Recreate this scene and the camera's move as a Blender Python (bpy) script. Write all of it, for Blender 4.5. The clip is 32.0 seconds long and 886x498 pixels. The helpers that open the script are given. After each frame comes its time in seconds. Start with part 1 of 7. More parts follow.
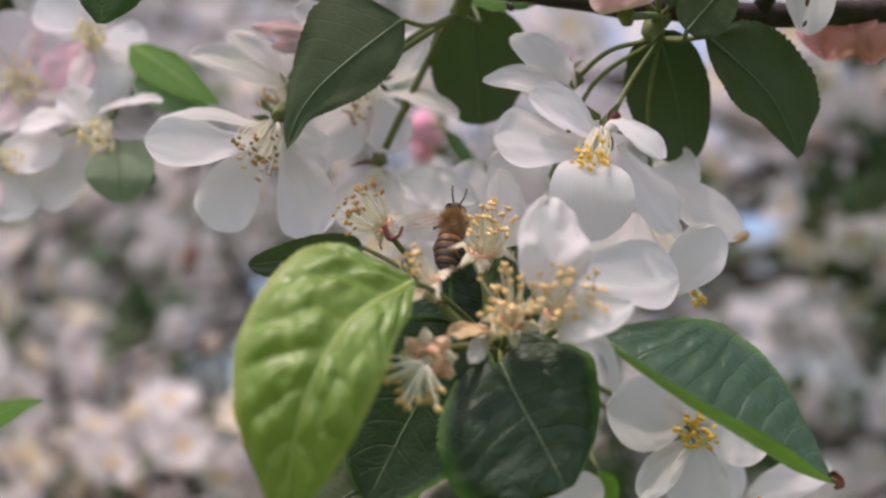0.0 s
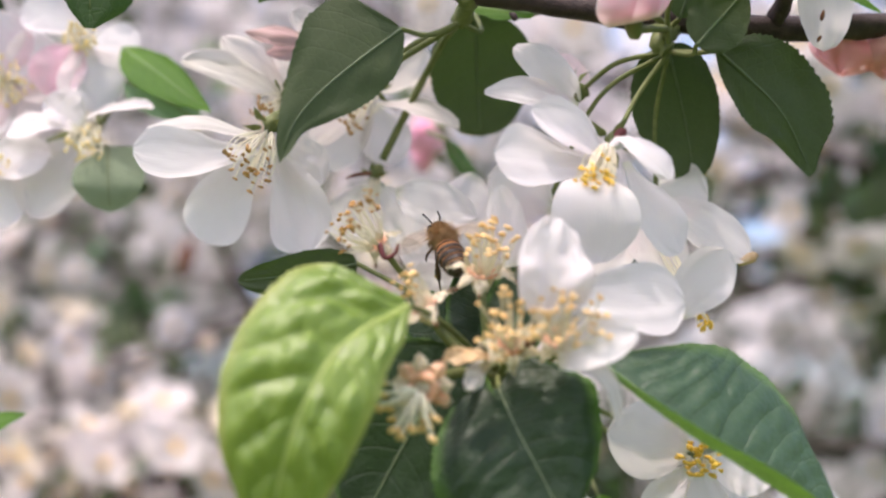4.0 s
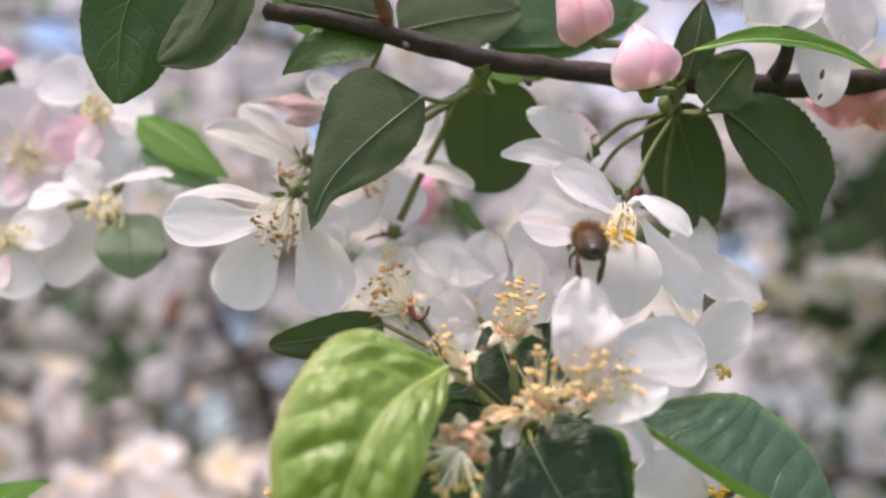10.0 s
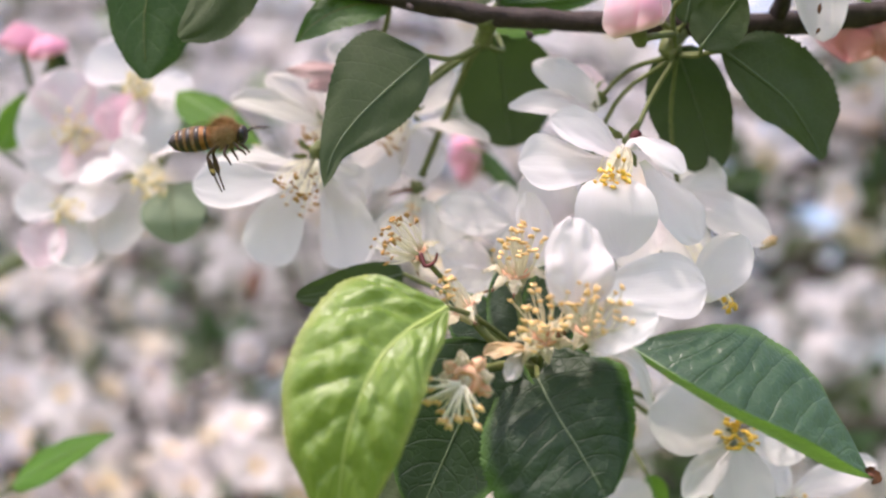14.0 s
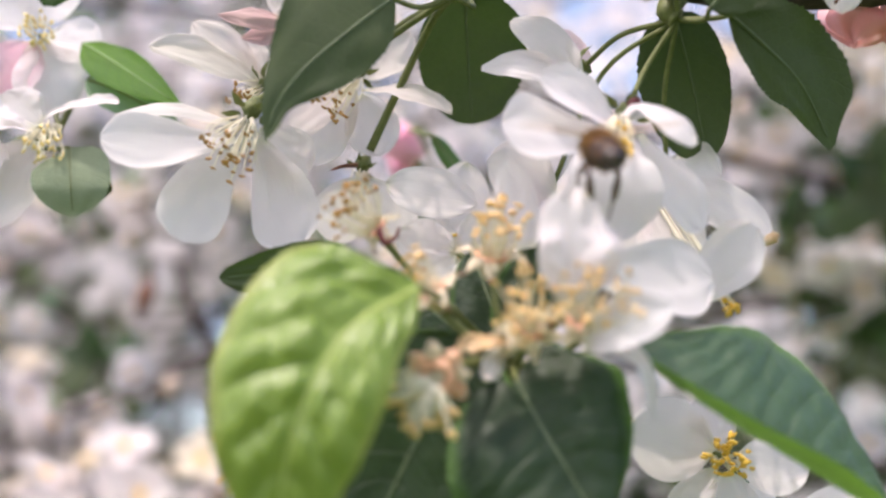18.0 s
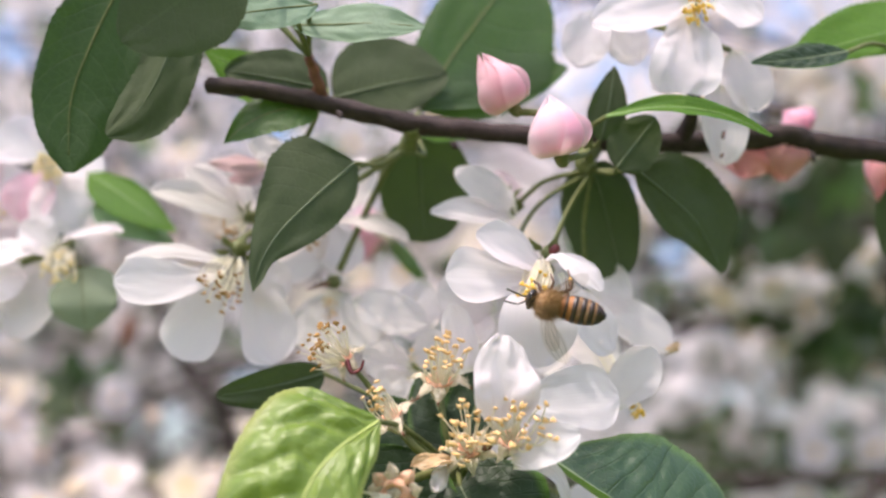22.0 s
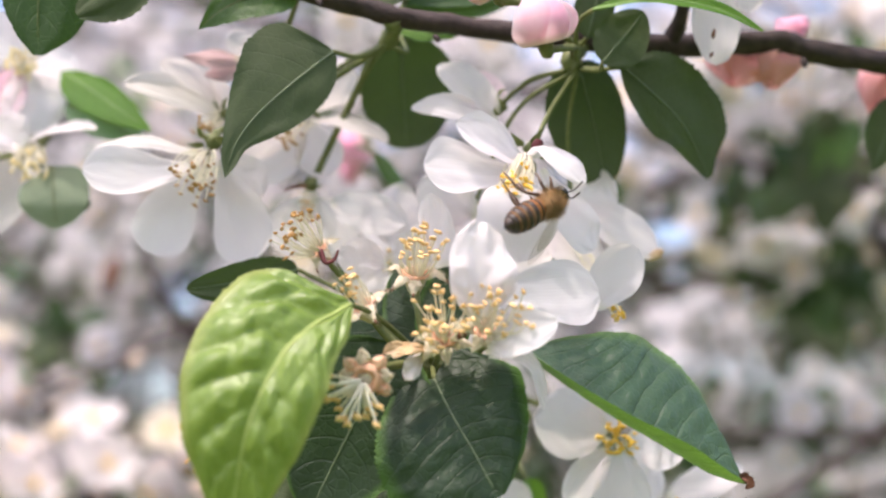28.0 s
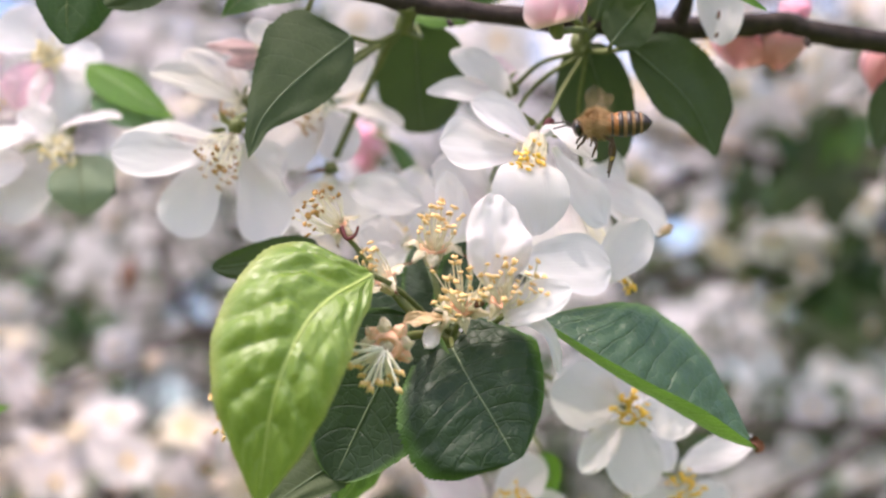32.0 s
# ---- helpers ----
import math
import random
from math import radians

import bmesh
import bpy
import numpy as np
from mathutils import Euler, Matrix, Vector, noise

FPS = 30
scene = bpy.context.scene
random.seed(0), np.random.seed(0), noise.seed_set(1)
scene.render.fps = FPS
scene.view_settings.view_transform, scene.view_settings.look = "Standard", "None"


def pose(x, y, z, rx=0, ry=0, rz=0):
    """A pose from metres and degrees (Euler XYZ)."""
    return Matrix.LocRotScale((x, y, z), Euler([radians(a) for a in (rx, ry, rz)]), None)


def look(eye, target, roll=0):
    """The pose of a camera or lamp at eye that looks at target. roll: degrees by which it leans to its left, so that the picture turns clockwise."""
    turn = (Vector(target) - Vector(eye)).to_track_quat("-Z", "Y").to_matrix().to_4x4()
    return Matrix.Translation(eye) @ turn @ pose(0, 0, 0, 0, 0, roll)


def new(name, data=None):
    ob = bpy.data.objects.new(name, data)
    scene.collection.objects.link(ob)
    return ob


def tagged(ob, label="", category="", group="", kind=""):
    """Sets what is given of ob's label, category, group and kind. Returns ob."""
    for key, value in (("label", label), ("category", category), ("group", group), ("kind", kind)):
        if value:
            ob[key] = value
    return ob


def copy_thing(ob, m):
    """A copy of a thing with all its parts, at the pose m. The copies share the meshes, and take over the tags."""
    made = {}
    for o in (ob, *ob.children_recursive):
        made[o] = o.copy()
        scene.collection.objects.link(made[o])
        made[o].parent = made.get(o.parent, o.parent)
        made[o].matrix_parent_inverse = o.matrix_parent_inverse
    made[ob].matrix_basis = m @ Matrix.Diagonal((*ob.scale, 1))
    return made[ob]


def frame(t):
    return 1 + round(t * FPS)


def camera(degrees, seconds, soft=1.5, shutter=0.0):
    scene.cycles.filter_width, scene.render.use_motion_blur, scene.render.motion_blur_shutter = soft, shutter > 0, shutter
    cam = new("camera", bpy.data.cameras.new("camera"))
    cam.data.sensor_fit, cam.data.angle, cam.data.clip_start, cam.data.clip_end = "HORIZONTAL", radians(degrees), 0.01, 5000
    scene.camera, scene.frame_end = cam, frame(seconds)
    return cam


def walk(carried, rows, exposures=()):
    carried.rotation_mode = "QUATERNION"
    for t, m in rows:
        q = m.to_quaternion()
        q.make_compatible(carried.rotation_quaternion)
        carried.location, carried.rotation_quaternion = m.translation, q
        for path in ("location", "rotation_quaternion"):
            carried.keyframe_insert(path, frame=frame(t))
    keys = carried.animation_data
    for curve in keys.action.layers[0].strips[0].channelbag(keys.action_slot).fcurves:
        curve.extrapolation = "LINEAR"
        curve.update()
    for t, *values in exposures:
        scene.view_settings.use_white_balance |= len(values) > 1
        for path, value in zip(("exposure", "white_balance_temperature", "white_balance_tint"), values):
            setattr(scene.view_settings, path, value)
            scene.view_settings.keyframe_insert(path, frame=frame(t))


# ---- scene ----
# All plan numbers below are millimetres from the first eye: x to the right, y ahead, z up along the lens.
EYE, TILT = 1.6, 12.0
BASE = pose(0, 0, EYE, TILT, 0, 0)
MM = 0.001

cam = camera(45.0, 32.0, soft=2.3, shutter=0.05)
cam.data.dof.use_dof = True
cam.data.dof.focus_distance = 0.174
cam.data.dof.aperture_fstop = 9.0
cam.data.dof.aperture_blades = 0

ROWS = [
    (0, 0.00, 0.00, 0.00, 0.00, -0.00, -0.00),
    (0.5, 4.46, -0.81, 7.26, 1.25, -1.56, 0.83),
    (1, 6.68, 0.25, 10.14, 2.08, -1.44, 1.41),
    (1.5, 1.93, 1.05, 3.83, 0.99, -0.54, 0.17),
    (2, -0.35, 2.69, 6.17, 0.53, -0.52, -0.07),
    (2.5, -0.91, 4.02, 6.93, -0.00, -0.02, -0.51),
    (3, 0.30, 5.32, 3.32, -0.03, 0.21, -0.66),
    (3.5, 1.21, 5.22, 3.49, 0.08, -0.27, -1.02),
    (5.5, -4.59, 12.69, 2.88, -0.55, 0.77, 0.28),
    (6, -3.79, 11.88, -0.16, -0.24, 1.23, -0.08),
    (6.5, -4.57, 12.46, 2.11, -0.42, 1.47, 0.30),
    (7, -3.90, 11.62, 0.20, -0.43, 1.55, 0.16),
    (7.5, -2.81, 11.15, 1.59, -0.82, 1.53, 0.34),
    (8, -5.46, 12.03, 4.60, 0.20, 1.83, 2.26),
    (8.5, -7.06, 7.91, 8.95, -1.57, 1.76, 1.49),
    (9, -9.03, 2.61, 11.28, -1.73, 2.19, 1.27),
    (9.5, -9.51, 0.46, 10.92, -1.76, 1.80, 1.16),
    (10, -8.85, 0.92, 6.94, -1.64, 1.89, 0.92),
    (10.5, -3.64, 1.47, 7.19, -1.95, 1.67, 1.09),
    (11, 4.01, 2.29, 3.86, -1.19, 1.87, 0.87),
    (11.5, 5.90, 8.97, 0.91, -0.90, 2.80, 0.98),
    (12, 5.12, 15.24, 0.22, -1.32, 3.59, 0.89),
    (12.5, 5.14, 18.69, -2.19, -0.47, 3.63, 1.33),
    (13, 0.55, 12.46, -0.37, 0.59, 2.88, 1.82),
    (13.5, 5.81, -2.39, 0.79, 3.81, 1.54, 3.51),
    (15.5, 1.50, -11.06, 7.31, 1.96, -0.37, 3.06),
    (16, -1.41, -7.32, 6.86, 2.18, -0.07, 3.74),
    (16.5, -11.77, -1.29, 9.83, 0.16, -0.31, 3.57),
    (17, -16.34, 4.36, 6.53, -0.03, -0.08, 2.62),
    (17.5, -12.43, 10.01, -1.08, -0.85, 0.73, 1.37),
    (18, -6.57, 21.03, -5.20, -2.39, 2.25, 1.01),
    (18.5, -3.70, 30.62, -4.21, -3.19, 3.15, 1.85),
    (19, -3.33, 36.80, -8.79, -3.94, 4.75, 0.39),
    (19.5, -4.56, 37.99, -5.33, -4.27, 4.95, 0.75),
    (20, -3.00, 35.12, -4.71, -4.99, 4.93, 0.85),
    (20.5, 0.85, 24.38, 1.18, -4.36, 5.85, 0.83),
    (21, -1.41, 6.35, 12.54, -4.96, 2.85, 1.42),
    (21.5, -0.26, -7.41, 15.02, -4.16, 2.23, 1.51),
    (22, -4.62, -13.39, 16.04, -3.83, 1.81, 2.04),
    (22.5, -8.61, -15.13, 12.65, -4.07, 0.39, 2.29),
    (23, -10.09, -17.44, 12.01, -3.93, 0.90, 1.68),
    (23.5, -7.81, -23.52, 8.98, -3.45, 1.53, 1.26),
    (24, -8.02, -22.65, 8.86, -3.52, 0.31, 0.88),
    (24.5, -3.60, -22.21, 9.47, -3.69, 0.79, 0.58),
    (26.5, 1.10, -12.10, 4.74, -3.90, 1.16, 1.09),
    (27, -5.07, -9.70, 3.39, -4.29, 1.16, 0.95),
    (27.5, -6.11, -8.23, 0.44, -4.44, 0.53, 0.52),
    (28, -2.30, -8.33, 2.27, -4.29, 0.40, 0.87),
    (28.5, -0.07, -10.73, -3.66, -3.54, 1.02, 0.70),
    (29, -1.44, -8.88, -1.66, -4.08, 1.52, 1.45),
    (29.5, -2.62, -9.27, -4.09, -4.76, 1.04, 0.69),
    (30, -4.60, -9.72, -3.43, -4.34, 0.32, 0.98),
    (30.5, 1.55, -13.16, -6.45, -3.68, 1.07, 1.16),
    (31, -1.52, -11.73, -3.86, -4.09, 1.68, 2.34),
    (31.5, -2.34, -14.10, -4.29, -3.83, 1.60, 2.25),
    (32, -3.92, -14.49, -3.35, -3.72, 0.85, 1.58),
]
walk(cam, [(t, BASE @ pose(x * MM, y * MM, z * MM, 90 + pitch, roll, yaw)) for t, x, y, z, yaw, pitch, roll in ROWS],
     exposures=[(t, stops + 0.66, 6470, 18) for t, stops in ((0.0, -0.40), (0.6, 0.25), (3.5, 0.17), (7.0, 0.08), (8.0, 0.03), (9.0, 0.01), (10.0, 0.05), (11.5, 0.10), (13.0, 0.20), (20.0, 0.22), (22.0, 0.16), (24.0, 0.28), (32.0, 0.32))])

# ---- light ----
SUN_DIR = (BASE.to_3x3() @ Vector((-0.25, -0.12, 0.96))).normalized()
world = bpy.data.worlds.new("sky")
world.use_nodes = True
scene.world = world
sky = world.node_tree.nodes.new("ShaderNodeTexSky")
sky.sky_type, sky.sun_disc = "NISHITA", False
sky.sun_elevation = math.asin(SUN_DIR.z)
sky.sun_rotation = math.atan2(SUN_DIR.x, SUN_DIR.y)
sky.air_density, sky.dust_density = 1.0, 4.5
background = world.node_tree.nodes["Background"]
background.inputs[1].default_value = 0.20
world.node_tree.links.new(sky.outputs[0], background.inputs[0])
sun = new("sun", bpy.data.lights.new("sun", "SUN"))
sun.data.energy, sun.data.angle, sun.data.color = 1.6, radians(0.8), (1.0, 0.93, 0.84)
sun.matrix_world = look((0, 0, 5), Vector((0, 0, 5)) - SUN_DIR)


# ---- materials ----
class Nodes:
    """Short hand for a node material."""

    def __init__(self, name):
        self.mat = bpy.data.materials.new(name)
        self.mat.use_nodes = True
        self.tree = self.mat.node_tree
        self.tree.nodes.clear()
        self.out = self.tree.nodes.new("ShaderNodeOutputMaterial")

    def node(self, kind, ins=(), operation="", data_type="", feature=""):
        n = self.tree.nodes.new("ShaderNode" + kind)
        if operation:
            n.operation = operation
        if data_type:
            n.data_type = data_type
        if feature:
            n.feature = feature
        for k, v in dict(ins).items():
            if isinstance(v, bpy.types.NodeSocket):
                self.tree.links.new(v, n.inputs[k])
            else:
                n.inputs[k].default_value = v
        return n

    def math(self, op, a, b=0.0, c=0.0):
        return self.node("Math", {0: a, 1: b, 2: c}, operation=op).outputs[0]

    def noise(self, scale, detail=3.0, coord=None, rough=0.5):
        c = coord or self.node("TexCoord").outputs["Object"]
        return self.node("TexNoise", {"Vector": c, "Scale": scale, "Detail": detail, "Roughness": rough}).outputs[0]

    def ramp(self, fac, *stops):
        n = self.node("ValToRGB", {0: fac})
        el = n.color_ramp.elements
        while len(el) < len(stops):
            el.new(0.5)
        for e, (p, c) in zip(el, stops):
            e.position, e.color = p, (*c, 1)
        return n.outputs[0]

    def mix(self, fac, a, b):
        n = self.node("Mix", {0: fac}, data_type="RGBA")
        for k, v in ((6, a), (7, b)):
            if isinstance(v, bpy.types.NodeSocket):
                self.tree.links.new(v, n.inputs[k])
            else:
                n.inputs[k].default_value = (*v, 1)
        return n.outputs[2]

    def bump(self, height, strength, distance):
        return self.node("Bump", {"Height": height, "Strength": strength, "Distance": distance}).outputs[0]

    def done(self, shader):
        self.tree.links.new(shader, self.out.inputs[0])
        return self.mat


def uv_parts(k):
    """Along the blade (0 to 1) and out from its midrib (0 to 1)."""
    sep = k.node("SeparateXYZ", {0: k.node("TexCoord").outputs["UV"]})
    s, v = sep.outputs[0], sep.outputs[1]
    return s, k.math("ABSOLUTE", k.math("MULTIPLY_ADD", v, 2.0, -1.0)), v


def leaf_material(name, dark, light, vein, through_colour, gloss, translucency, veins=9.0, edge=None, vein_mix=0.8, spec=0.45, relief=0.4):
    k = Nodes(name)
    s, a, v = uv_parts(k)
    # side veins that bend towards the tip
    q = k.math("MULTIPLY", k.math("SUBTRACT", s, k.math("MULTIPLY", k.math("POWER", a, 1.4), 0.22)), veins)
    wob = k.math("MULTIPLY", k.math("SUBTRACT", k.noise(260, 2), 0.5), 0.35)
    tri = k.math("ABSOLUTE", k.math("SUBTRACT", k.math("FRACT", k.math("ADD", q, wob)), 0.5))
    line = k.math("SUBTRACT", 1.0, k.math("MULTIPLY", tri, 14.0))
    line = k.math("MAXIMUM", line, 0.0)
    cells = k.node("TexVoronoi", {"Vector": k.node("TexCoord").outputs["Object"], "Scale": 620.0}, feature="DISTANCE_TO_EDGE").outputs[0]
    net = k.math("MAXIMUM", k.math("SUBTRACT", 1.0, k.math("MULTIPLY", cells, 9.0)), 0.0)
    rib = k.math("MAXIMUM", k.math("SUBTRACT", 1.0, k.math("MULTIPLY", a, 22.0)), 0.0)
    blotch = k.noise(120, 4)
    fine = k.noise(900, 3)
    col = k.mix(k.math("MULTIPLY_ADD", blotch, 1.6, -0.3), dark, light)
    col = k.mix(k.math("MULTIPLY", fine, 0.25), col, light)
    col = k.mix(k.math("MULTIPLY", net, 0.12), col, vein)
    col = k.mix(k.math("MULTIPLY", k.math("MAXIMUM", k.math("MULTIPLY", line, 0.28), k.math("MULTIPLY", rib, 0.6)), vein_mix), col, vein)
    # lighter rim colour; on dark and broad leaves it paints their lit margin
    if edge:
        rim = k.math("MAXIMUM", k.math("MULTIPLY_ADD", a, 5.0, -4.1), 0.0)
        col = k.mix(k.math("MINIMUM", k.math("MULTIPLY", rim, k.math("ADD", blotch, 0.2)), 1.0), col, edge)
    h = k.math("ADD", k.math("MULTIPLY", line, -0.7), k.math("ADD", k.math("MULTIPLY", net, -0.35), k.math("MULTIPLY", fine, 0.35)))
    nrm = k.bump(h, relief, 0.0003)
    rough = k.math("MULTIPLY_ADD", blotch, 0.25, gloss)
    p = k.node("BsdfPrincipled", {"Base Color": col, "Roughness": rough, "Normal": nrm, "Specular IOR Level": spec})
    tcol = k.mix(k.math("MULTIPLY", line, 0.4), through_colour, dark)
    tr = k.node("BsdfTranslucent", {"Color": tcol, "Normal": nrm})
    return k.done(k.node("MixShader", {0: translucency, 1: p.outputs[0], 2: tr.outputs[0]}).outputs[0])


def petal_material(name, white, blush, amount, translucency=0.52):
    k = Nodes(name)
    s, a, v = uv_parts(k)
    rnd = k.node("ObjectInfo").outputs["Random"]
    patch = k.noise(95, 3)
    streak = k.noise(30.0, 3, k.node("CombineXYZ", {0: k.math("MULTIPLY", s, 0.05), 1: k.math("ADD", v, rnd)}).outputs[0])
    f = k.math("MULTIPLY", k.math("MULTIPLY_ADD", patch, 2.2, -0.65), k.math("MULTIPLY_ADD", rnd, 0.9, 0.5))
    f = k.math("MULTIPLY", k.math("MAXIMUM", f, 0.0), amount)
    col = k.mix(k.math("MINIMUM", f, 1.0), white, blush)
    col = k.mix(k.math("MULTIPLY", k.math("MAXIMUM", k.math("MULTIPLY_ADD", streak, 3.0, -1.5), 0.0), 0.12), col, blush)
    # a greenish claw at the foot of the petal
    foot = k.math("MAXIMUM", k.math("MULTIPLY_ADD", s, -7.0, 1.0), 0.0)
    col = k.mix(k.math("MULTIPLY", foot, 0.6), col, (0.62, 0.66, 0.38))
    h = k.math("ADD", k.math("MULTIPLY", streak, 1.0), k.math("MULTIPLY", k.noise(500, 3), 0.5))
    nrm = k.bump(h, 0.22, 0.0003)
    p = k.node("BsdfPrincipled", {"Base Color": col, "Roughness": 0.62, "Normal": nrm, "Specular IOR Level": 0.3, "Sheen Weight": 0.1})
    # light that passes through the flesh comes out warmer
    tr = k.node("BsdfTranslucent", {"Color": k.mix(0.5, col, (0.94, 0.86, 0.86)), "Normal": nrm})
    return k.done(k.node("MixShader", {0: translucency, 1: p.outputs[0], 2: tr.outputs[0]}).outputs[0])


def grain_material(name, c1, c2, scale, rough=0.6, spec=0.4, bump=0.4, depth=0.0002, translucency=0.0, contrast=1.0):
    k = Nodes(name)
    n1, n2 = k.noise(scale, 4), k.noise(scale * 5.3, 3)
    f = k.math("MULTIPLY_ADD", k.math("MULTIPLY_ADD", n2, 0.4, k.math("MULTIPLY", n1, 0.8)), 2.0 * contrast, 0.5 - 1.2 * contrast)
    col = k.mix(k.math("MINIMUM", k.math("MAXIMUM", f, 0.0), 1.0), c1, c2)
    nrm = k.bump(k.math("ADD", n1, k.math("MULTIPLY", n2, 0.6)), bump, depth)
    p = k.node("BsdfPrincipled", {"Base Color": col, "Roughness": rough, "Normal": nrm, "Specular IOR Level": spec})
    if not translucency:
        return k.done(p.outputs[0])
    tr = k.node("BsdfTranslucent", {"Color": col, "Normal": nrm})
    return k.done(k.node("MixShader", {0: translucency, 1: p.outputs[0], 2: tr.outputs[0]}).outputs[0])


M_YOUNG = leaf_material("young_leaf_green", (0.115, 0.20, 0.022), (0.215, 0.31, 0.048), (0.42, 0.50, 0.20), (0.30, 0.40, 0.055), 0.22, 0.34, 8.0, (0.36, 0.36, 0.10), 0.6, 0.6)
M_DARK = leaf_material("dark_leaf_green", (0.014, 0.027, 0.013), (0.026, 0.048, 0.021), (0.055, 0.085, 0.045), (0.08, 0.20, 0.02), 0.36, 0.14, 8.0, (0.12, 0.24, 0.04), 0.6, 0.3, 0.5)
# greens with light put in: M_SHADE holds shade and haze, M_BRIGHT sun
M_SHADE = leaf_material("shaded_leaf_back", (0.056, 0.070, 0.037), (0.074, 0.092, 0.047), (0.11, 0.14, 0.072), (0.09, 0.18, 0.03), 0.62, 0.14, 8.0, None, 0.5, 0.22, 0.25)
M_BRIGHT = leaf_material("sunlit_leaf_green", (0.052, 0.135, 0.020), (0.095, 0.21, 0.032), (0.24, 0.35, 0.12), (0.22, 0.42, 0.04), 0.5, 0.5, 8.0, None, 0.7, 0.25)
M_NEAR = leaf_material("mid_leaf_green", (0.038, 0.075, 0.024), (0.062, 0.115, 0.036), (0.14, 0.20, 0.08), (0.14, 0.30, 0.03), 0.42, 0.30, 8.0)
M_RIGHT = leaf_material("broad_leaf_green", (0.032, 0.060, 0.034), (0.058, 0.102, 0.058), (0.14, 0.21, 0.11), (0.17, 0.34, 0.04), 0.23, 0.27, 10.0, (0.20, 0.34, 0.06), 0.8, 0.6, 0.55)
M_DOWNY = leaf_material("downy_leaf_back", (0.20, 0.25, 0.16), (0.28, 0.33, 0.23), (0.34, 0.40, 0.29), (0.36, 0.42, 0.24), 0.7, 0.3, 8.0, None, 0.5, 0.2, 0.3)
M_NET = leaf_material("netted_leaf_green", (0.026, 0.048, 0.018), (0.042, 0.076, 0.028), (0.13, 0.19, 0.08), (0.10, 0.22, 0.03), 0.5, 0.20, 8.0, None, 0.9, 0.3, 0.5)
# green leaf paled by the sun's sheen, put into its colour
M_PALE = leaf_material("sheen_pale_leaf", (0.12, 0.19, 0.12), (0.21, 0.30, 0.20), (0.30, 0.38, 0.27), (0.25, 0.42, 0.14), 0.5, 0.25, 8.0, None, 0.5, 0.4, 0.2)
M_PETAL = petal_material("white_petal", (0.85, 0.815, 0.825), (0.82, 0.67, 0.73), 0.35)
# cream petal that also holds the warm shade between blossoms in its colour
M_PETAL_SHADY = petal_material("shaded_cream_petal", (0.82, 0.775, 0.755), (0.79, 0.65, 0.66), 0.4)
# white petal with warm bounced light put into its colour
M_PETAL_WARM_LIT = petal_material("warm_lit_petal", (0.84, 0.76, 0.60), (0.80, 0.68, 0.52), 0.5)
M_PETAL_PINK = petal_material("blush_petal", (0.88, 0.79, 0.82), (0.82, 0.40, 0.54), 0.9)
M_BUD = petal_material("bud_petal", (0.90, 0.80, 0.83), (0.86, 0.42, 0.54), 1.2, 0.35)
M_BUD_PINK = petal_material("pink_bud_petal", (0.84, 0.58, 0.62), (0.74, 0.30, 0.38), 0.9, 0.35)
# pink petal with the hanging leaf's shade put into its colour
M_PINK_SHADED = petal_material("shaded_pink_petal", (0.66, 0.46, 0.45), (0.50, 0.28, 0.29), 0.8, 0.35)
M_CORAL = petal_material("coral_petal", (0.86, 0.46, 0.46), (0.72, 0.24, 0.26), 0.9, 0.45)
M_ROSE = petal_material("rose_bud_petal", (0.88, 0.55, 0.66), (0.80, 0.28, 0.46), 0.9, 0.4)
M_BARK = grain_material("twig_bark", (0.022, 0.014, 0.013), (0.062, 0.040, 0.035), 500, 0.6, 0.28, 0.6, 0.0005)
M_STEM = grain_material("pedicel_green", (0.10, 0.125, 0.038), (0.20, 0.21, 0.075), 800, 0.55, 0.35, 0.4, 0.0002, 0.1)
M_REDSTEM = grain_material("calyx_red", (0.08, 0.014, 0.016), (0.20, 0.045, 0.042), 700, 0.55, 0.35, 0.4)
M_CALYX = grain_material("calyx_pink", (0.74, 0.34, 0.19), (0.87, 0.62, 0.44), 450, 0.7, 0.3, 0.5, 0.0002, 0.2)
M_WOOL = grain_material("woolly_sepal", (0.66, 0.56, 0.38), (0.82, 0.76, 0.62), 900, 0.9, 0.1, 0.8, 0.0003, 0.25)
M_SEPAL = grain_material("sepal_felt", (0.62, 0.56, 0.38), (0.84, 0.72, 0.58), 420, 0.9, 0.1, 0.8, 0.0003, 0.3)
M_FILAMENT = grain_material("filament", (0.84, 0.78, 0.60), (0.92, 0.88, 0.76), 900, 0.5, 0.3, 0.2, 0.0001, 0.35)
M_ANTHER = grain_material("anther_straw", (0.66, 0.38, 0.12), (0.90, 0.68, 0.36), 1600, 0.8, 0.2, 0.6, 0.0002)
M_ANTHER_YELLOW = grain_material("anther_yellow", (0.84, 0.47, 0.04), (0.92, 0.66, 0.16), 1600, 0.8, 0.2, 0.6, 0.0002)
M_ANTHER_PALE = grain_material("anther_pale", (0.80, 0.60, 0.22), (0.92, 0.78, 0.40), 1600, 0.8, 0.2, 0.6, 0.0002)
M_ANTHER_BROWN = grain_material("anther_brown", (0.34, 0.17, 0.05), (0.58, 0.35, 0.14), 1600, 0.8, 0.2, 0.6, 0.0002)
M_WITHERED = grain_material("withered_tan", (0.50, 0.27, 0.09), (0.80, 0.66, 0.46), 260, 0.8, 0.2, 0.6, 0.0003, 0.25)
M_BROWN_TIP = grain_material("dead_leaf_brown", (0.09, 0.035, 0.02), (0.24, 0.10, 0.055), 500, 0.7, 0.3, 0.6, 0.0003)
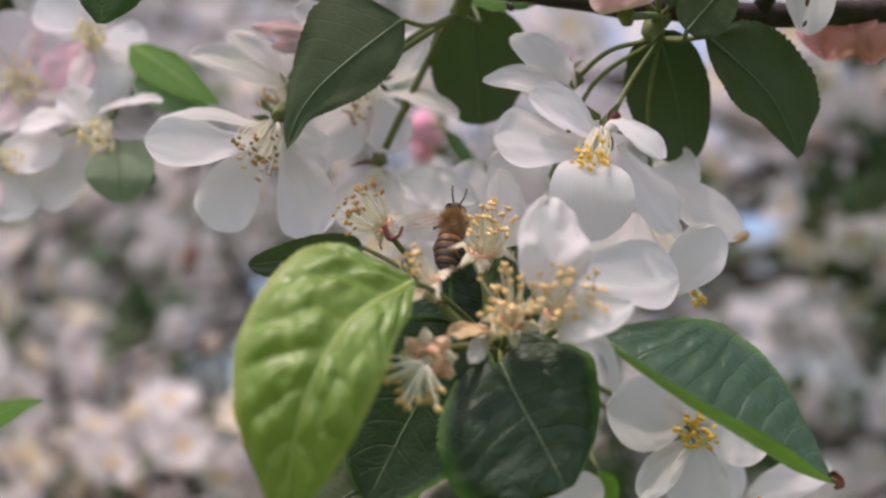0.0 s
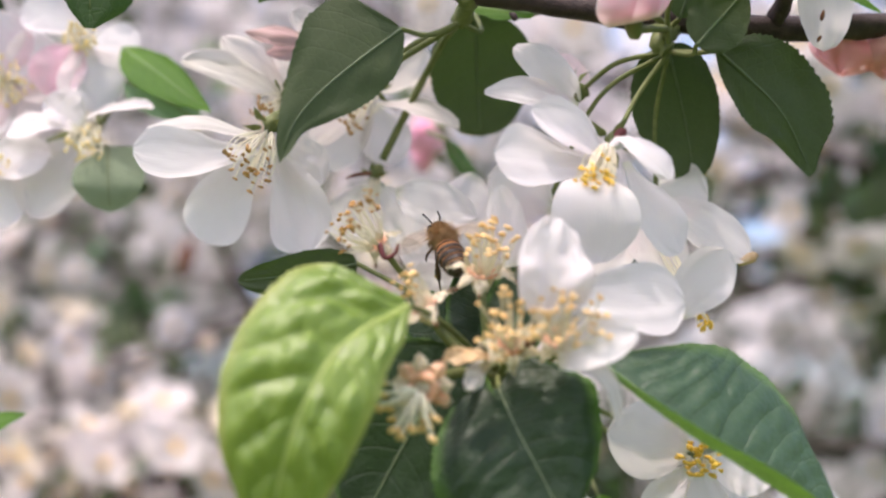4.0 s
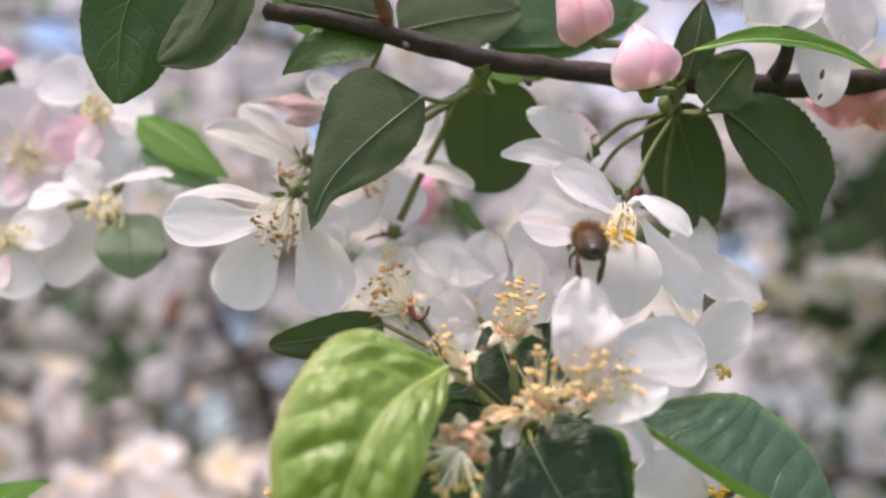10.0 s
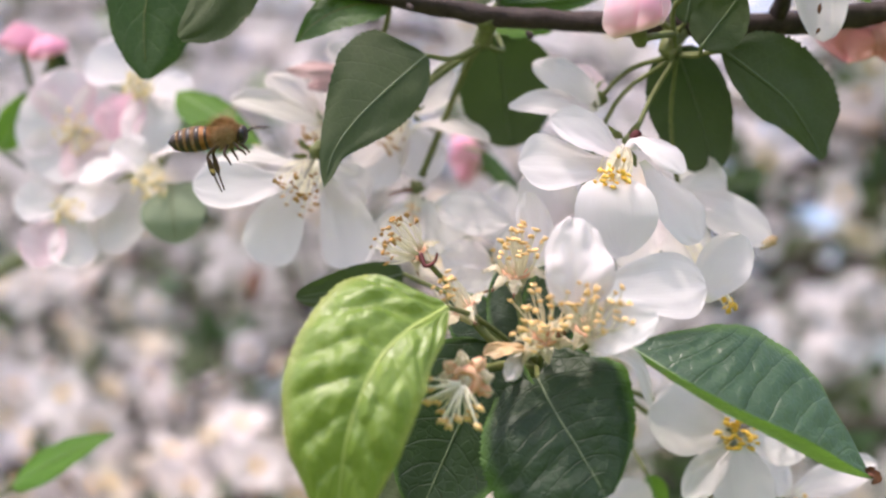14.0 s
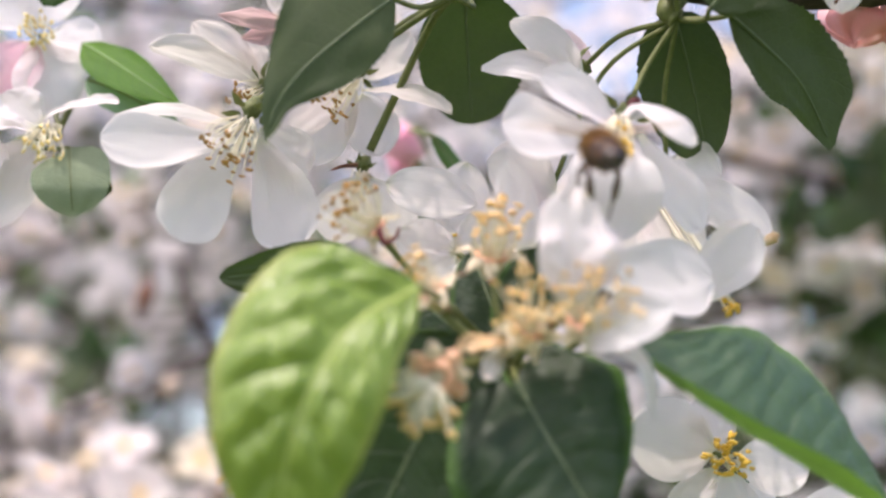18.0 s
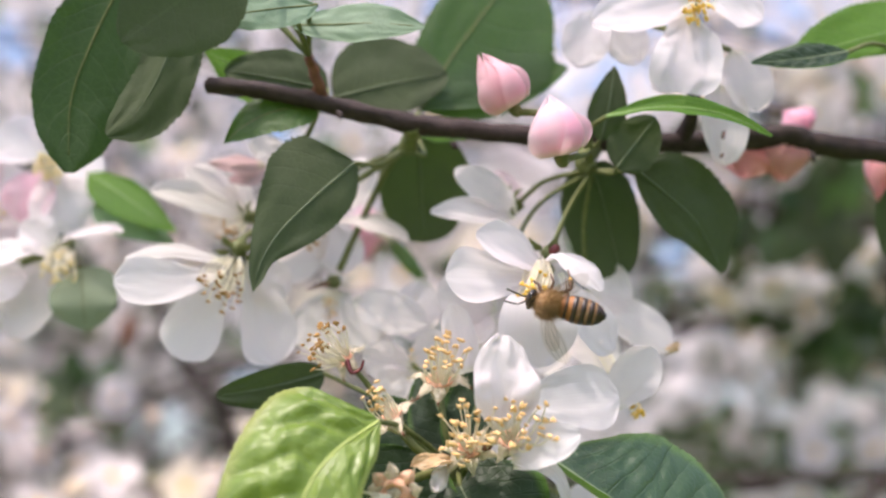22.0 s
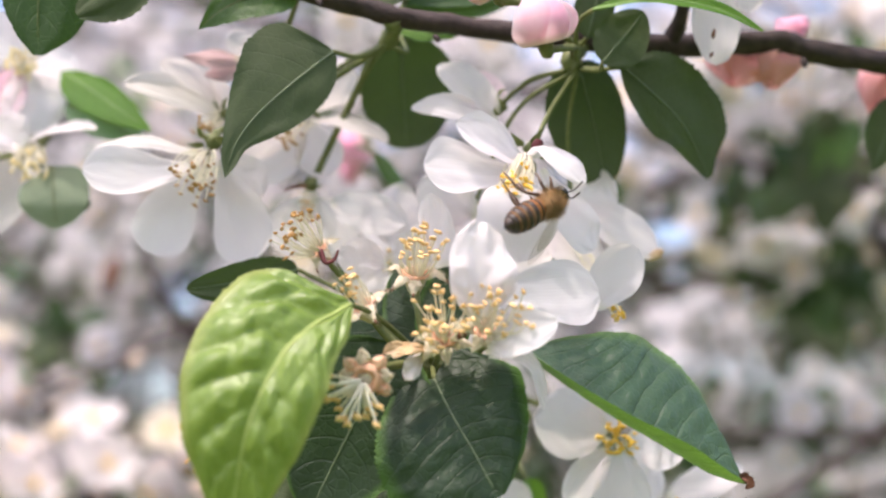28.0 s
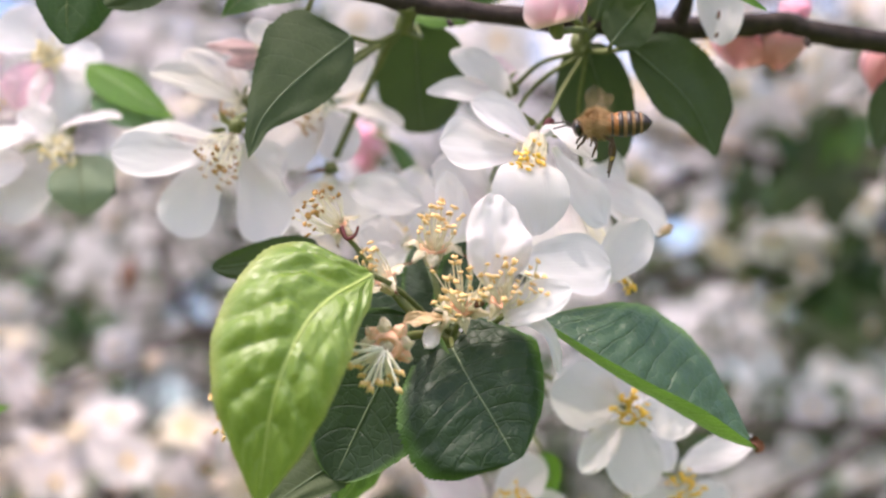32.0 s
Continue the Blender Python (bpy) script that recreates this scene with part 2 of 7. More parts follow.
M_GRASS = grain_material("meadow", (0.05, 0.09, 0.02), (0.11, 0.16, 0.045), 1.3, 0.9, 0.2, 0.6, 0.02)


# ---- mesh helpers ----
def to_world(pts):
    """Plan millimetres to world metres."""
    a = np.asarray(pts, float).reshape(-1, 3) * MM
    r = np.array(BASE.to_3x3())
    return a @ r.T + np.array(BASE.translation)


def thing(name, at, label, category, group="", kind=""):
    ob = new(name)
    ob.empty_display_size = 0.005
    ob.location = to_world(at)[0]
    return tagged(ob, label, category, group, kind)


def mesh_part(name, verts, faces, mat, parent, label="", uvs=None, smooth=True):
    """One mesh object; verts are world places, kept relative to the thing's foot."""
    home = parent
    off = Vector((0, 0, 0))
    while home is not None:
        off += home.location
        home = home.parent
    me = bpy.data.meshes.new(name)
    v = np.asarray(verts, float) - np.array(off)
    me.from_pydata(v.tolist(), [], [tuple(int(i) for i in f) for f in faces])
    me.materials.append(mat)
    if uvs is not None:
        layer = me.uv_layers.new(name="UVMap")
        loops = np.empty(len(me.loops), np.int32)
        me.loops.foreach_get("vertex_index", loops)
        layer.data.foreach_set("uv", np.asarray(uvs, np.float32)[loops].ravel())
    if smooth:
        me.polygons.foreach_set("use_smooth", np.ones(len(me.polygons), bool))
    ob = new(name, me)
    ob.parent = parent
    if label:
        tagged(ob, label)
    return ob


def unit(v):
    v = np.asarray(v, float)
    return v / max(np.linalg.norm(v), 1e-9)


def frame_of(base, tip, n):
    d = np.asarray(tip, float) - np.asarray(base, float)
    u = unit(d)
    n = np.asarray(n, float)
    n = unit(n - n.dot(u) * u)
    return d, u, n, np.cross(u, n)


SHAPES = {
    "leaf": lambda s: np.sin(np.pi * s ** 0.72) ** 0.85,
    "broad": lambda s: np.sin(np.pi * s ** 0.76) ** 0.55,
    "ovate": lambda s: np.sin(np.pi * s ** 0.62) ** 0.72,
    "heart": lambda s: np.sin(np.pi * s ** 0.48) ** 0.55,
    "round": lambda s: np.sin(np.pi * s ** 0.86) ** 0.42,
    "spoon": lambda s: np.sin(np.pi * s ** 1.85) ** 0.37,
    "drip": lambda s: np.sin(np.pi * s ** 0.54) ** 0.8,
    "petal": lambda s: np.sin(np.pi * s ** 1.2) ** 0.5,
    "strap": lambda s: np.sin(np.pi * s ** 0.95) ** 0.5,
}


def blade(base, tip, n, wl, wr, shape, sway=0.0, bow=0.0, curl=0.0, fl=0.0, fr=0.0, cup=0.0, ripple=0.0, quilt=0.0, serr=0.0, nu=24, nv=5, seed=0, notch=0.0, twist=0.0):
    """A leaf or petal in plan millimetres, from its foot to its tip: half widths to both sides, folds in degrees, and relief."""
    d, u, n, e = frame_of(base, tip, n)
    verts, uvs = [], []
    prof = SHAPES[shape]
    for i in range(nu + 1):
        s = i / nu
        p0 = float(prof(np.array(min(max(s, 1e-4), 1 - 1e-4))))
        tw = radians(twist) * (s - 0.3)
        nn, ee = n * math.cos(tw) + e * math.sin(tw), e * math.cos(tw) - n * math.sin(tw)
        c = np.asarray(base, float) + d * s + e * sway * 4 * s * (1 - s) + n * (bow * 4 * s * (1 - s) - curl * s ** 3)
        for j in range(-nv, nv + 1):
            a = abs(j) / nv
            left = j < 0
            w = (wl if left else wr) * p0
            if a == 1 and serr:
                w *= 1 + serr * (1 if i % 2 else -1) * (0.6 + 1.8 * noise.noise((i * 0.55, seed * 3.7, j))) + 0.03 * noise.noise((i * 0.21, seed * 1.9, j))
            f = radians(fl if left else fr)
            lat = w * a * math.cos(f) * (-1 if left else 1)
            nor = w * (a * math.sin(f) + cup * a * a)
            along = 0.0
            if notch and s > 0.8:
                along = -notch * (1 - a) ** 2 * ((s - 0.8) / 0.2) ** 2
            q = noise.noise((s * 2.6 + seed * 7.3, j / nv * 1.7, seed * 3.1))
            q2 = noise.noise((s * 7.0 + seed * 2.3, j / nv * 4.0, seed * 5.7 + 9))
            nor += ripple * (q * 1.2 + 0.5 * q2) * (0.25 + a)
            if quilt:
                ph = 8.0 * (s - 0.22 * a ** 1.4)
                q3 = noise.noise((s * 15.0 + seed, j / nv * 6.5, seed * 1.3 + 4))
                q4 = noise.noise((s * 26.0 + seed, j / nv * 11.0, seed * 2.3 + 7))
                lift = 0.7 * abs(math.sin(math.pi * ph)) ** 0.7 + 0.6 * (1 - 2.2 * abs(q3)) + 0.12 * q4
                nor += quilt * p0 * lift * min(1.0, 2.2 * (a * (1.15 - a)) ** 0.5)
            verts.append(c + ee * lat + nn * nor + u * along)
            uvs.append((s, (j / nv + 1) / 2))
    m = 2 * nv + 1
    faces = [(i * m + j, i * m + j + 1, (i + 1) * m + j + 1, (i + 1) * m + j) for i in range(nu) for j in range(m - 1)]
    return to_world(verts), faces, uvs


STATIONS = (0, 0.1, 0.2, 0.35, 0.5, 0.65, 0.8, 0.92, 1)


def even_line(pts, count):
    """A smooth line through plan points, cut at count + 1 places that lie closer at both ends."""
    line = np.array(smooth_line(pts, 12))
    run = np.concatenate(([0], np.cumsum(np.linalg.norm(np.diff(line, axis=0), axis=1))))
    at = np.arange(count + 1) / count
    at = 0.6 * at + 0.4 * (0.5 - 0.5 * np.cos(np.pi * at))
    return at, np.stack([np.interp(at * run[-1], run, line[:, k]) for k in range(3)], 1)


def sheet(spine, n, right, left, fold=(0, 0), cup=0.0, roll=0.0, ripple=0.4, quilt=0.0, serr=0.0, nu=30, nv=8, seed=0, wave=0.0, veins=7.0, lobe=(0, 0), curl=(0, 0)):
    """A leaf or petal along a bent spine: half widths at STATIONS to both sides of one who walks from foot to tip, on the face n (or from n to a second face)."""
    at, line = even_line(spine, nu)
    faces_of = [np.asarray(q, float) for q in (n if isinstance(n[0], tuple) else (n, n))]
    widths = []
    for vals in (left, right):
        w = np.interp(at, STATIONS, vals)
        for _ in range(2):
            w[1:-1] = 0.25 * w[:-2] + 0.5 * w[1:-1] + 0.25 * w[2:]
        widths.append(w)
    top = max(max(left), max(right))
    verts, uvs = [], []
    for i in range(nu + 1):
        t = unit(line[min(i + 1, nu)] - line[max(i - 1, 0)])
        face = faces_of[0] + (faces_of[1] - faces_of[0]) * min(1.0, at[i] * 1.6)
        face = unit(face - face.dot(t) * t)
        side = np.cross(t, face)
        for j in range(-nv, nv + 1):
            a, k = abs(j) / nv, int(j > 0)
            w = widths[k][i]
            if a == 1 and serr:
                w *= 1 + serr * (1 if i % 2 else -1) * (0.7 + 1.2 * noise.noise((i * 0.55, seed * 3.7, j)))
            f = radians(fold[1 - k])
            lat = w * a * math.cos(f) * (1 if k else -1)
            nor = w * (a * math.sin(f) + cup * a * a) + (curl[1 - k] - roll) * w * a ** 4
            v = j / nv
            q = noise.noise((at[i] * 2.6 + seed * 7.3, v * 1.7, seed * 3.1))
            q2 = noise.noise((at[i] * 7.0 + seed * 2.3, v * 4.0, seed * 5.7 + 9))
            nor += ripple * (q * 1.2 + 0.5 * q2) * (0.25 + a) * min(1.0, w / top * 2) + wave * a * a * math.sin(at[i] * 17 + seed + k * 2)
            if quilt:
                ph = veins * (at[i] - 0.20 * a ** 1.3) + 0.25 * q2
                row = math.floor(ph)
                cell = abs(math.sin(math.pi * (a * 2.3 + 0.5 * (row % 2) + 0.6 * noise.noise((row * 3.1, seed, k * 5.0)))))
                lift = abs(math.sin(math.pi * ph)) ** 0.75 * (0.5 + 0.5 * cell) + 0.35 * noise.noise((at[i] * 22 + seed, v * 9.0, 3.3))
                nor += quilt * lift * min(1.0, 5.0 * a) * min(1.0, 3.0 * (1.03 - a)) * w / top
            back = t * lobe[1 - k] * a * (1.25 - 0.6 * a) * max(0.0, 1 - at[i] / 0.28) ** 2
            verts.append(line[i] + side * lat + face * nor - back)
            uvs.append((at[i], (v + 1) / 2))
    m = 2 * nv + 1
    faces = [(i * m + j, i * m + j + 1, (i + 1) * m + j + 1, (i + 1) * m + j) for i in range(nu) for j in range(m - 1)]
    return to_world(verts), faces, uvs


def smooth_line(pts, steps=6):
    p = [np.asarray(q, float) for q in pts]
    if len(p) == 2:
        return [p[0] + (p[1] - p[0]) * i / steps for i in range(steps + 1)]
    p = [2 * p[0] - p[1]] + p + [2 * p[-1] - p[-2]]
    out = []
    for i in range(1, len(p) - 2):
        for k in range(steps):
            t = k / steps
            out.append(0.5 * (2 * p[i] + (p[i + 1] - p[i - 1]) * t + (2 * p[i - 1] - 5 * p[i] + 4 * p[i + 1] - p[i + 2]) * t * t + (3 * p[i] - p[i - 1] - 3 * p[i + 1] + p[i + 2]) * t ** 3))
    out.append(p[-2])
    return out


def tube(pts, r0, r1, sides=7, steps=6, rough=0.0, seed=0):
    """A tapering round stem through plan points."""
    line = smooth_line(pts, steps)
    verts, faces = [], []
    ref = np.array((0.31, 0.87, 0.39))
    for i, c in enumerate(line):
        t = unit(line[min(i + 1, len(line) - 1)] - line[max(i - 1, 0)])
        a = unit(np.cross(t, ref))
        b = np.cross(t, a)
        r = r0 + (r1 - r0) * i / (len(line) - 1)
        for k in range(sides):
            w = 2 * math.pi * k / sides
            rr = r * (1 + rough * noise.noise((i * 0.45 + seed, k * 0.9, seed * 1.7)))
            verts.append(c + rr * (a * math.cos(w) + b * math.sin(w)))
    m = len(line)
    faces = [(i * sides + k, i * sides + (k + 1) % sides, (i + 1) * sides + (k + 1) % sides, (i + 1) * sides + k) for i in range(m - 1) for k in range(sides)]
    faces += [tuple(range(sides - 1, -1, -1)), tuple((m - 1) * sides + k for k in range(sides))]
    return to_world(verts), faces


def ball(c, radii, axis=(0, 0, 1), nu=8, nv=6, lump=0.0, seed=0):
    """A lumpy spheroid: radii along its axis and across."""
    u = unit(axis)
    a = unit(np.cross(u, (0.41, 0.83, 0.37)))
    b = np.cross(u, a)
    verts, faces = [], []
    for i in range(nv + 1):
        th = math.pi * i / nv
        for k in range(nu):
            ph = 2 * math.pi * k / nu
            w = 1 + lump * noise.noise((math.cos(ph) * 1.5 + seed, math.sin(ph) * 1.5, i * 0.7 + seed))
            verts.append(np.asarray(c, float) + w * (u * radii[0] * math.cos(th) + radii[1] * math.sin(th) * (a * math.cos(ph) + b * math.sin(ph))))
    faces = [(i * nu + k, i * nu + (k + 1) % nu, (i + 1) * nu + (k + 1) % nu, (i + 1) * nu + k) for i in range(nv) for k in range(nu)]
    return to_world(verts), faces


def joined(*meshes):
    verts, faces, n = [], [], 0
    for v, f in meshes:
        verts.append(v)
        faces += [tuple(i + n for i in q) for q in f]
        n += len(v)
    return np.concatenate(verts), faces


SEED = [0]


def next_seed():
    SEED[0] += 1
    return SEED[0]


# ---- kinds of things ----
def leaf(label, base, tip, n, wl, wr, mat, stalk=None, shape="leaf", rib=True, brown=False, stalk_mat=None, **kw):
    """A leaf on its stalk: blade, raised midrib and petiole."""
    ob = thing("apple_leaf", base, label, "leaf", "leaves of the apple twig")
    sd = next_seed()
    kw.setdefault("serr", 0.018)
    kw.setdefault("ripple", 0.5)
    kw.setdefault("nu", 44)
    kw.setdefault("nv", 8)
    blade_ob = mesh_part("blade", *blade(base, tip, n, wl, wr, shape, seed=sd, **kw)[:2], mat, ob, uvs=blade(base, tip, n, wl, wr, shape, seed=sd, **kw)[2])
    if rib:
        d, u, nn, e = frame_of(base, tip, n)
        line = []
        for i in range(9):
            s = 0.94 * i / 8
            line.append(np.asarray(base, float) + d * s + e * kw.get("sway", 0) * 4 * s * (1 - s) + nn * (kw.get("bow", 0) * 4 * s * (1 - s) - kw.get("curl", 0) * s ** 3 + 0.04))
        mesh_part("midrib", *tube(line, 0.30, 0.08, 6, 3), M_RIB.get(mat.name, M_STEM), ob, "pale raised midrib")
    if stalk:
        mesh_part("petiole", *tube([*stalk, base], 0.44, 0.4, 7), stalk_mat or M_STEM, ob)
    if brown:
        d, u, nn, e = frame_of(base, tip, n)
        t = np.asarray(tip, float)
        mesh_part("withered_tip", *blade(t - d * 0.07 - e * 0.3, t + d * 0.02 + nn * 0.6, n, 1.3, 1.5, "strap", ripple=1.1, curl=-1.0, seed=sd, nu=12, nv=4)[:2], M_BROWN_TIP, ob, "dried brown leaf tip")
    return ob


def bent_leaf(label, spine, n, right, left, mat, stalk=None, brown=None, rib=0.3, **kw):
    """A leaf along a bent spine: blade, midrib and petiole."""
    ob = thing("apple_leaf", spine[0], label, "leaf", "leaves of the apple twig")
    sd = next_seed()
    kw = {"serr": 0.03, "nu": 60, "nv": 10, **kw}
    v, f, uv = sheet(spine, n, right, left, seed=sd, **kw)
    mesh_part("blade", v, f, mat, ob, uvs=uv)
    face = unit(n[0] if isinstance(n[0], tuple) else n)
    if rib:
        mesh_part("midrib", *tube([np.asarray(q) + face * 0.05 for q in even_line(spine, 9)[1][:-1]], rib, 0.08, 6, 3), M_RIB.get(mat.name, M_STEM), ob, "pale midrib")
    if stalk:
        mesh_part("petiole", *tube([*stalk, spine[0]], 0.5, 0.42, 7), M_STEM, ob)
    if brown:
        mesh_part("withered_tip", *sheet(brown, n, (0.6, 0.8, 0.9, 1.0, 1.0, 0.9, 0.8, 0.6, 0.3), (0.6, 0.8, 0.9, 0.9, 0.8, 1.0, 0.8, 0.6, 0.3), ripple=1.1, cup=0.8, nu=14, nv=4, seed=sd)[:2], M_BROWN_TIP, ob, "dried brown leaf tip")
    return ob


def bent_petal(ob, spine, n, right, left, mat=None, label="", **kw):
    sd = next_seed()
    kw = {"ripple": 0.55, "cup": 0.12, "nu": 26, "nv": 8, **kw}
    v, f, uv = sheet(spine, n, right, left, seed=sd, **kw)
    return mesh_part("petal", v, f, mat or M_PETAL, ob, label, uv)


def blossom(label, centre, group="apple blossoms"):
    return thing("apple_blossom", centre, label, "flower", group)


def petal(ob, base, tip, n, w, mat=None, label="", wr=None, shape="petal", **kw):
    sd = next_seed()
    kw.setdefault("cup", 0.22)
    kw.setdefault("ripple", 0.75)
    kw.setdefault("notch", 0.5 * (sd % 4))
    kw.setdefault("twist", (sd * 37 % 21) - 10)
    kw.setdefault("nu", 24)
    kw.setdefault("nv", 8)
    v, f, uv = blade(base, tip, n, w, w if wr is None else wr, shape, seed=sd, **kw)
    return mesh_part("petal", v, f, mat or M_PETAL, ob, label, uv)


def stamens(ob, root, tips, spread, count, anther=None, size=0.55, thick=0.14, seed=1):
    """Thin filaments from the cup of the flower, each with its anther."""
    size, thick, spread = size * 0.92, thick * 1.05, spread * 1.12
    rng = random.Random(seed)
    root, mean = np.asarray(root, float), np.asarray(tips, float)
    axis = unit(mean - root)
    a = unit(np.cross(axis, (0.2, 0.9, 0.4)))
    b = np.cross(axis, a)
    count = int(count * 1.9)
    for i in range(count):
        w, r = 2.4 * i + rng.uniform(-0.6, 0.6), math.sqrt((i + 0.5) / count)
        side = (a * math.cos(w) + b * math.sin(w)) * r
        end = mean + side * spread * rng.uniform(0.85, 1.12) + axis * rng.uniform(-2.8, 1.0) - axis * r * spread * 0.25
        start = root + side * 1.5
        mid = (start + end) / 2 + side * spread * 0.2 + axis * 0.5 + (a * rng.uniform(-1, 1) + b * rng.uniform(-1, 1)) * spread * 0.12
        f = mesh_part("stamen", *tube([start, mid, end], thick, thick * 0.7, 5, 4), M_FILAMENT, ob)
        way = unit(np.array((rng.uniform(-1, 1), rng.uniform(-1, 1), rng.uniform(-1, 1))))
        big = size * rng.uniform(0.75, 1.25)
        two = joined(ball(end + a * big * 0.32, (big * 0.95, big * 0.46), way, 8, 6, 0.6, i), ball(end - a * big * 0.32, (big * 0.8, big * 0.42), way + a * 0.5, 8, 6, 0.6, i + 50))
        mesh_part("anther", *two, anther or M_ANTHER, f)


def stem(ob, pts, r0=0.55, r1=0.5, mat=None, name="pedicel", label=""):
    return mesh_part(name, *tube(pts, r0, r1, 7), mat or M_STEM, ob, label)


def calyx(ob, at, towards, r=2.0, mat=None, sepals=5, length=4.0, sepal_mat=None, curl=1.5, spread=0.9):
    """The cup under a flower and its sepals."""
    at, t = np.asarray(at, float), unit(np.asarray(towards, float) - np.asarray(at, float))
    mesh_part("calyx_cup", *ball(at, (r * 1.05, r * 0.78), t, 12, 9, 0.35, next_seed()), mat or M_STEM, ob)
    a = unit(np.cross(t, (0.35, 0.8, 0.45)))
    b = np.cross(t, a)
    for i in range(sepals):
        w = 2 * math.pi * i / sepals + 0.4
        side = a * math.cos(w) + b * math.sin(w)
        foot = at + side * r * 0.8 + t * r * 0.6
        v, f, uv = blade(foot, foot + (side * spread + t * 0.35) * length, t, length * 0.24, length * 0.24, "leaf", curl=curl, ripple=0.2, nu=10, nv=3, seed=next_seed())
        mesh_part("sepal", v, f, sepal_mat or mat or M_STEM, ob, "", uv)


def felt(owner, points, reach, count, rng):
    """Short pale wool round the given points."""
    vs, fs = [], []
    for k in range(count):
        c = points[rng.randrange(len(points))]
        d = unit((rng.gauss(0, 1), rng.gauss(0, 1), rng.gauss(0, 1)))
        h = unit(np.cross(d, (rng.random(), rng.random(), rng.random()))) * 0.035
        e = c + d * reach * rng.uniform(0.6, 1.3)
        vs += [c - h, c + h, e]
        fs.append((3 * k, 3 * k + 1, 3 * k + 2))
    mesh_part("wool", to_world(vs), fs, M_WOOL, owner)


def woolly_calyx(ob, at, towards, r=2.2, sepals=5, length=3.2, seed=1):
    """The felted bell of a spent flower: a salmon rim and pointed woolly lobes that bend outwards."""
    rng = random.Random(seed)
    at, t = np.asarray(at, float), unit(np.asarray(towards, float) - np.asarray(at, float))
    a = unit(np.cross(t, (0.35, 0.8, 0.45)))
    b = np.cross(t, a)
    rows = ((-1.3, 0.28, 0), (-1.0, 0.55, 0), (-0.5, 0.80, 0), (0.05, 1.0, 1), (0.34, 1.06, 1), (0.30, 0.84, 1), (0.0, 0.62, 1), (-0.2, 0.0, 1))
    sides, bell, rim = 22, [], []
    for i, (up, wide, inner) in enumerate(rows):
        for k in range(sides):
            w = 2 * math.pi * k / sides
            q = 1 + 0.30 * noise.noise((math.cos(w) * 1.7 + seed, math.sin(w) * 1.7, i * 0.6))
            (rim if inner else bell).append(at + t * r * up + (a * math.cos(w) + b * math.sin(w)) * r * 0.82 * wide * q)
    bell += rim[:sides]
    quads = lambda n: [(i * sides + k, i * sides + (k + 1) % sides, (i + 1) * sides + (k + 1) % sides, (i + 1) * sides + k) for i in range(n - 1) for k in range(sides)]
    cup = mesh_part("calyx_cup", to_world(bell), quads(len(bell) // sides), M_WOOL, ob, "cream felted calyx cup")
    felt(cup, [q for q in bell[sides:]], 0.5, 260, rng)
    mesh_part("throat", to_world(rim), quads(len(rim) // sides), M_CALYX, ob, "salmon pink throat of the cup")
    for i in range(sepals):
        w = 2 * math.pi * i / sepals + rng.uniform(-0.3, 0.3)
        side = a * math.cos(w) + b * math.sin(w)
        ln = length * rng.uniform(0.85, 1.2)
        foot = at + side * r * 0.78 + t * r * 0.1
        up, back = rng.uniform(0.1, 0.5), rng.uniform(-0.2, 0.6)
        line = [foot, foot + (side * 0.5 + t * up) * ln * 0.7, foot + (side * 0.95 - t * back) * ln]
        wide = [q * length * 0.42 for q in (0.9, 1.0, 1.0, 0.92, 0.8, 0.62, 0.4, 0.2, 0.05)]
        v, f, uv = sheet(line, t, wide, wide, cup=-0.4, ripple=0.5, nu=14, nv=5, seed=seed + i)
        sep = mesh_part("sepal", v, f, M_SEPAL, ob, "felted sepal", uv)
        felt(sep, even_line(line, 8)[1], 0.9, 120, rng)
        if rng.random() < 0.4:
            mesh_part("sepal_tip", *ball(line[2], (0.55, 0.2), line[2] - line[1], 7, 5, 0.4, i), M_BROWN_TIP, sep, "brown dried tip")


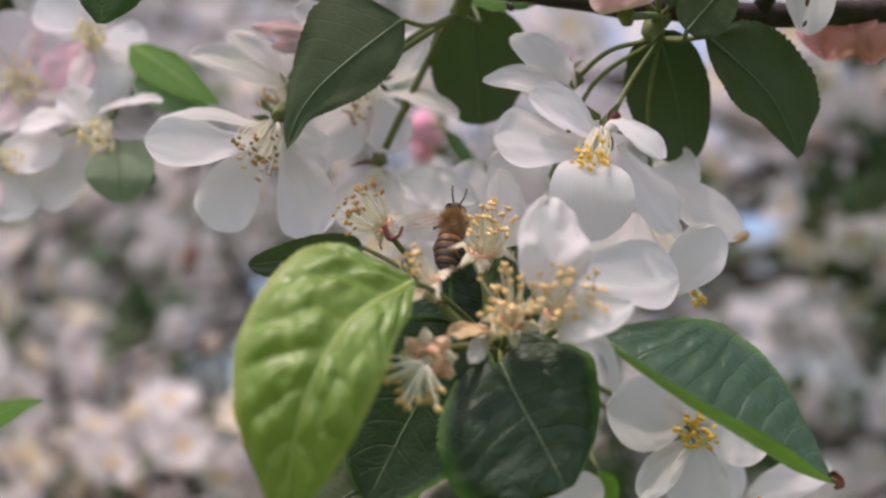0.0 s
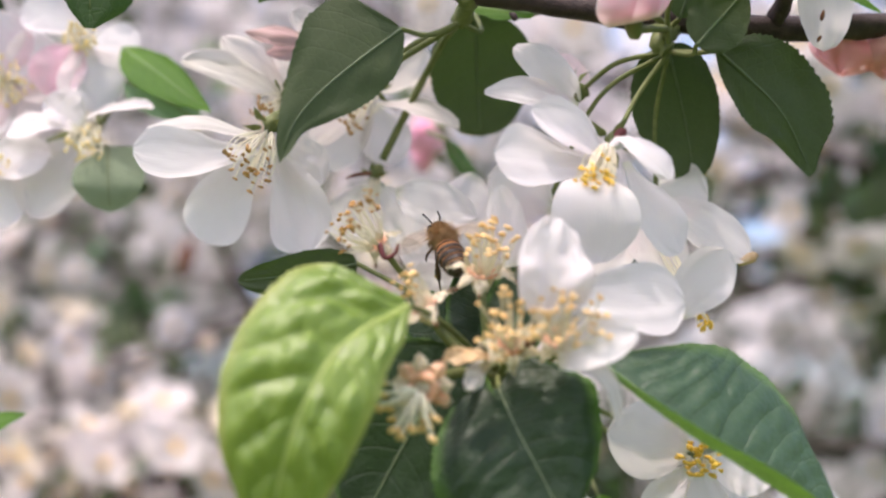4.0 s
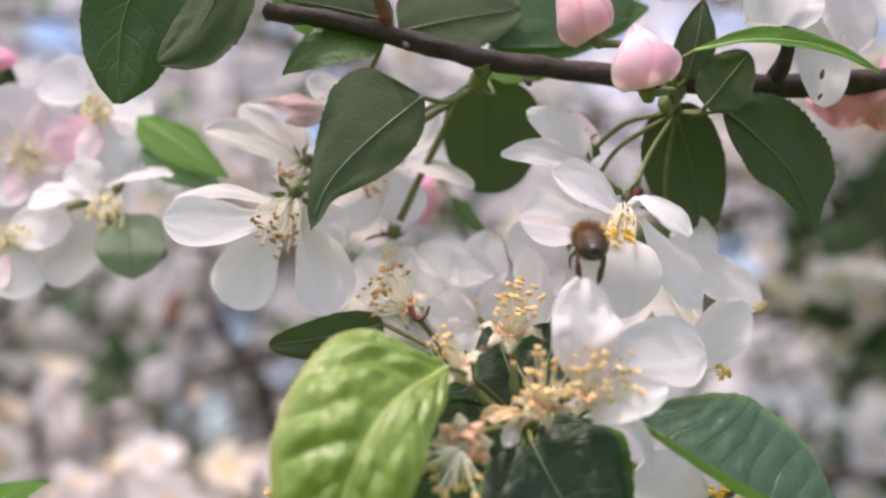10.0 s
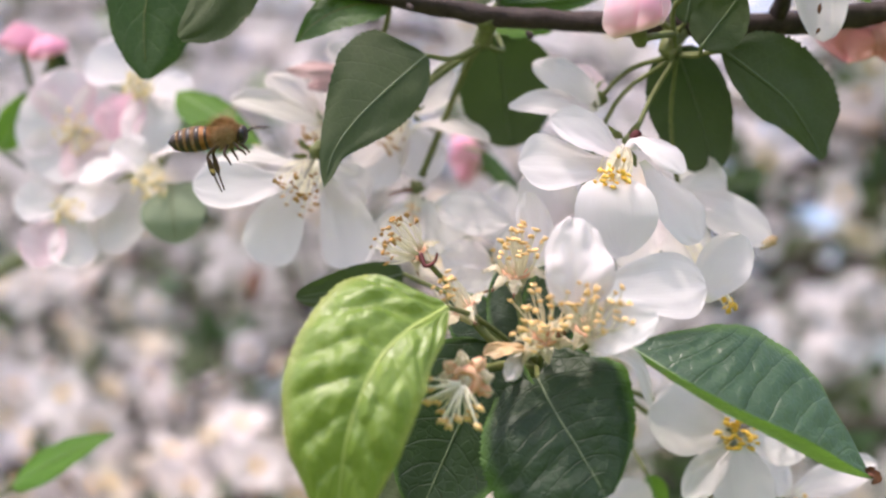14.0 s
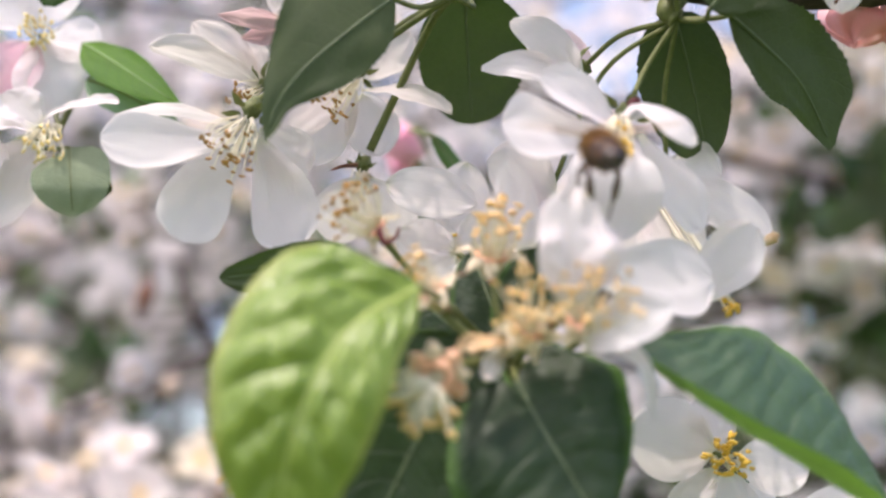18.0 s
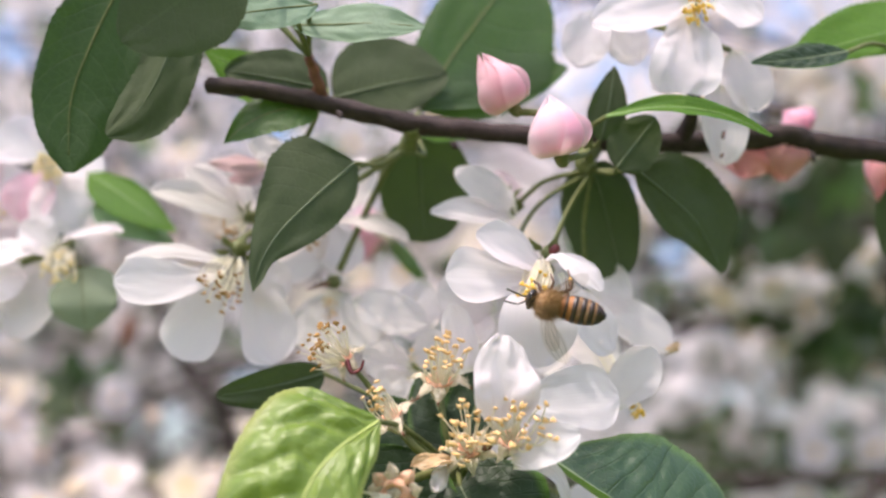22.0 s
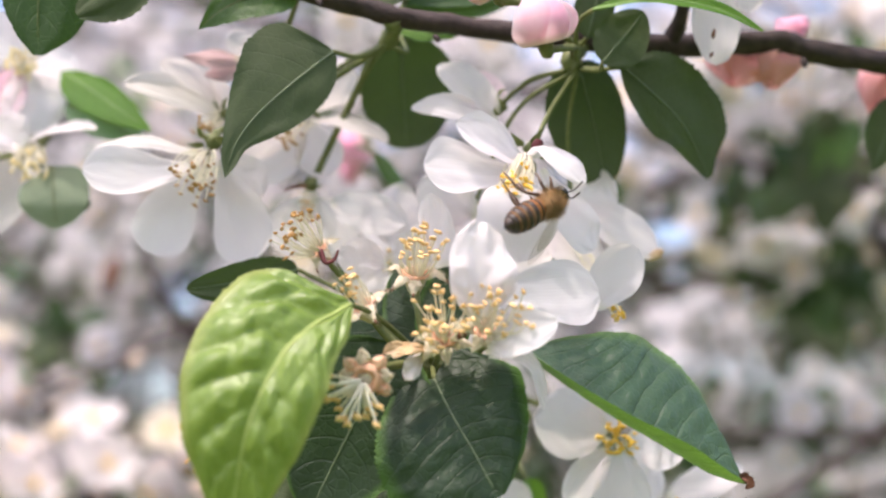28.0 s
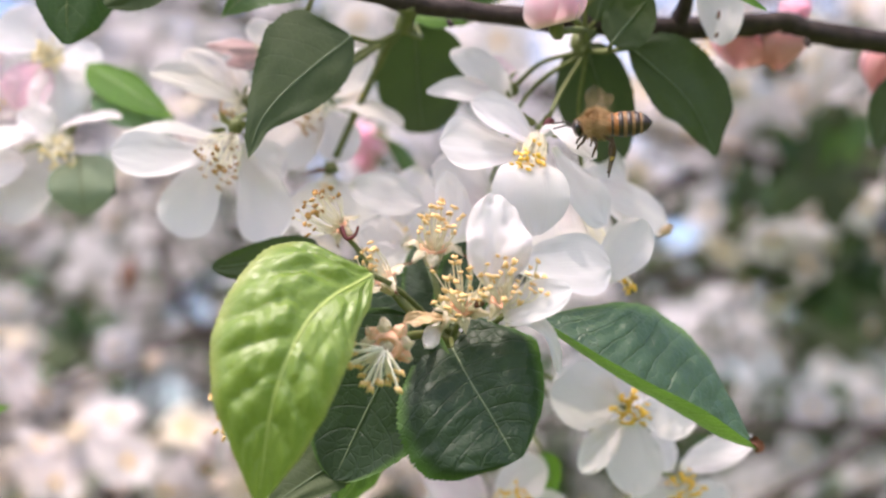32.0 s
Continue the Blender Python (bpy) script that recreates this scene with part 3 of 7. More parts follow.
def open_cup(ob, at, face, r, seed):
    """A spent flower seen into its open cup: a salmon ring, a pale heart and felted lobes bent back behind it."""
    rng = random.Random(seed)
    at, t = np.asarray(at, float), unit(face)
    a = unit(np.cross(t, (0.0, 0.3, 1.0)))
    b = np.cross(a, t)
    verts, faces = [], []
    rows = ((-1.25, 0.30), (-0.9, 0.72), (-0.35, 0.95), (0.12, 1.0), (0.30, 0.86), (0.16, 0.62), (-0.12, 0.36), (-0.2, 0.0))
    sides = 26
    for i, (up, wide) in enumerate(rows):
        for k in range(sides):
            w = 2 * math.pi * k / sides
            q = 1 + 0.42 * noise.noise((math.cos(w) * 1.6 + seed, math.sin(w) * 1.6, i * 0.8))
            verts.append(at + t * r * up * 0.8 + (a * math.cos(w) + b * math.sin(w)) * r * 0.72 * wide * q)
    faces = [(i * sides + k, i * sides + (k + 1) % sides, (i + 1) * sides + (k + 1) % sides, (i + 1) * sides + k) for i in range(len(rows) - 1) for k in range(sides)]
    mesh_part("calyx_cup", to_world(verts), faces, M_CALYX, ob, "salmon pink rim of the cup")
    mesh_part("throat", *ball(at - t * 0.1, (0.5, r * 0.34), t, 12, 8, 0.5, seed), M_WOOL, ob, "pale woolly throat")
    for i in range(7):
        w = radians(-30 + 40 * i + rng.uniform(-8, 8))
        side = a * math.cos(w) + b * math.sin(w)
        foot = at + side * r * 0.66 - t * 0.4
        line = [foot, foot + side * r * 0.30 + t * 0.3, foot + side * r * 0.56 - t * 0.1, foot + side * r * rng.uniform(0.6, 0.75) - t * 0.9]
        wide = [n * r * 0.36 for n in (1.0, 1.1, 1.15, 1.15, 1.1, 1.0, 0.85, 0.6, 0.25)]
        v, f, uv = sheet(line, t, wide, wide, cup=-0.5, ripple=0.6, nu=14, nv=5, seed=seed + i)
        lobe = mesh_part("sepal", v, f, M_SEPAL if i % 2 else M_CALYX, ob, "felted sepal bent back", uv)
        felt(lobe, even_line(line, 8)[1][2:], 0.6, 190, rng)


def stamen_fan(ob, root, face, length, from_angle, to_angle, count, seed):
    """Stout filaments that spread in a fan from the rim of a cup, each with a two-lobed anther."""
    rng = random.Random(seed)
    root, t = np.asarray(root, float), unit(face)
    a = unit(np.cross(t, (0.0, 0.3, 1.0)))
    b = np.cross(a, t)
    for i in range(count):
        w = radians(from_angle + (to_angle - from_angle) * (i * 0.618 % 1.0))
        side = a * -math.cos(w) + b * math.sin(w)
        ln = length * rng.uniform(0.72, 1.12)
        start = root + side * 0.35
        end = start + (side * rng.uniform(0.7, 1.0) + t * rng.uniform(0.05, 0.6)) * ln
        mid = (start + end) / 2 + t * 0.5 + b * rng.uniform(-0.2, 0.5)
        f = mesh_part("stamen", *tube([start, mid, end], 0.26, 0.19, 6, 5), M_FILAMENT, ob)
        two = joined(ball(end + a * 0.26, (0.62, 0.36), side + b * 0.4, 8, 6, 0.5, i), ball(end - a * 0.22 - b * 0.15, (0.55, 0.34), side - b * 0.5, 8, 6, 0.5, i + 40))
        mesh_part("anther", *two, M_ANTHER, f)


def bud(label, foot, tip, w, mat, stalk, group="flower buds"):
    """A closed bud: overlapping petals round an egg shape, sepals at the foot."""
    ob = thing("flower_bud", foot, label, "flower bud", group)
    foot, tip = np.asarray(foot, float), np.asarray(tip, float)
    d = tip - foot
    u = unit(d)
    a = unit(np.cross(u, (0.2, 1.0, 0.1)))
    b = np.cross(u, a)
    length = np.linalg.norm(d)
    rng = random.Random(int(abs(foot[0]) * 10))
    for i in range(5):
        w0 = 2 * math.pi * i / 5 + rng.uniform(-0.2, 0.2)
        tall, open_lip = rng.uniform(0.86, 1.04), rng.uniform(0.0, 0.16)
        verts, uvs = [], []
        nu, nv = 18, 7
        for p in range(nu + 1):
            s = p / nu
            r = w * (0.30 * (1 - s) + math.sin(math.pi * (0.10 + 0.88 * s) ** 0.78) ** 0.9) * (0.92 + 0.035 * i) * (1 + open_lip * s ** 3)
            for q in range(-nv, nv + 1):
                an = w0 + q / nv * (1.0 - 0.25 * s) + 0.45 * s
                edge = abs(q / nv)
                rr = r * (1.03 - 0.12 * (q / nv) + 0.05 * math.sin(3 * an + i)) + w * 0.20 * edge ** 3 * s
                lip = tall * (1.0 - 0.16 * edge ** 2 * s) + 0.03 * math.sin(5 * q / nv + i) * s
                verts.append(foot + u * length * s * lip + rr * (a * math.cos(an) + b * math.sin(an)))
                uvs.append((s, (q / nv + 1) / 2))
        m = 2 * nv + 1
        faces = [(x * m + y, x * m + y + 1, (x + 1) * m + y + 1, (x + 1) * m + y) for x in range(nu) for y in range(m - 1)]
        mesh_part("petal", to_world(verts), faces, M_PETAL_PINK if i == 4 and mat is M_BUD else mat, ob, "", uvs)
    calyx(ob, foot - u * 0.6, tip, w * 0.42, M_STEM, 5, w * 0.8, None, 0.4, 0.7)
    stem(ob, [*stalk, foot - u * 1.2], 0.6, 0.7)
    return ob


M_RIB = {
    "young_leaf_green": grain_material("rib_young", (0.40, 0.48, 0.12), (0.52, 0.60, 0.20), 600, 0.5, 0.3, 0.3, 0.0001, 0.2),
    "dark_leaf_green": grain_material("rib_dark", (0.13, 0.17, 0.09), (0.20, 0.24, 0.14), 600, 0.5, 0.3, 0.3),
    "shaded_leaf_back": grain_material("rib_shaded", (0.085, 0.115, 0.06), (0.13, 0.165, 0.09), 600, 0.5, 0.3, 0.3),
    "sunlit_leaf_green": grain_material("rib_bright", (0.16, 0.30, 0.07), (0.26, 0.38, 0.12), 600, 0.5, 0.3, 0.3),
    "broad_leaf_green": grain_material("rib_broad", (0.22, 0.30, 0.15), (0.32, 0.40, 0.22), 600, 0.5, 0.3, 0.3),
}

# ---- ground ----
gm = bpy.data.meshes.new("ground")
gv = [(x, y, 0.02 * noise.noise((x * 0.3, y * 0.3, 0))) for x in [math.copysign(abs(i / 24) ** 3 * 900, i) for i in range(-24, 25)] for y in [math.copysign(abs(j / 24) ** 3 * 900, j) for j in range(-24, 25)]]
gm.from_pydata(gv, [], [(i * 49 + j, (i + 1) * 49 + j, (i + 1) * 49 + j + 1, i * 49 + j + 1) for i in range(48) for j in range(48)])
gm.materials.append(M_GRASS)
tagged(new("ground", gm), "sunny meadow grass under the apple tree", "ground", kind="structure")

# ---- the twig across the top ----
twig = thing("apple_twig", (18.2, 186.0, 44.3), "dark brown apple twig with short green spurs", "twig")
mesh_part("stem", *tube([(-32.4, 177.0, 52.6), (-23.0, 179.0, 51.6), (-12.5, 181.0, 49.5), (2.6, 184.0, 46.0), (18.2, 186.0, 44.1), (38.9, 188.0, 42.1), (59.0, 190.0, 41.6), (77.3, 192.0, 42.7), (87.2, 193.0, 40.7), (116.6, 198.0, 39.8), (222.1, 230.0, 52.2), (747.6, 420.0, 36.7)], 1.45, 2.6, 12, 8, 0.35, 3), M_BARK, twig)
mesh_part("cut_end", *ball((-32.0, 177.0, 52.5), (0.9, 1.35), (1, 0, -0.1), 10, 6, 0.3, 4), M_BARK, twig)
mesh_part("spur", *tube([(-12.7, 181.0, 49.8), (-12.9, 180.0, 52.5), (-13.9, 179.0, 55.5), (-14.4, 178.0, 57.5)], 1.3, 0.8, 8, 6, 0.5, 5), M_BROWN_TIP, twig)
mesh_part("spur", *tube([(3.7, 184.0, 45.3), (4.0, 186.0, 43.5), (2.5, 188.0, 41.4)], 1.9, 1.4, 8, 5, 0.6, 6), M_STEM, twig)
mesh_part("spur", *tube([(38.3, 188.0, 41.4), (35.9, 184.0, 37.8), (37.1, 183.0, 36.0)], 2.2, 1.5, 8, 5, 0.6, 7), M_STEM, twig)
mesh_part("spur", *tube([(56.3, 189.0, 42.3), (56.6, 182.0, 47.8), (54.4, 178.0, 60.0)], 1.5, 1.0, 8, 5, 0.5, 8), M_BARK, twig)
for k, (p, q) in enumerate((((-10.4, 181.0, 49.0), (-9.3, 179.0, 47.0)), ((10.3, 184.0, 43.1), (11.4, 182.0, 41.3)), ((81.6, 191.0, 41.4), (81.9, 189.0, 38.2)))):
    mesh_part("bud_scale", *ball(q, (1.2, 0.6), np.asarray(q) - np.asarray(p), 8, 6, 0.4, k), M_BARK, twig)
# the shoot that carries the lower cluster, running back into the tree
shoot = thing("apple_shoot", (8.9, 164.0, -14.8), "short apple shoot behind the lower blossom cluster", "twig")
mesh_part("stem", *tube([(9.0, 169.0, -15.3), (9.4, 174.0, -17.0), (10.7, 190.0, -20.3), (15.6, 260.0, -28.2), (33.8, 420.0, -45.2), (84.8, 700.0, -69.3)], 1.6, 5.0, 10, 6, 0.3, 9), M_STEM, shoot)
shoot_l = thing("apple_shoot", (-95.3, 240.0, 7.6), "apple shoot behind the pale blossoms", "twig")
mesh_part("stem", *tube([(-70.4, 226.0, 26.6), (-82.9, 236.0, 24.5), (-102.5, 260.0, 18.0), (-210.0, 420.0, 5.9), (-380.5, 700.0, 3.1)], 0.8, 4.0, 10, 6, 0.3, 12), M_STEM, shoot_l)

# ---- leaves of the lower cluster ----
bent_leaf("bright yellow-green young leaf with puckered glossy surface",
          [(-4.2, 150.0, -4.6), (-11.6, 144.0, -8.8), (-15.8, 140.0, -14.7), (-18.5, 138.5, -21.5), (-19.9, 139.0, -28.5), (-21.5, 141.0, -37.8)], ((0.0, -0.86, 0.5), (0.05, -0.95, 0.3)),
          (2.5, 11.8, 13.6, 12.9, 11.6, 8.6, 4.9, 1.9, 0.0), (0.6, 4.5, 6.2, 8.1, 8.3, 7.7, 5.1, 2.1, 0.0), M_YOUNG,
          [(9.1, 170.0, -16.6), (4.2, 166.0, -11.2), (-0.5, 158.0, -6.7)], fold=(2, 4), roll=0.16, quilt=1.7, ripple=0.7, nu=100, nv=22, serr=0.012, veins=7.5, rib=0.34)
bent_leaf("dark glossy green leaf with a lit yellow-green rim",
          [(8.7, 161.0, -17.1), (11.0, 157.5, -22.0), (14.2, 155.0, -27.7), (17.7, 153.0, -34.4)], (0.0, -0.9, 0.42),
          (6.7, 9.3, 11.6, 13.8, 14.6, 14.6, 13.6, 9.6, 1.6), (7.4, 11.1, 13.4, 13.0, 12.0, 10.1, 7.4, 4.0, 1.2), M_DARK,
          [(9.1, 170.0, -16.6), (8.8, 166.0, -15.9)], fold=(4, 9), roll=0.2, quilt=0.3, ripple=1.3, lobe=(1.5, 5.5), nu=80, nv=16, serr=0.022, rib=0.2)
bent_leaf("broad green leaf folded along its rib with a brown tip",
          [(22.8, 160.0, -12.6), (31.0, 157.6, -18.4), (38.3, 157.6, -23.2), (46.5, 159.6, -27.9), (53.6, 162.0, -32.5), (59.7, 164.0, -35.8)], (0.10, -0.70, 0.66),
          (0.6, 2.0, 2.6, 3.1, 3.4, 4.3, 3.6, 1.9, 0.4), (0.6, 7.8, 12.6, 16.8, 18.6, 17.8, 14.6, 8.0, 0.6), M_RIGHT,
          [(8.9, 168.0, -15.8), (16.3, 166.0, -14.6)], [(58.6, 162.8, -34.2), (59.4, 162.9, -35.2), (60.3, 163.0, -36.6)], fold=(-8, 4), curl=(1.5, -0.1), quilt=0.85, ripple=0.7, nu=90, nv=14, serr=0.016, veins=11)
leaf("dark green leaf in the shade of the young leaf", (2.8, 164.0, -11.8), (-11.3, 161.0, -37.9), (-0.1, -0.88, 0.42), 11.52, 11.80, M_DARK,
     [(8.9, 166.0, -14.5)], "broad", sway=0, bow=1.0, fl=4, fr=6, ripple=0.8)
leaf("dark curled leaf with a pale underside", (-5.3, 166.0, -33.1), (-22.3, 160.0, -42.2), (0.2, -0.75, 0.6), 4.24, 6.82, M_SHADE,
     [(8.3, 170.0, -16.1), (1.3, 170.0, -24.7)], "leaf", bow=1.5, fl=8, fr=8, ripple=0.8)
leaf("pale green leaf seen from below", (-4.0, 178.0, -34.1), (-12.4, 182.0, -47.6), (0.3, -0.8, -0.4), 4.32, 4.62, M_RIGHT,
     [(8.4, 172.0, -17.3), (3.4, 176.0, -26.4)], "leaf", bow=1.0, ripple=0.8)
leaf("small dark green leaf behind the stamens", (-13.8, 184.0, 0.3), (-33.1, 181.0, -2.7), (0.05, -0.93, -0.3), 4.3, 4.0, M_SHADE,
     [(9.3, 172.0, -13.3), (-1.0, 180.0, -6.3)], "broad", bow=1.2, fl=8, fr=8, serr=0.03)
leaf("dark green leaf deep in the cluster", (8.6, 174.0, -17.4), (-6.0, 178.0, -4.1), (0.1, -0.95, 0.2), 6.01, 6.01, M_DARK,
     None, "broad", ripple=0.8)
# two dark leaves added for the near-black shade behind the stamens
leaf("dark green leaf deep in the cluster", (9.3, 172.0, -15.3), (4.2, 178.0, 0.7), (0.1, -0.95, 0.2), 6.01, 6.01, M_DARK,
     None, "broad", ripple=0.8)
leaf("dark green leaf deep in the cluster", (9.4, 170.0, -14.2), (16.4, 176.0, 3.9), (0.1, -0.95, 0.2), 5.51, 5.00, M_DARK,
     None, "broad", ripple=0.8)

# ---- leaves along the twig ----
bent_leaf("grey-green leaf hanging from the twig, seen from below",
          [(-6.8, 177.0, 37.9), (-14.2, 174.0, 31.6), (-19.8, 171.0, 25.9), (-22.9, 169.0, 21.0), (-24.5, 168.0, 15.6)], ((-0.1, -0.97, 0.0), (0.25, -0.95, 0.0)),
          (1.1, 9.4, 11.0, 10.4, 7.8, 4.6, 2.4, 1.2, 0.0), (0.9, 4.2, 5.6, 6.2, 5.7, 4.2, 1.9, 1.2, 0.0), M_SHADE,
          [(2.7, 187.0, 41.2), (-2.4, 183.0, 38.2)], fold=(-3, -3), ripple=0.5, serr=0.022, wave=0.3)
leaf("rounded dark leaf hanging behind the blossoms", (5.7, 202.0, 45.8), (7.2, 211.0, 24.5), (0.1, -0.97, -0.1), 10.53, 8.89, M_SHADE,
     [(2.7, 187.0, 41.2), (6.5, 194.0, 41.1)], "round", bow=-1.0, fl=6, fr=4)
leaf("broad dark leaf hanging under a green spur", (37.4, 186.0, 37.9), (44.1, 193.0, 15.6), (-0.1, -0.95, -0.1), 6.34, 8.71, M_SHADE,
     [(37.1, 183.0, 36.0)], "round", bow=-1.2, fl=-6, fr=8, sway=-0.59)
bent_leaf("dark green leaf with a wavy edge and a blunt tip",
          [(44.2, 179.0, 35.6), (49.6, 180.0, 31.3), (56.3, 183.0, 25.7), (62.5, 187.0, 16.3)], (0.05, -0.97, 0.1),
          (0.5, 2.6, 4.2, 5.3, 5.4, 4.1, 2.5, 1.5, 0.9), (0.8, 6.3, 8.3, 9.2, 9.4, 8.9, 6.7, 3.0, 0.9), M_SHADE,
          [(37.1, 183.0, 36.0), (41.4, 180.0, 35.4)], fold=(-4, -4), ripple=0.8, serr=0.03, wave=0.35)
leaf("small dark round leaf above the twig spur", (39.6, 174.0, 35.4), (47.3, 175.0, 44.4), (0.1, -0.97, 0.1), 4.74, 4.74, M_SHADE,
     [(37.1, 183.0, 36.0), (40.0, 179.0, 34.9)], "broad", bow=0.6)
bent_leaf("dark leaf with a netted vein pattern hanging down",
          [(-45.9, 180.0, 74.8), (-52.7, 180.0, 61.7), (-56.9, 180.0, 50.6), (-57.5, 180.0, 37.9)], (0.15, -0.97, 0.05),
          (1.0, 3.8, 6.5, 7.9, 7.4, 6.9, 5.6, 3.4, 0.8), (1.0, 3.8, 6.6, 10.2, 10.6, 10.2, 8.6, 5.6, 0.8), M_NET,
          [(-14.4, 178.0, 57.5), (-32.9, 177.0, 76.3)], ripple=0.8, serr=0.025)
bent_leaf("dark toothed leaf curving over its neighbour",
          [(-35.4, 176.0, 69.4), (-38.4, 175.0, 58.3), (-43.5, 175.0, 48.5), (-49.5, 175.0, 43.7)], (-0.1, -0.97, 0.1),
          (1.0, 4.1, 5.3, 5.6, 4.6, 4.9, 4.6, 3.0, 0.8), (1.0, 3.6, 5.0, 5.8, 6.3, 6.6, 5.4, 3.2, 0.8), M_SHADE,
          [(-14.4, 178.0, 57.5), (-28.9, 177.0, 73.3)], fold=(-6, -10), ripple=0.9, serr=0.035)
leaf("dark leaf in front of the others, in shade", (-24.0, 150.0, 66.5), (-41.1, 150.0, 54.1), (0.1, -0.97, -0.1), 9.0, 8.0, M_SHADE,
     [(-14.4, 178.0, 57.5), (-17.3, 165.0, 66.0), (-20.6, 155.0, 68.1)], "broad", rib=False, bow=-1.0, fl=4, fr=4)
leaf("green curled leaf under the twig end", (-13.4, 183.0, 48.5), (-30.1, 180.0, 42.4), (0.0, -0.7, 0.7), 5.2, 5.0, M_NEAR,
     [(-12.0, 181.0, 49.4)], "leaf", bow=3.0, fl=-14, fr=14, serr=0.04, quilt=0.5)
leaf("dark leaf behind the spur of the twig", (-11.5, 188.0, 53.1), (-30.5, 186.0, 56.8), (0.0, -0.95, 0.2), 4.65, 6.09, M_SHADE,
     [(-12.0, 182.0, 50.0)], "broad", bow=1.0)
leaf("dark leaf above the twig", (-10.5, 190.0, 51.9), (11.7, 195.0, 57.0), (0.0, -0.95, 0.2), 10.43, 6.58, M_SHADE,
     [(-12.0, 182.0, 50.0)], "broad", bow=1.0)
bent_leaf("large green leaf behind the buds, half in the sun",
          [(6.2, 194.0, 50.2), (13.0, 198.0, 61.1), (21.7, 201.0, 72.6), (30.6, 204.0, 83.2)], (0.15, -0.95, -0.1),
          (0.6, 6.8, 11.8, 16.3, 18.6, 16.9, 12.4, 6.8, 0.6), (0.6, 4.7, 7.0, 8.3, 8.8, 7.9, 6.1, 3.4, 0.5), M_NEAR, [(3.8, 185.0, 45.5)], fold=(8, -4), ripple=0.8)
bent_leaf("green leaf under the pink buds",
          [(6.3, 196.0, 50.5), (17.3, 199.0, 53.0), (37.0, 202.0, 59.1)], (0.0, -0.95, 0.2),
          (0.6, 2.3, 3.6, 4.7, 5.2, 4.5, 3.4, 1.7, 0.3), (0.6, 3.4, 5.4, 7.0, 7.7, 7.0, 5.2, 2.7, 0.3), M_NEAR, [(3.8, 186.0, 45.7)], ripple=0.8)
leaf("slim green leaf below the twig", (16.2, 198.0, 45.2), (3.6, 203.0, 47.5), (0.0, -0.7, 0.6), 2.59, 2.59, M_BRIGHT,
     [(18.4, 187.0, 43.8)], "leaf")
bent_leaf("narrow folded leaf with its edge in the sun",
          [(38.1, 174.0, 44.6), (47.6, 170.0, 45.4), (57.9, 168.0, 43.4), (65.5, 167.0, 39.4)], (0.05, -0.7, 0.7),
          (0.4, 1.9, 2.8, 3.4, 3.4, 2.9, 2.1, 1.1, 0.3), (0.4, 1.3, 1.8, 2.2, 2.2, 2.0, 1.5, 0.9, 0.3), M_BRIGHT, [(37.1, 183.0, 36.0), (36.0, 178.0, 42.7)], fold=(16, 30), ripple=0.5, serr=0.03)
leaf("dark green leaf behind the pink bud", (38.6, 182.0, 41.3), (41.6, 181.0, 55.0), (0.2, -0.95, 0.1), 3.9, 3.9, M_SHADE,
     [(37.6, 185.0, 40.1)], "leaf", bow=1.0)
bent_leaf("dark glossy toothed leaf lit by the sun",
          [(83.9, 176.0, 55.7), (74.6, 173.0, 54.0), (63.9, 171.0, 53.0)], (0.0, -0.8, 0.6),
          (0.4, 2.2, 3.2, 3.9, 3.7, 2.9, 2.0, 1.0, 0.3), (0.4, 2.2, 3.2, 3.9, 3.7, 2.9, 2.0, 1.0, 0.3), M_DARK, [(110.1, 186.0, 51.8), (92.4, 180.0, 57.7)], fold=(8, 10), quilt=0.6, serr=0.05)
bent_leaf("bright green leaf on the twig",
          [(111.6, 186.0, 65.3), (94.5, 184.0, 60.7), (83.4, 182.0, 57.8), (73.2, 180.0, 54.7)], (0.1, -0.8, 0.5),
          (0.7, 4.5, 7.0, 8.6, 8.6, 7.0, 4.7, 2.0, 0.3), (0.7, 2.9, 4.1, 4.7, 4.7, 4.1, 2.9, 1.4, 0.3), M_BRIGHT, [(118.5, 197.0, 40.9)], ripple=0.8)
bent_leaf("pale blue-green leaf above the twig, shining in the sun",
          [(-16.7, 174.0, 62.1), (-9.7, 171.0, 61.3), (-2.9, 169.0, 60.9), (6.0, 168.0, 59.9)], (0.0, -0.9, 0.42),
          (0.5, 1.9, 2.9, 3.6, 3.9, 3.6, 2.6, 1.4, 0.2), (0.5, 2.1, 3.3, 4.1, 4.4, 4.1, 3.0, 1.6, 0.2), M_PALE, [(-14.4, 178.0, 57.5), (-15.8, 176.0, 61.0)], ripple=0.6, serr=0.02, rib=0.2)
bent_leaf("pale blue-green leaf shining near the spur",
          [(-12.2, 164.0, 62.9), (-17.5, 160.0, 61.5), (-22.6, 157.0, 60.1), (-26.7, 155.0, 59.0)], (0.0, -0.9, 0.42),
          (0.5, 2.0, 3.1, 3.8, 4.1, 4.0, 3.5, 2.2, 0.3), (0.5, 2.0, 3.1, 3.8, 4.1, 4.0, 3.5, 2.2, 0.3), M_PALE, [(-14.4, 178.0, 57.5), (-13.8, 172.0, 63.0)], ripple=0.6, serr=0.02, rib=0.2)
leaf("light green leaf behind the twig end", (-19.3, 192.0, 52.3), (-34.6, 190.0, 61.7), (0.1, -0.9, 0.2), 5.0, 5.0, M_BRIGHT,
     [(-12.7, 181.0, 51.1)], "leaf")
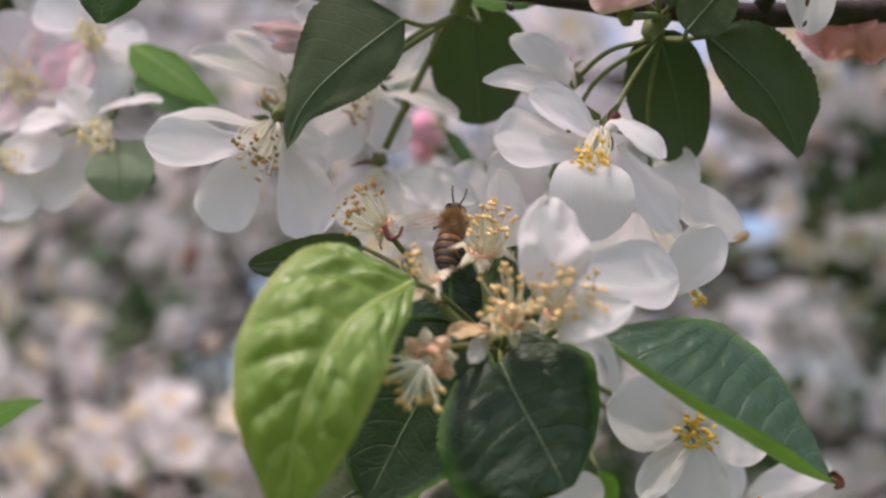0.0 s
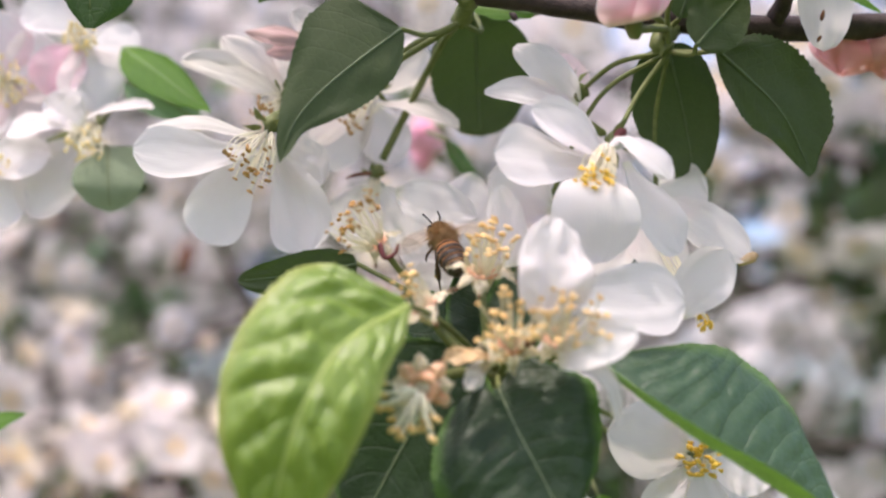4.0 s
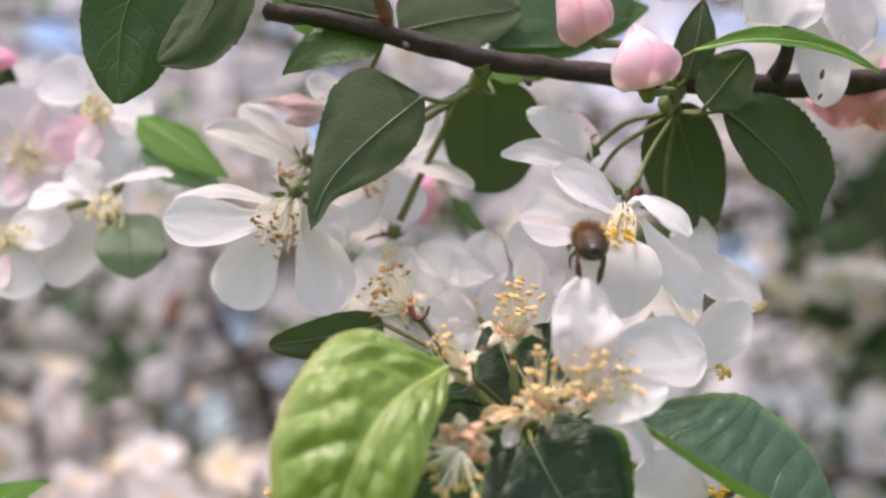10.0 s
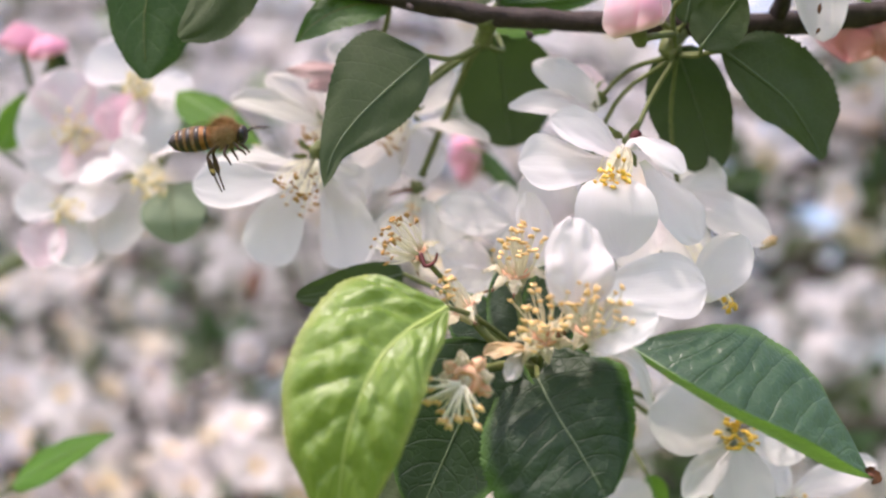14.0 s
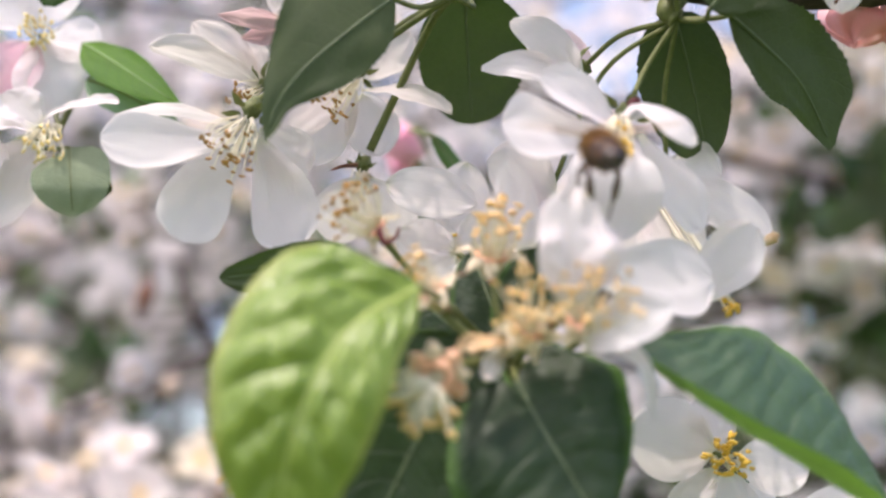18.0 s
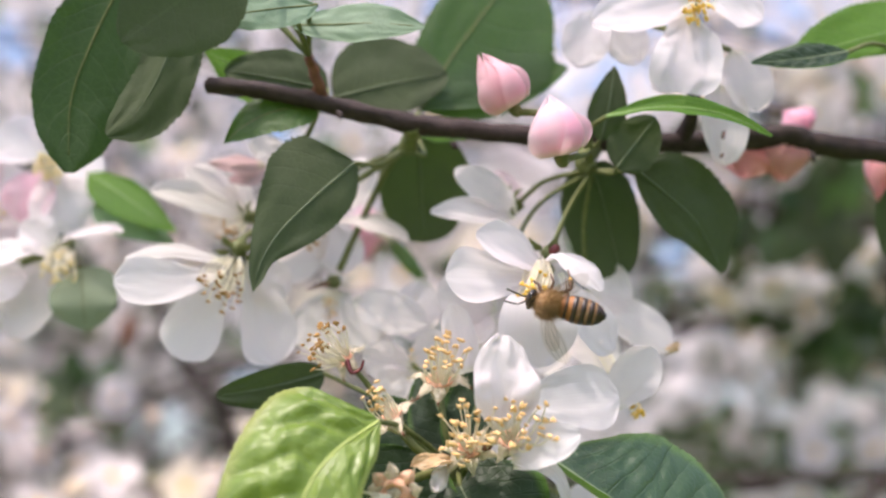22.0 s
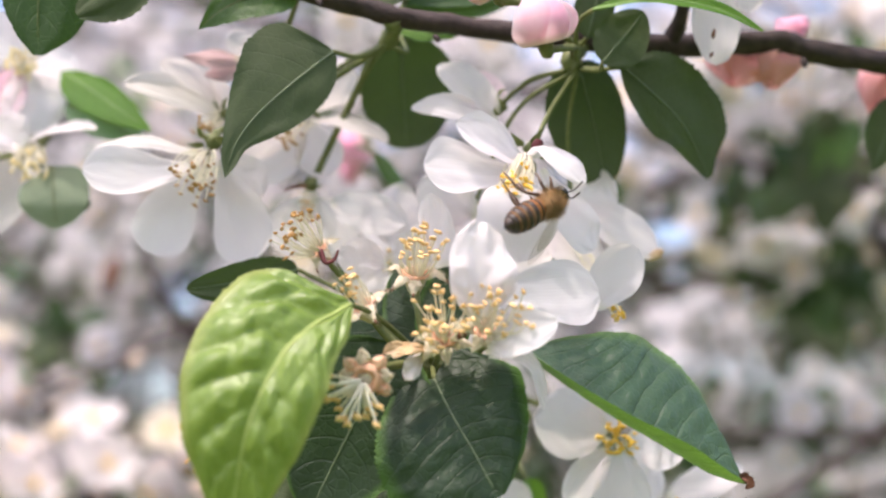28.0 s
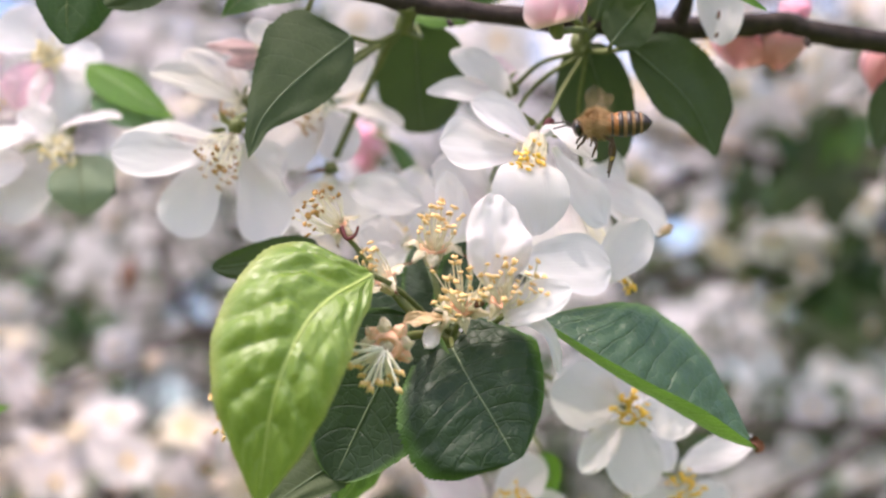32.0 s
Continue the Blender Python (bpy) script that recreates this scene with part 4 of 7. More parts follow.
leaf("dark green leaf hanging by the far pink buds", (106.1, 200.0, 33.3), (102.0, 203.0, 18.2), (-0.1, -0.97, 0.1), 4.95, 4.40, M_SHADE,
     [(116.6, 198.0, 39.8)], "leaf")
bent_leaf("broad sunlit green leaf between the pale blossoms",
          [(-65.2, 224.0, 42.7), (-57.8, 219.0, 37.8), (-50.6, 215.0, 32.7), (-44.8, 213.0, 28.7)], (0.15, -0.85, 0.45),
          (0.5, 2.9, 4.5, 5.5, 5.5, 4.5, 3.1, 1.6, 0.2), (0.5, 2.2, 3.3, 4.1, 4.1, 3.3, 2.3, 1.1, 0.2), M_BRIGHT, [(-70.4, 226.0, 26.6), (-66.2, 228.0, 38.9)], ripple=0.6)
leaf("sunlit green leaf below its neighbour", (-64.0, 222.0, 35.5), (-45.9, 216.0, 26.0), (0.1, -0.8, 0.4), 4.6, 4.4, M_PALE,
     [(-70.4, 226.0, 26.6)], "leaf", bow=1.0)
leaf("dark leaf under the pale blossom", (-72.2, 218.0, 17.7), (-56.9, 212.0, 13.4), (0.0, -0.9, 0.3), 4.49, 4.71, M_SHADE,
     [(-82.9, 236.0, 24.5)], "broad")
leaf("green leaf low beside the pale blossoms", (-103.3, 215.0, -40.5), (-79.1, 212.0, -29.9), (-0.2, -0.7, 0.6), 4.46, 4.70, M_BRIGHT,
     [(-140.6, 260.0, -58.5)], "leaf", bow=1.5)
leaf("green leaf behind the blossoms", (0.6, 232.0, 25.7), (8.6, 236.0, 15.1), (0.5, -0.7, 0.4), 3.0, 2.2, M_NEAR,
     [(-3.6, 250.0, 29.4)], "leaf")
leaf("green leaf between the lower blossoms", (29.9, 205.0, -42.5), (33.0, 208.0, -52.5), (0.0, -0.9, 0.4), 3.01, 3.01, M_BRIGHT,
     [(26.2, 230.0, -33.7)], "leaf")

leaf("dark green leaf on the bough behind", (240.5, 560.0, 63.5), (249.0, 565.0, 27.5), (0.1, -0.95, 0.1), 15.0, 14.0, M_SHADE,
     [(300.0, 620.0, 60.0)], "broad", rib=False, bow=1.0)

# ---- the wide open blossom that the bee visits ----
S_R = [(37.1, 183.0, 36.0)]
f = blossom("open white apple blossom with yellow stamens", (24.4, 172.0, 17.5))
bent_petal(f, [(25.9, 173.0, 17.6), (19.7, 169.0, 21.2), (13.4, 167.0, 24.2)], (0.1, -0.86, 0.5), (0.8, 1.5, 2.4, 3.5, 4.2, 4.5, 4.1, 2.5, 0.6), (0.8, 1.4, 2.1, 2.9, 3.5, 3.9, 3.7, 2.4, 0.6), cup=0.2)
bent_petal(f, [(25.1, 172.0, 16.4), (16.5, 168.0, 16.5), (7.8, 165.0, 17.0)], (0.05, -0.92, 0.4), (0.7, 1.2, 1.8, 2.8, 4.0, 5.4, 5.8, 4.2, 0.9), (0.7, 1.2, 1.8, 2.8, 3.9, 4.7, 5.0, 4.1, 0.9), cup=0.15)
bent_petal(f, [(26.3, 173.0, 18.9), (28.4, 168.0, 20.5), (31.5, 164.0, 17.5), (33.7, 163.0, 13.8)], ((0.0, -0.5, 0.85), (0.5, -0.75, 0.4)), (0.9, 1.6, 2.2, 2.8, 3.2, 3.2, 2.8, 2.0, 0.7), (0.9, 1.6, 2.0, 2.7, 3.2, 3.2, 3.0, 2.0, 0.7), cup=-0.3)
bent_petal(f, [(28.6, 174.0, 17.0), (32.1, 172.0, 10.5), (34.9, 171.0, 6.2), (37.3, 172.0, 3.0)], (0.35, -0.9, 0.25), (0.8, 1.2, 2.1, 3.2, 4.1, 4.5, 4.3, 2.9, 0.7), (0.8, 1.2, 2.1, 3.2, 3.9, 4.3, 3.9, 2.7, 0.7), cup=0.2)
bent_petal(f, [(23.4, 171.5, 14.6), (22.8, 165.0, 12.4), (22.8, 164.0, 7.0), (23.8, 166.5, 1.2)], ((0.0, -0.55, 0.83), (0.0, -0.99, -0.05)), (0.8, 1.6, 3.0, 5.0, 6.4, 6.8, 5.8, 3.8, 1.1), (0.8, 1.6, 3.0, 5.0, 6.4, 6.8, 6.0, 4.0, 1.1), cup=0.06, ripple=0.4)
stamens(f, (25.2, 172.0, 18.6), (22.5, 165.0, 12.9), 2.8, 20, M_ANTHER_YELLOW, 0.56, 0.14, 11)
calyx(f, (27.2, 176.0, 20.7), (24.1, 170.0, 16.6), 1.7, M_STEM, 5, 3.2)
stem(f, [*S_R, (31.9, 182.0, 28.5), (27.7, 177.0, 21.1)], 0.45, 0.45)
mesh_part("dried_bract", *ball((27.6, 172.0, 21.1), (1.1, 0.8), (1, 0, 1), 8, 6, 0.3, 3), M_REDSTEM, f, "dark red dried bract")
# petals of the blossom behind it
f = blossom("white apple blossom half hidden behind its neighbour", (37.6, 190.0, 11.7))
petal(f, (36.6, 192.0, 11.7), (52.1, 187.0, 1.7), (0.3, -0.9, 0.3), 4.73, M_PETAL_SHADY, bow=1.0, label="white petal with a brown edge")
petal(f, (36.9, 193.0, 13.8), (46.0, 191.0, 12.3), (0.3, -0.9, 0.3), 5.57, M_PETAL_SHADY)
petal(f, (34.5, 192.0, 9.8), (38.6, 184.0, -1.8), (0.1, -0.95, 0.2), 4.90, M_PETAL_SHADY)
petal(f, (32.5, 192.0, 9.8), (25.6, 184.0, -1.5), (0.0, -0.95, 0.3), 4.41, M_PETAL_SHADY)
mesh_part("withered_tip", *ball((51.9, 187.0, 1.9), (1.6, 0.9), (1, 0, 0.4), 8, 6, 0.5, 5), M_WITHERED, f, "brown withered petal tip")
stamens(f, (36.5, 190.0, 7.7), (42.3, 176.0, -8.3), 1.31, 6, M_ANTHER_YELLOW, 0.6, 0.14, 15)
stem(f, [*S_R, (36.1, 188.0, 25.6), (37.2, 192.0, 13.7)], 0.42, 0.42)
f = blossom("white apple blossom in shade behind the open one", (17.2, 194.0, 11.2))
petal(f, (19.7, 194.0, 10.1), (7.7, 189.0, 15.3), (-0.2, -0.95, 0.2), 5.74, M_PETAL_SHADY)
petal(f, (18.7, 194.0, 10.1), (9.3, 188.0, 6.4), (-0.2, -0.95, 0.2), 4.95, M_PETAL_SHADY)
petal(f, (18.6, 194.0, 9.1), (16.0, 188.0, -1.6), (0.0, -0.97, 0.2), 5.44, M_PETAL_SHADY)
petal(f, (19.0, 196.0, 12.2), (16.7, 192.0, 22.2), (0.0, -0.97, 0.2), 4.45, M_PETAL_SHADY)
stem(f, [*S_R, (26.2, 188.0, 28.7), (19.0, 196.0, 11.6)], 0.42, 0.42)
# half open flower over it
f = blossom("half-open white blossom with a lilac flush on a long green stalk", (22.7, 192.0, 30.3))
bent_petal(f, [(23.6, 192.0, 28.8), (19.3, 188.0, 32.0), (15.3, 187.0, 35.0), (12.2, 189.0, 37.7)], (0.15, -0.95, 0.2), (0.8, 1.9, 2.7, 3.2, 3.4, 3.4, 2.9, 1.9, 0.5), (0.8, 1.9, 2.7, 3.3, 3.5, 3.3, 2.7, 1.8, 0.5), M_PETAL, cup=0.35)
bent_petal(f, [(23.1, 190.0, 28.3), (18.0, 186.0, 28.4), (12.7, 185.0, 29.4), (7.0, 187.0, 29.5)], (-0.05, -0.9, 0.4), (0.7, 1.2, 1.8, 2.3, 2.5, 2.5, 2.1, 1.4, 0.5), (0.7, 1.2, 1.8, 2.3, 2.5, 2.5, 2.1, 1.4, 0.5), M_PETAL, cup=0.3)
bent_petal(f, [(24.2, 195.0, 29.2), (22.5, 195.0, 33.4), (19.7, 196.0, 37.6)], (0.3, -0.9, 0.1), (0.8, 1.7, 2.4, 2.9, 3.0, 2.8, 2.4, 1.5, 0.5), (0.8, 1.7, 2.4, 2.9, 3.0, 2.8, 2.4, 1.5, 0.5), M_PETAL_PINK, cup=0.3)
calyx(f, (23.7, 193.0, 30.7), (17.7, 191.0, 32.4), 1.8, M_STEM, 5, 3.0)
stem(f, [*S_R, (29.4, 188.0, 34.9), (24.1, 193.0, 30.8)], 0.45, 0.45)

# ---- the blossom in the middle of the lower cluster ----
S_C = [(9.0, 169.0, -16.7)]
f = blossom("white apple blossom with one upright petal", (17.8, 158.0, -8.3))
bent_petal(f, [(14.7, 152.0, -7.0), (15.2, 151.0, -1.7), (15.5, 152.0, 2.6), (15.8, 154.0, 7.5)], (0.05, -0.96, 0.25), (1.4, 3.2, 4.8, 5.5, 5.5, 4.6, 3.8, 3.1, 1.3), (1.4, 2.8, 4.1, 4.7, 4.8, 4.8, 4.0, 2.6, 1.3), cup=0.1, ripple=1.9, nu=32, nv=10)
bent_petal(f, [(19.2, 160.0, -4.1), (25.7, 163.0, -4.2), (31.7, 165.0, -4.2), (36.5, 166.0, -4.4)], (-0.05, -0.92, 0.4), (1.1, 2.0, 2.9, 4.2, 5.2, 5.8, 5.8, 4.5, 1.1), (1.1, 2.2, 3.3, 4.5, 5.3, 5.8, 5.7, 4.2, 1.1), cup=0.16)
bent_petal(f, [(16.6, 154.0, -12.2), (21.4, 150.0, -9.6), (26.2, 148.0, -7.6)], (0.1, -0.88, 0.45), (1.4, 1.9, 2.4, 3.0, 3.2, 3.2, 2.7, 1.9, 0.7), (1.4, 1.9, 2.4, 3.0, 3.2, 3.2, 2.7, 1.9, 0.7), cup=0.3)
bent_petal(f, [(16.9, 155.0, -11.9), (21.0, 152.0, -13.2), (23.6, 152.0, -15.8), (25.2, 154.0, -21.2)], ((0.3, -0.8, 0.4), (0.6, -0.8, 0.1)), (1.3, 1.7, 1.9, 1.7, 1.4, 1.3, 1.3, 0.9, 0.4), (1.3, 1.7, 1.9, 1.7, 1.4, 1.3, 1.3, 0.9, 0.4), cup=0.4)
bent_petal(f, [(37.1, 173.0, -6.9), (39.8, 171.0, -2.0), (43.8, 170.0, 3.5)], (0.2, -0.95, 0.2), (1.2, 2.0, 2.9, 3.8, 4.4, 4.4, 3.8, 2.7, 0.7), (1.2, 2.1, 3.1, 4.0, 4.5, 4.5, 3.9, 2.7, 0.7), cup=0.25)
stamens(f, (17.1, 155.0, -9.3), (18.4, 149.0, -4.4), 4.81, 19, M_ANTHER, 0.6, 0.15, 21)
woolly_calyx(f, (16.7, 157.0, -9.7), (17.6, 152.0, -5.5), 2.2, 5, 2.9, 3)
stem(f, [*S_C, (14.0, 168.0, -15.4), (17.0, 161.0, -12.1)], 0.5, 0.5)
mesh_part("dried_bract", *ball((12.4, 152.0, -9.6), (0.9, 0.55), (1, 0, 1), 8, 6, 0.5, 3), M_BROWN_TIP, f, "dark dried bract")
f = blossom("spent blossom with straw-coloured stamens and woolly sepals", (9.9, 157.0, -10.3))
stamens(f, (10.1, 157.0, -10.4), (9.1, 149.0, -6.1), 4.25, 18, M_ANTHER, 0.6, 0.15, 22)
woolly_calyx(f, (9.9, 157.0, -10.8), (9.5, 152.0, -6.2), 2.2, 6, 2.9, 5)
petal(f, (7.4, 157.0, -12.3), (0.4, 154.0, -12.3), (0.0, -0.8, 0.6), 1.52, M_WITHERED, "withered tan petal", bow=1.0, ripple=1.0)
petal(f, (6.2, 157.0, -12.9), (3.8, 153.0, -16.1), (0.3, -0.9, 0.2), 1.61, M_PETAL_SHADY, "shrivelled petal", ripple=1.0)
stem(f, [*S_C, (10.0, 159.0, -11.8)])
f = blossom("spent blossom standing upright with a pink calyx", (6.5, 168.0, -1.0))
stamens(f, (6.7, 168.0, -0.7), (7.4, 164.0, 5.8), 3.62, 18, M_ANTHER, 0.58, 0.15, 23)
woolly_calyx(f, (6.3, 168.0, -0.9), (7.0, 165.0, 5.1), 2.4, 6, 3.2, 7)
bent_petal(f, [(11.2, 170.0, 0.5), (10.1, 168.0, 6.5), (8.6, 167.0, 12.6)], (0.1, -0.97, 0.1), (1.4, 2.0, 2.4, 2.7, 2.8, 2.7, 2.5, 1.8, 0.5), (1.4, 2.0, 2.5, 2.8, 3.1, 2.9, 2.7, 1.8, 0.5), cup=0.2)
stem(f, [*S_C, (6.8, 166.0, -8.2), (6.3, 168.0, -1.9)], 0.6, 0.6)
f = blossom("spent blossom with brown anthers and a red curled sepal", (-9.6, 169.0, 3.6))
stamens(f, (-9.8, 169.0, 3.8), (-14.6, 166.0, 8.0), 3.83, 17, M_ANTHER_BROWN, 0.55, 0.13, 24)
woolly_calyx(f, (-9.3, 170.0, 3.4), (-13.2, 167.0, 7.2), 1.7, 5, 2.2, 9)
mesh_part("sepal", *tube([(-9.2, 168.0, 3.6), (-8.4, 167.0, 1.6), (-6.9, 167.0, 2.1), (-6.3, 167.0, 3.6)], 0.5, 0.18, 7, 5), M_REDSTEM, f, "dark red curled sepal")
stem(f, [*S_C, (-0.2, 172.0, -8.1), (-5.9, 174.0, -1.1), (-9.1, 171.0, 3.1)], 0.5, 0.5)
f = blossom("spent blossom behind the young leaf with a woolly calyx", (-1.8, 160.0, -6.4))
stamens(f, (-1.9, 160.0, -5.8), (-5.0, 158.0, -0.9), 1.82, 9, M_ANTHER, 0.55, 0.14, 25)
woolly_calyx(f, (-2.0, 160.0, -5.6), (-4.4, 158.0, -1.3), 2.2, 5, 3.2, 11)
stem(f, [*S_C, (2.3, 161.0, -11.2), (-1.1, 161.0, -7.1)], 0.7, 0.7)
f = blossom("spent blossom hanging down with long cream stamens", (-1.3, 153.0, -16.6))
open_cup(f, (-2.2, 150.5, -15.7), (-0.16, -0.97, -0.16), 3.1, 13)
stamen_fan(f, (-2.5, 149.2, -15.9), (-0.2, -0.95, -0.25), 6.0, 160, 312, 20, 26)
stem(f, [*S_C, (4.6, 160.0, -14.6), (0.4, 155.0, -14.6), (-1.6, 152.4, -14.9)], 0.7, 0.8)
f = blossom("spent blossom peeping out behind the young leaf", (-26.0, 172.0, -27.8))
stamens(f, (-26.8, 172.0, -26.3), (-30.9, 168.0, -24.7), 1.75, 8, M_ANTHER, 0.6, 0.15, 27)
stamens(f, (-26.1, 172.0, -29.8), (-30.1, 168.0, -29.5), 2.34, 10, M_ANTHER, 0.6, 0.15, 28)
woolly_calyx(f, (-25.7, 173.0, -27.8), (-29.5, 169.0, -27.3), 2.2, 5, 3.0, 15)
stem(f, [*S_C, (-6.5, 172.0, -24.6), (-25.3, 174.0, -27.9)])

# ---- blossoms beside the hanging leaf ----
S_L = [(2.7, 188.0, 41.4), (-14.1, 196.0, 32.7)]
f = blossom("white apple blossom with brown-tipped stamens, nodding", (-30.0, 188.0, 21.5))
bent_petal(f, [(-32.0, 190.0, 21.6), (-41.3, 188.0, 23.7), (-49.6, 186.0, 22.6)], (0.0, -0.6, 0.8), (0.7, 1.5, 2.2, 2.8, 3.1, 2.9, 2.4, 1.4, 0.5), (0.7, 1.3, 1.8, 2.1, 2.2, 2.2, 1.8, 1.2, 0.5), M_PETAL_SHADY, cup=-0.2)
bent_petal(f, [(-31.7, 189.0, 19.2), (-40.8, 185.0, 18.1), (-50.7, 182.0, 18.5)], (0.0, -0.93, 0.35), (0.7, 1.2, 1.8, 2.8, 4.1, 4.6, 4.6, 3.7, 0.9), (0.7, 1.3, 1.9, 3.1, 4.1, 4.8, 4.8, 3.9, 0.9), cup=0.15)
bent_petal(f, [(-31.5, 190.0, 17.5), (-36.5, 190.0, 11.7), (-41.1, 190.0, 3.7)], (-0.1, -0.97, 0.15), (1.1, 2.4, 3.5, 4.7, 5.4, 5.9, 5.9, 4.5, 1.2), (1.1, 1.9, 2.8, 4.2, 5.4, 5.9, 5.9, 4.5, 1.2), cup=0.12)
bent_petal(f, [(-28.7, 191.0, 19.4), (-26.2, 191.0, 11.3), (-23.0, 191.0, 2.0)], (0.1, -0.97, 0.15), (1.1, 1.4, 1.8, 2.7, 3.7, 4.8, 5.3, 4.4, 1.2), (1.1, 2.4, 3.5, 5.1, 6.0, 6.1, 5.8, 4.4, 1.2), cup=0.1)
petal(f, (-28.2, 192.0, 21.4), (-21.0, 194.0, 13.8), (0.25, -0.95, 0.1), 4.54, M_PETAL_SHADY)
stamens(f, (-29.8, 188.0, 21.7), (-32.4, 182.0, 14.9), 4.19, 16, M_ANTHER_BROWN, 0.55, 0.13, 31)
calyx(f, (-29.2, 190.0, 24.2), (-30.7, 186.0, 18.6), 1.9, M_STEM, 5, 3.4)
stem(f, [*S_L, (-27.2, 194.0, 27.1), (-29.1, 190.0, 24.4)], 0.6, 0.6)
f = blossom("white blossom seen from the side behind the hanging leaf", (-29.2, 202.0, 30.5))
petal(f, (-29.4, 202.0, 29.9), (-47.0, 198.0, 36.2), (0.2, -0.8, 0.5), 3.17, M_PETAL_SHADY, bow=2.0)
petal(f, (-29.4, 204.0, 30.9), (-41.0, 204.0, 41.6), (0.3, -0.9, 0.2), 3.46, M_PETAL_SHADY, bow=1.0)
petal(f, (-28.3, 204.0, 30.3), (-32.9, 206.0, 39.3), (0.1, -0.97, 0.1), 3.01, M_PETAL_SHADY)
stamens(f, (-29.8, 202.0, 29.6), (-32.8, 197.0, 27.1), 2.04, 8, M_ANTHER_BROWN, 0.5, 0.13, 32)
calyx(f, (-28.0, 202.0, 30.5), (-32.2, 199.0, 29.0), 1.7, M_STEM, 5, 2.8)
stem(f, [*S_L, (-27.6, 203.0, 30.9)])
f = blossom("closed blossom with pink petal backs, dulled by shade", (-22.6, 198.0, 40.0))
bent_petal(f, [(-25.3, 200.0, 41.0), (-29.9, 198.0, 40.9), (-35.7, 198.0, 41.3)], (0.0, -0.9, 0.35), (0.7, 1.3, 1.7, 2.2, 2.2, 1.9, 1.3, 0.7, 0.2), (0.7, 1.3, 1.7, 2.2, 2.2, 1.9, 1.3, 0.7, 0.2), M_PINK_SHADED, cup=-0.3)
bent_petal(f, [(-25.0, 202.0, 41.0), (-28.0, 200.0, 38.9), (-32.1, 200.0, 37.8)], (0.0, -0.95, 0.1), (0.7, 1.3, 1.8, 2.2, 2.2, 1.9, 1.3, 0.7, 0.2), (0.7, 1.3, 1.8, 2.2, 2.2, 1.9, 1.3, 0.7, 0.2), M_PINK_SHADED, cup=-0.3)
petal(f, (-19.7, 202.0, 41.0), (-28.0, 202.0, 46.0), (0.0, -0.9, 0.3), 3.13, M_PETAL_SHADY)
stem(f, [(-12.7, 181.0, 49.8), (-15.0, 192.0, 47.0), (-19.4, 201.0, 41.2)])
f = blossom("nodding white blossom with a browned petal edge", (-13.1, 204.0, 31.6))
petal(f, (-12.1, 204.0, 29.5), (3.0, 200.0, 24.8), (0.1, -0.6, 0.78), 2.81, M_PETAL_SHADY, "white petal with a browned edge", bow=1.5)
petal(f, (-14.2, 206.0, 30.8), (-27.8, 206.0, 21.7), (-0.1, -0.9, 0.35), 4.58, M_PETAL_SHADY)
petal(f, (-13.7, 206.0, 30.8), (-22.2, 210.0, 17.7), (-0.1, -0.95, 0.2), 5.02, M_PETAL_SHADY)
petal(f, (-12.4, 208.0, 32.1), (-3.8, 212.0, 41.9), (0.1, -0.95, 0.1), 4.41, M_PETAL_SHADY)
petal(f, (-12.3, 207.0, 29.5), (-9.5, 208.0, 18.4), (0.1, -0.97, 0.1), 4.82, M_PETAL_SHADY)
stamens(f, (-13.3, 204.0, 31.9), (-17.8, 200.0, 25.6), 3.38, 13, M_ANTHER_BROWN, 0.52, 0.12, 33)
calyx(f, (-12.6, 205.0, 33.5), (-14.8, 202.0, 28.7), 1.7, M_STEM, 5, 2.8)
stem(f, [(2.7, 188.0, 41.4), (-6.3, 202.0, 39.7), (-12.3, 206.0, 34.1)], 0.55, 0.55)
f = blossom("petalless hip with green curled sepals on a bent stalk", (-12.4, 205.0, 17.1))
calyx(f, (-12.2, 205.0, 17.0), (-13.8, 202.0, 14.1), 1.7, M_STEM, 5, 1.7, M_STEM, 1.2, 0.6)
mesh_part("sepal", *tube([(-13.1, 204.0, 16.6), (-15.7, 202.0, 16.2), (-17.4, 201.0, 15.5)], 0.5, 0.18, 6, 4), M_BROWN_TIP, f, "shrivelled dark red sepal")
stamens(f, (-12.6, 204.0, 15.6), (-13.3, 203.0, 10.4), 1.32, 6, M_ANTHER, 0.45, 0.12, 34)
stem(f, [(2.7, 188.0, 41.4), (-0.2, 198.0, 39.8), (-6.5, 204.0, 28.5), (-11.1, 205.0, 19.2)], 0.6, 0.75)
f = blossom("broad white petals in shade at the middle of the cluster", (1.0, 186.0, 2.6))
petal(f, (-8.2, 200.0, 13.0), (6.2, 190.0, 8.5), (0.05, -0.97, -0.05), 4.15, M_PETAL_SHADY, bow=1.5)
petal(f, (2.2, 186.0, 0.9), (-6.7, 184.0, 3.4), (-0.1, -0.97, 0.0), 3.73, M_PETAL_SHADY)
petal(f, (2.6, 186.0, 0.1), (-4.3, 180.0, -3.8), (-0.1, -0.95, 0.15), 3.35, M_PETAL_SHADY)
petal(f, (2.3, 190.0, 1.8), (11.2, 186.0, 4.2), (0.1, -0.97, 0.0), 4.32, M_PETAL_SHADY)
petal(f, (-12.3, 206.0, 14.4), (-5.4, 200.0, 2.8), (0.1, -0.95, 0.2), 5.19, M_PETAL_SHADY)
petal(f, (-14.1, 206.0, 14.4), (-17.3, 200.0, 3.0), (-0.1, -0.95, 0.2), 5.19, M_PETAL_SHADY)
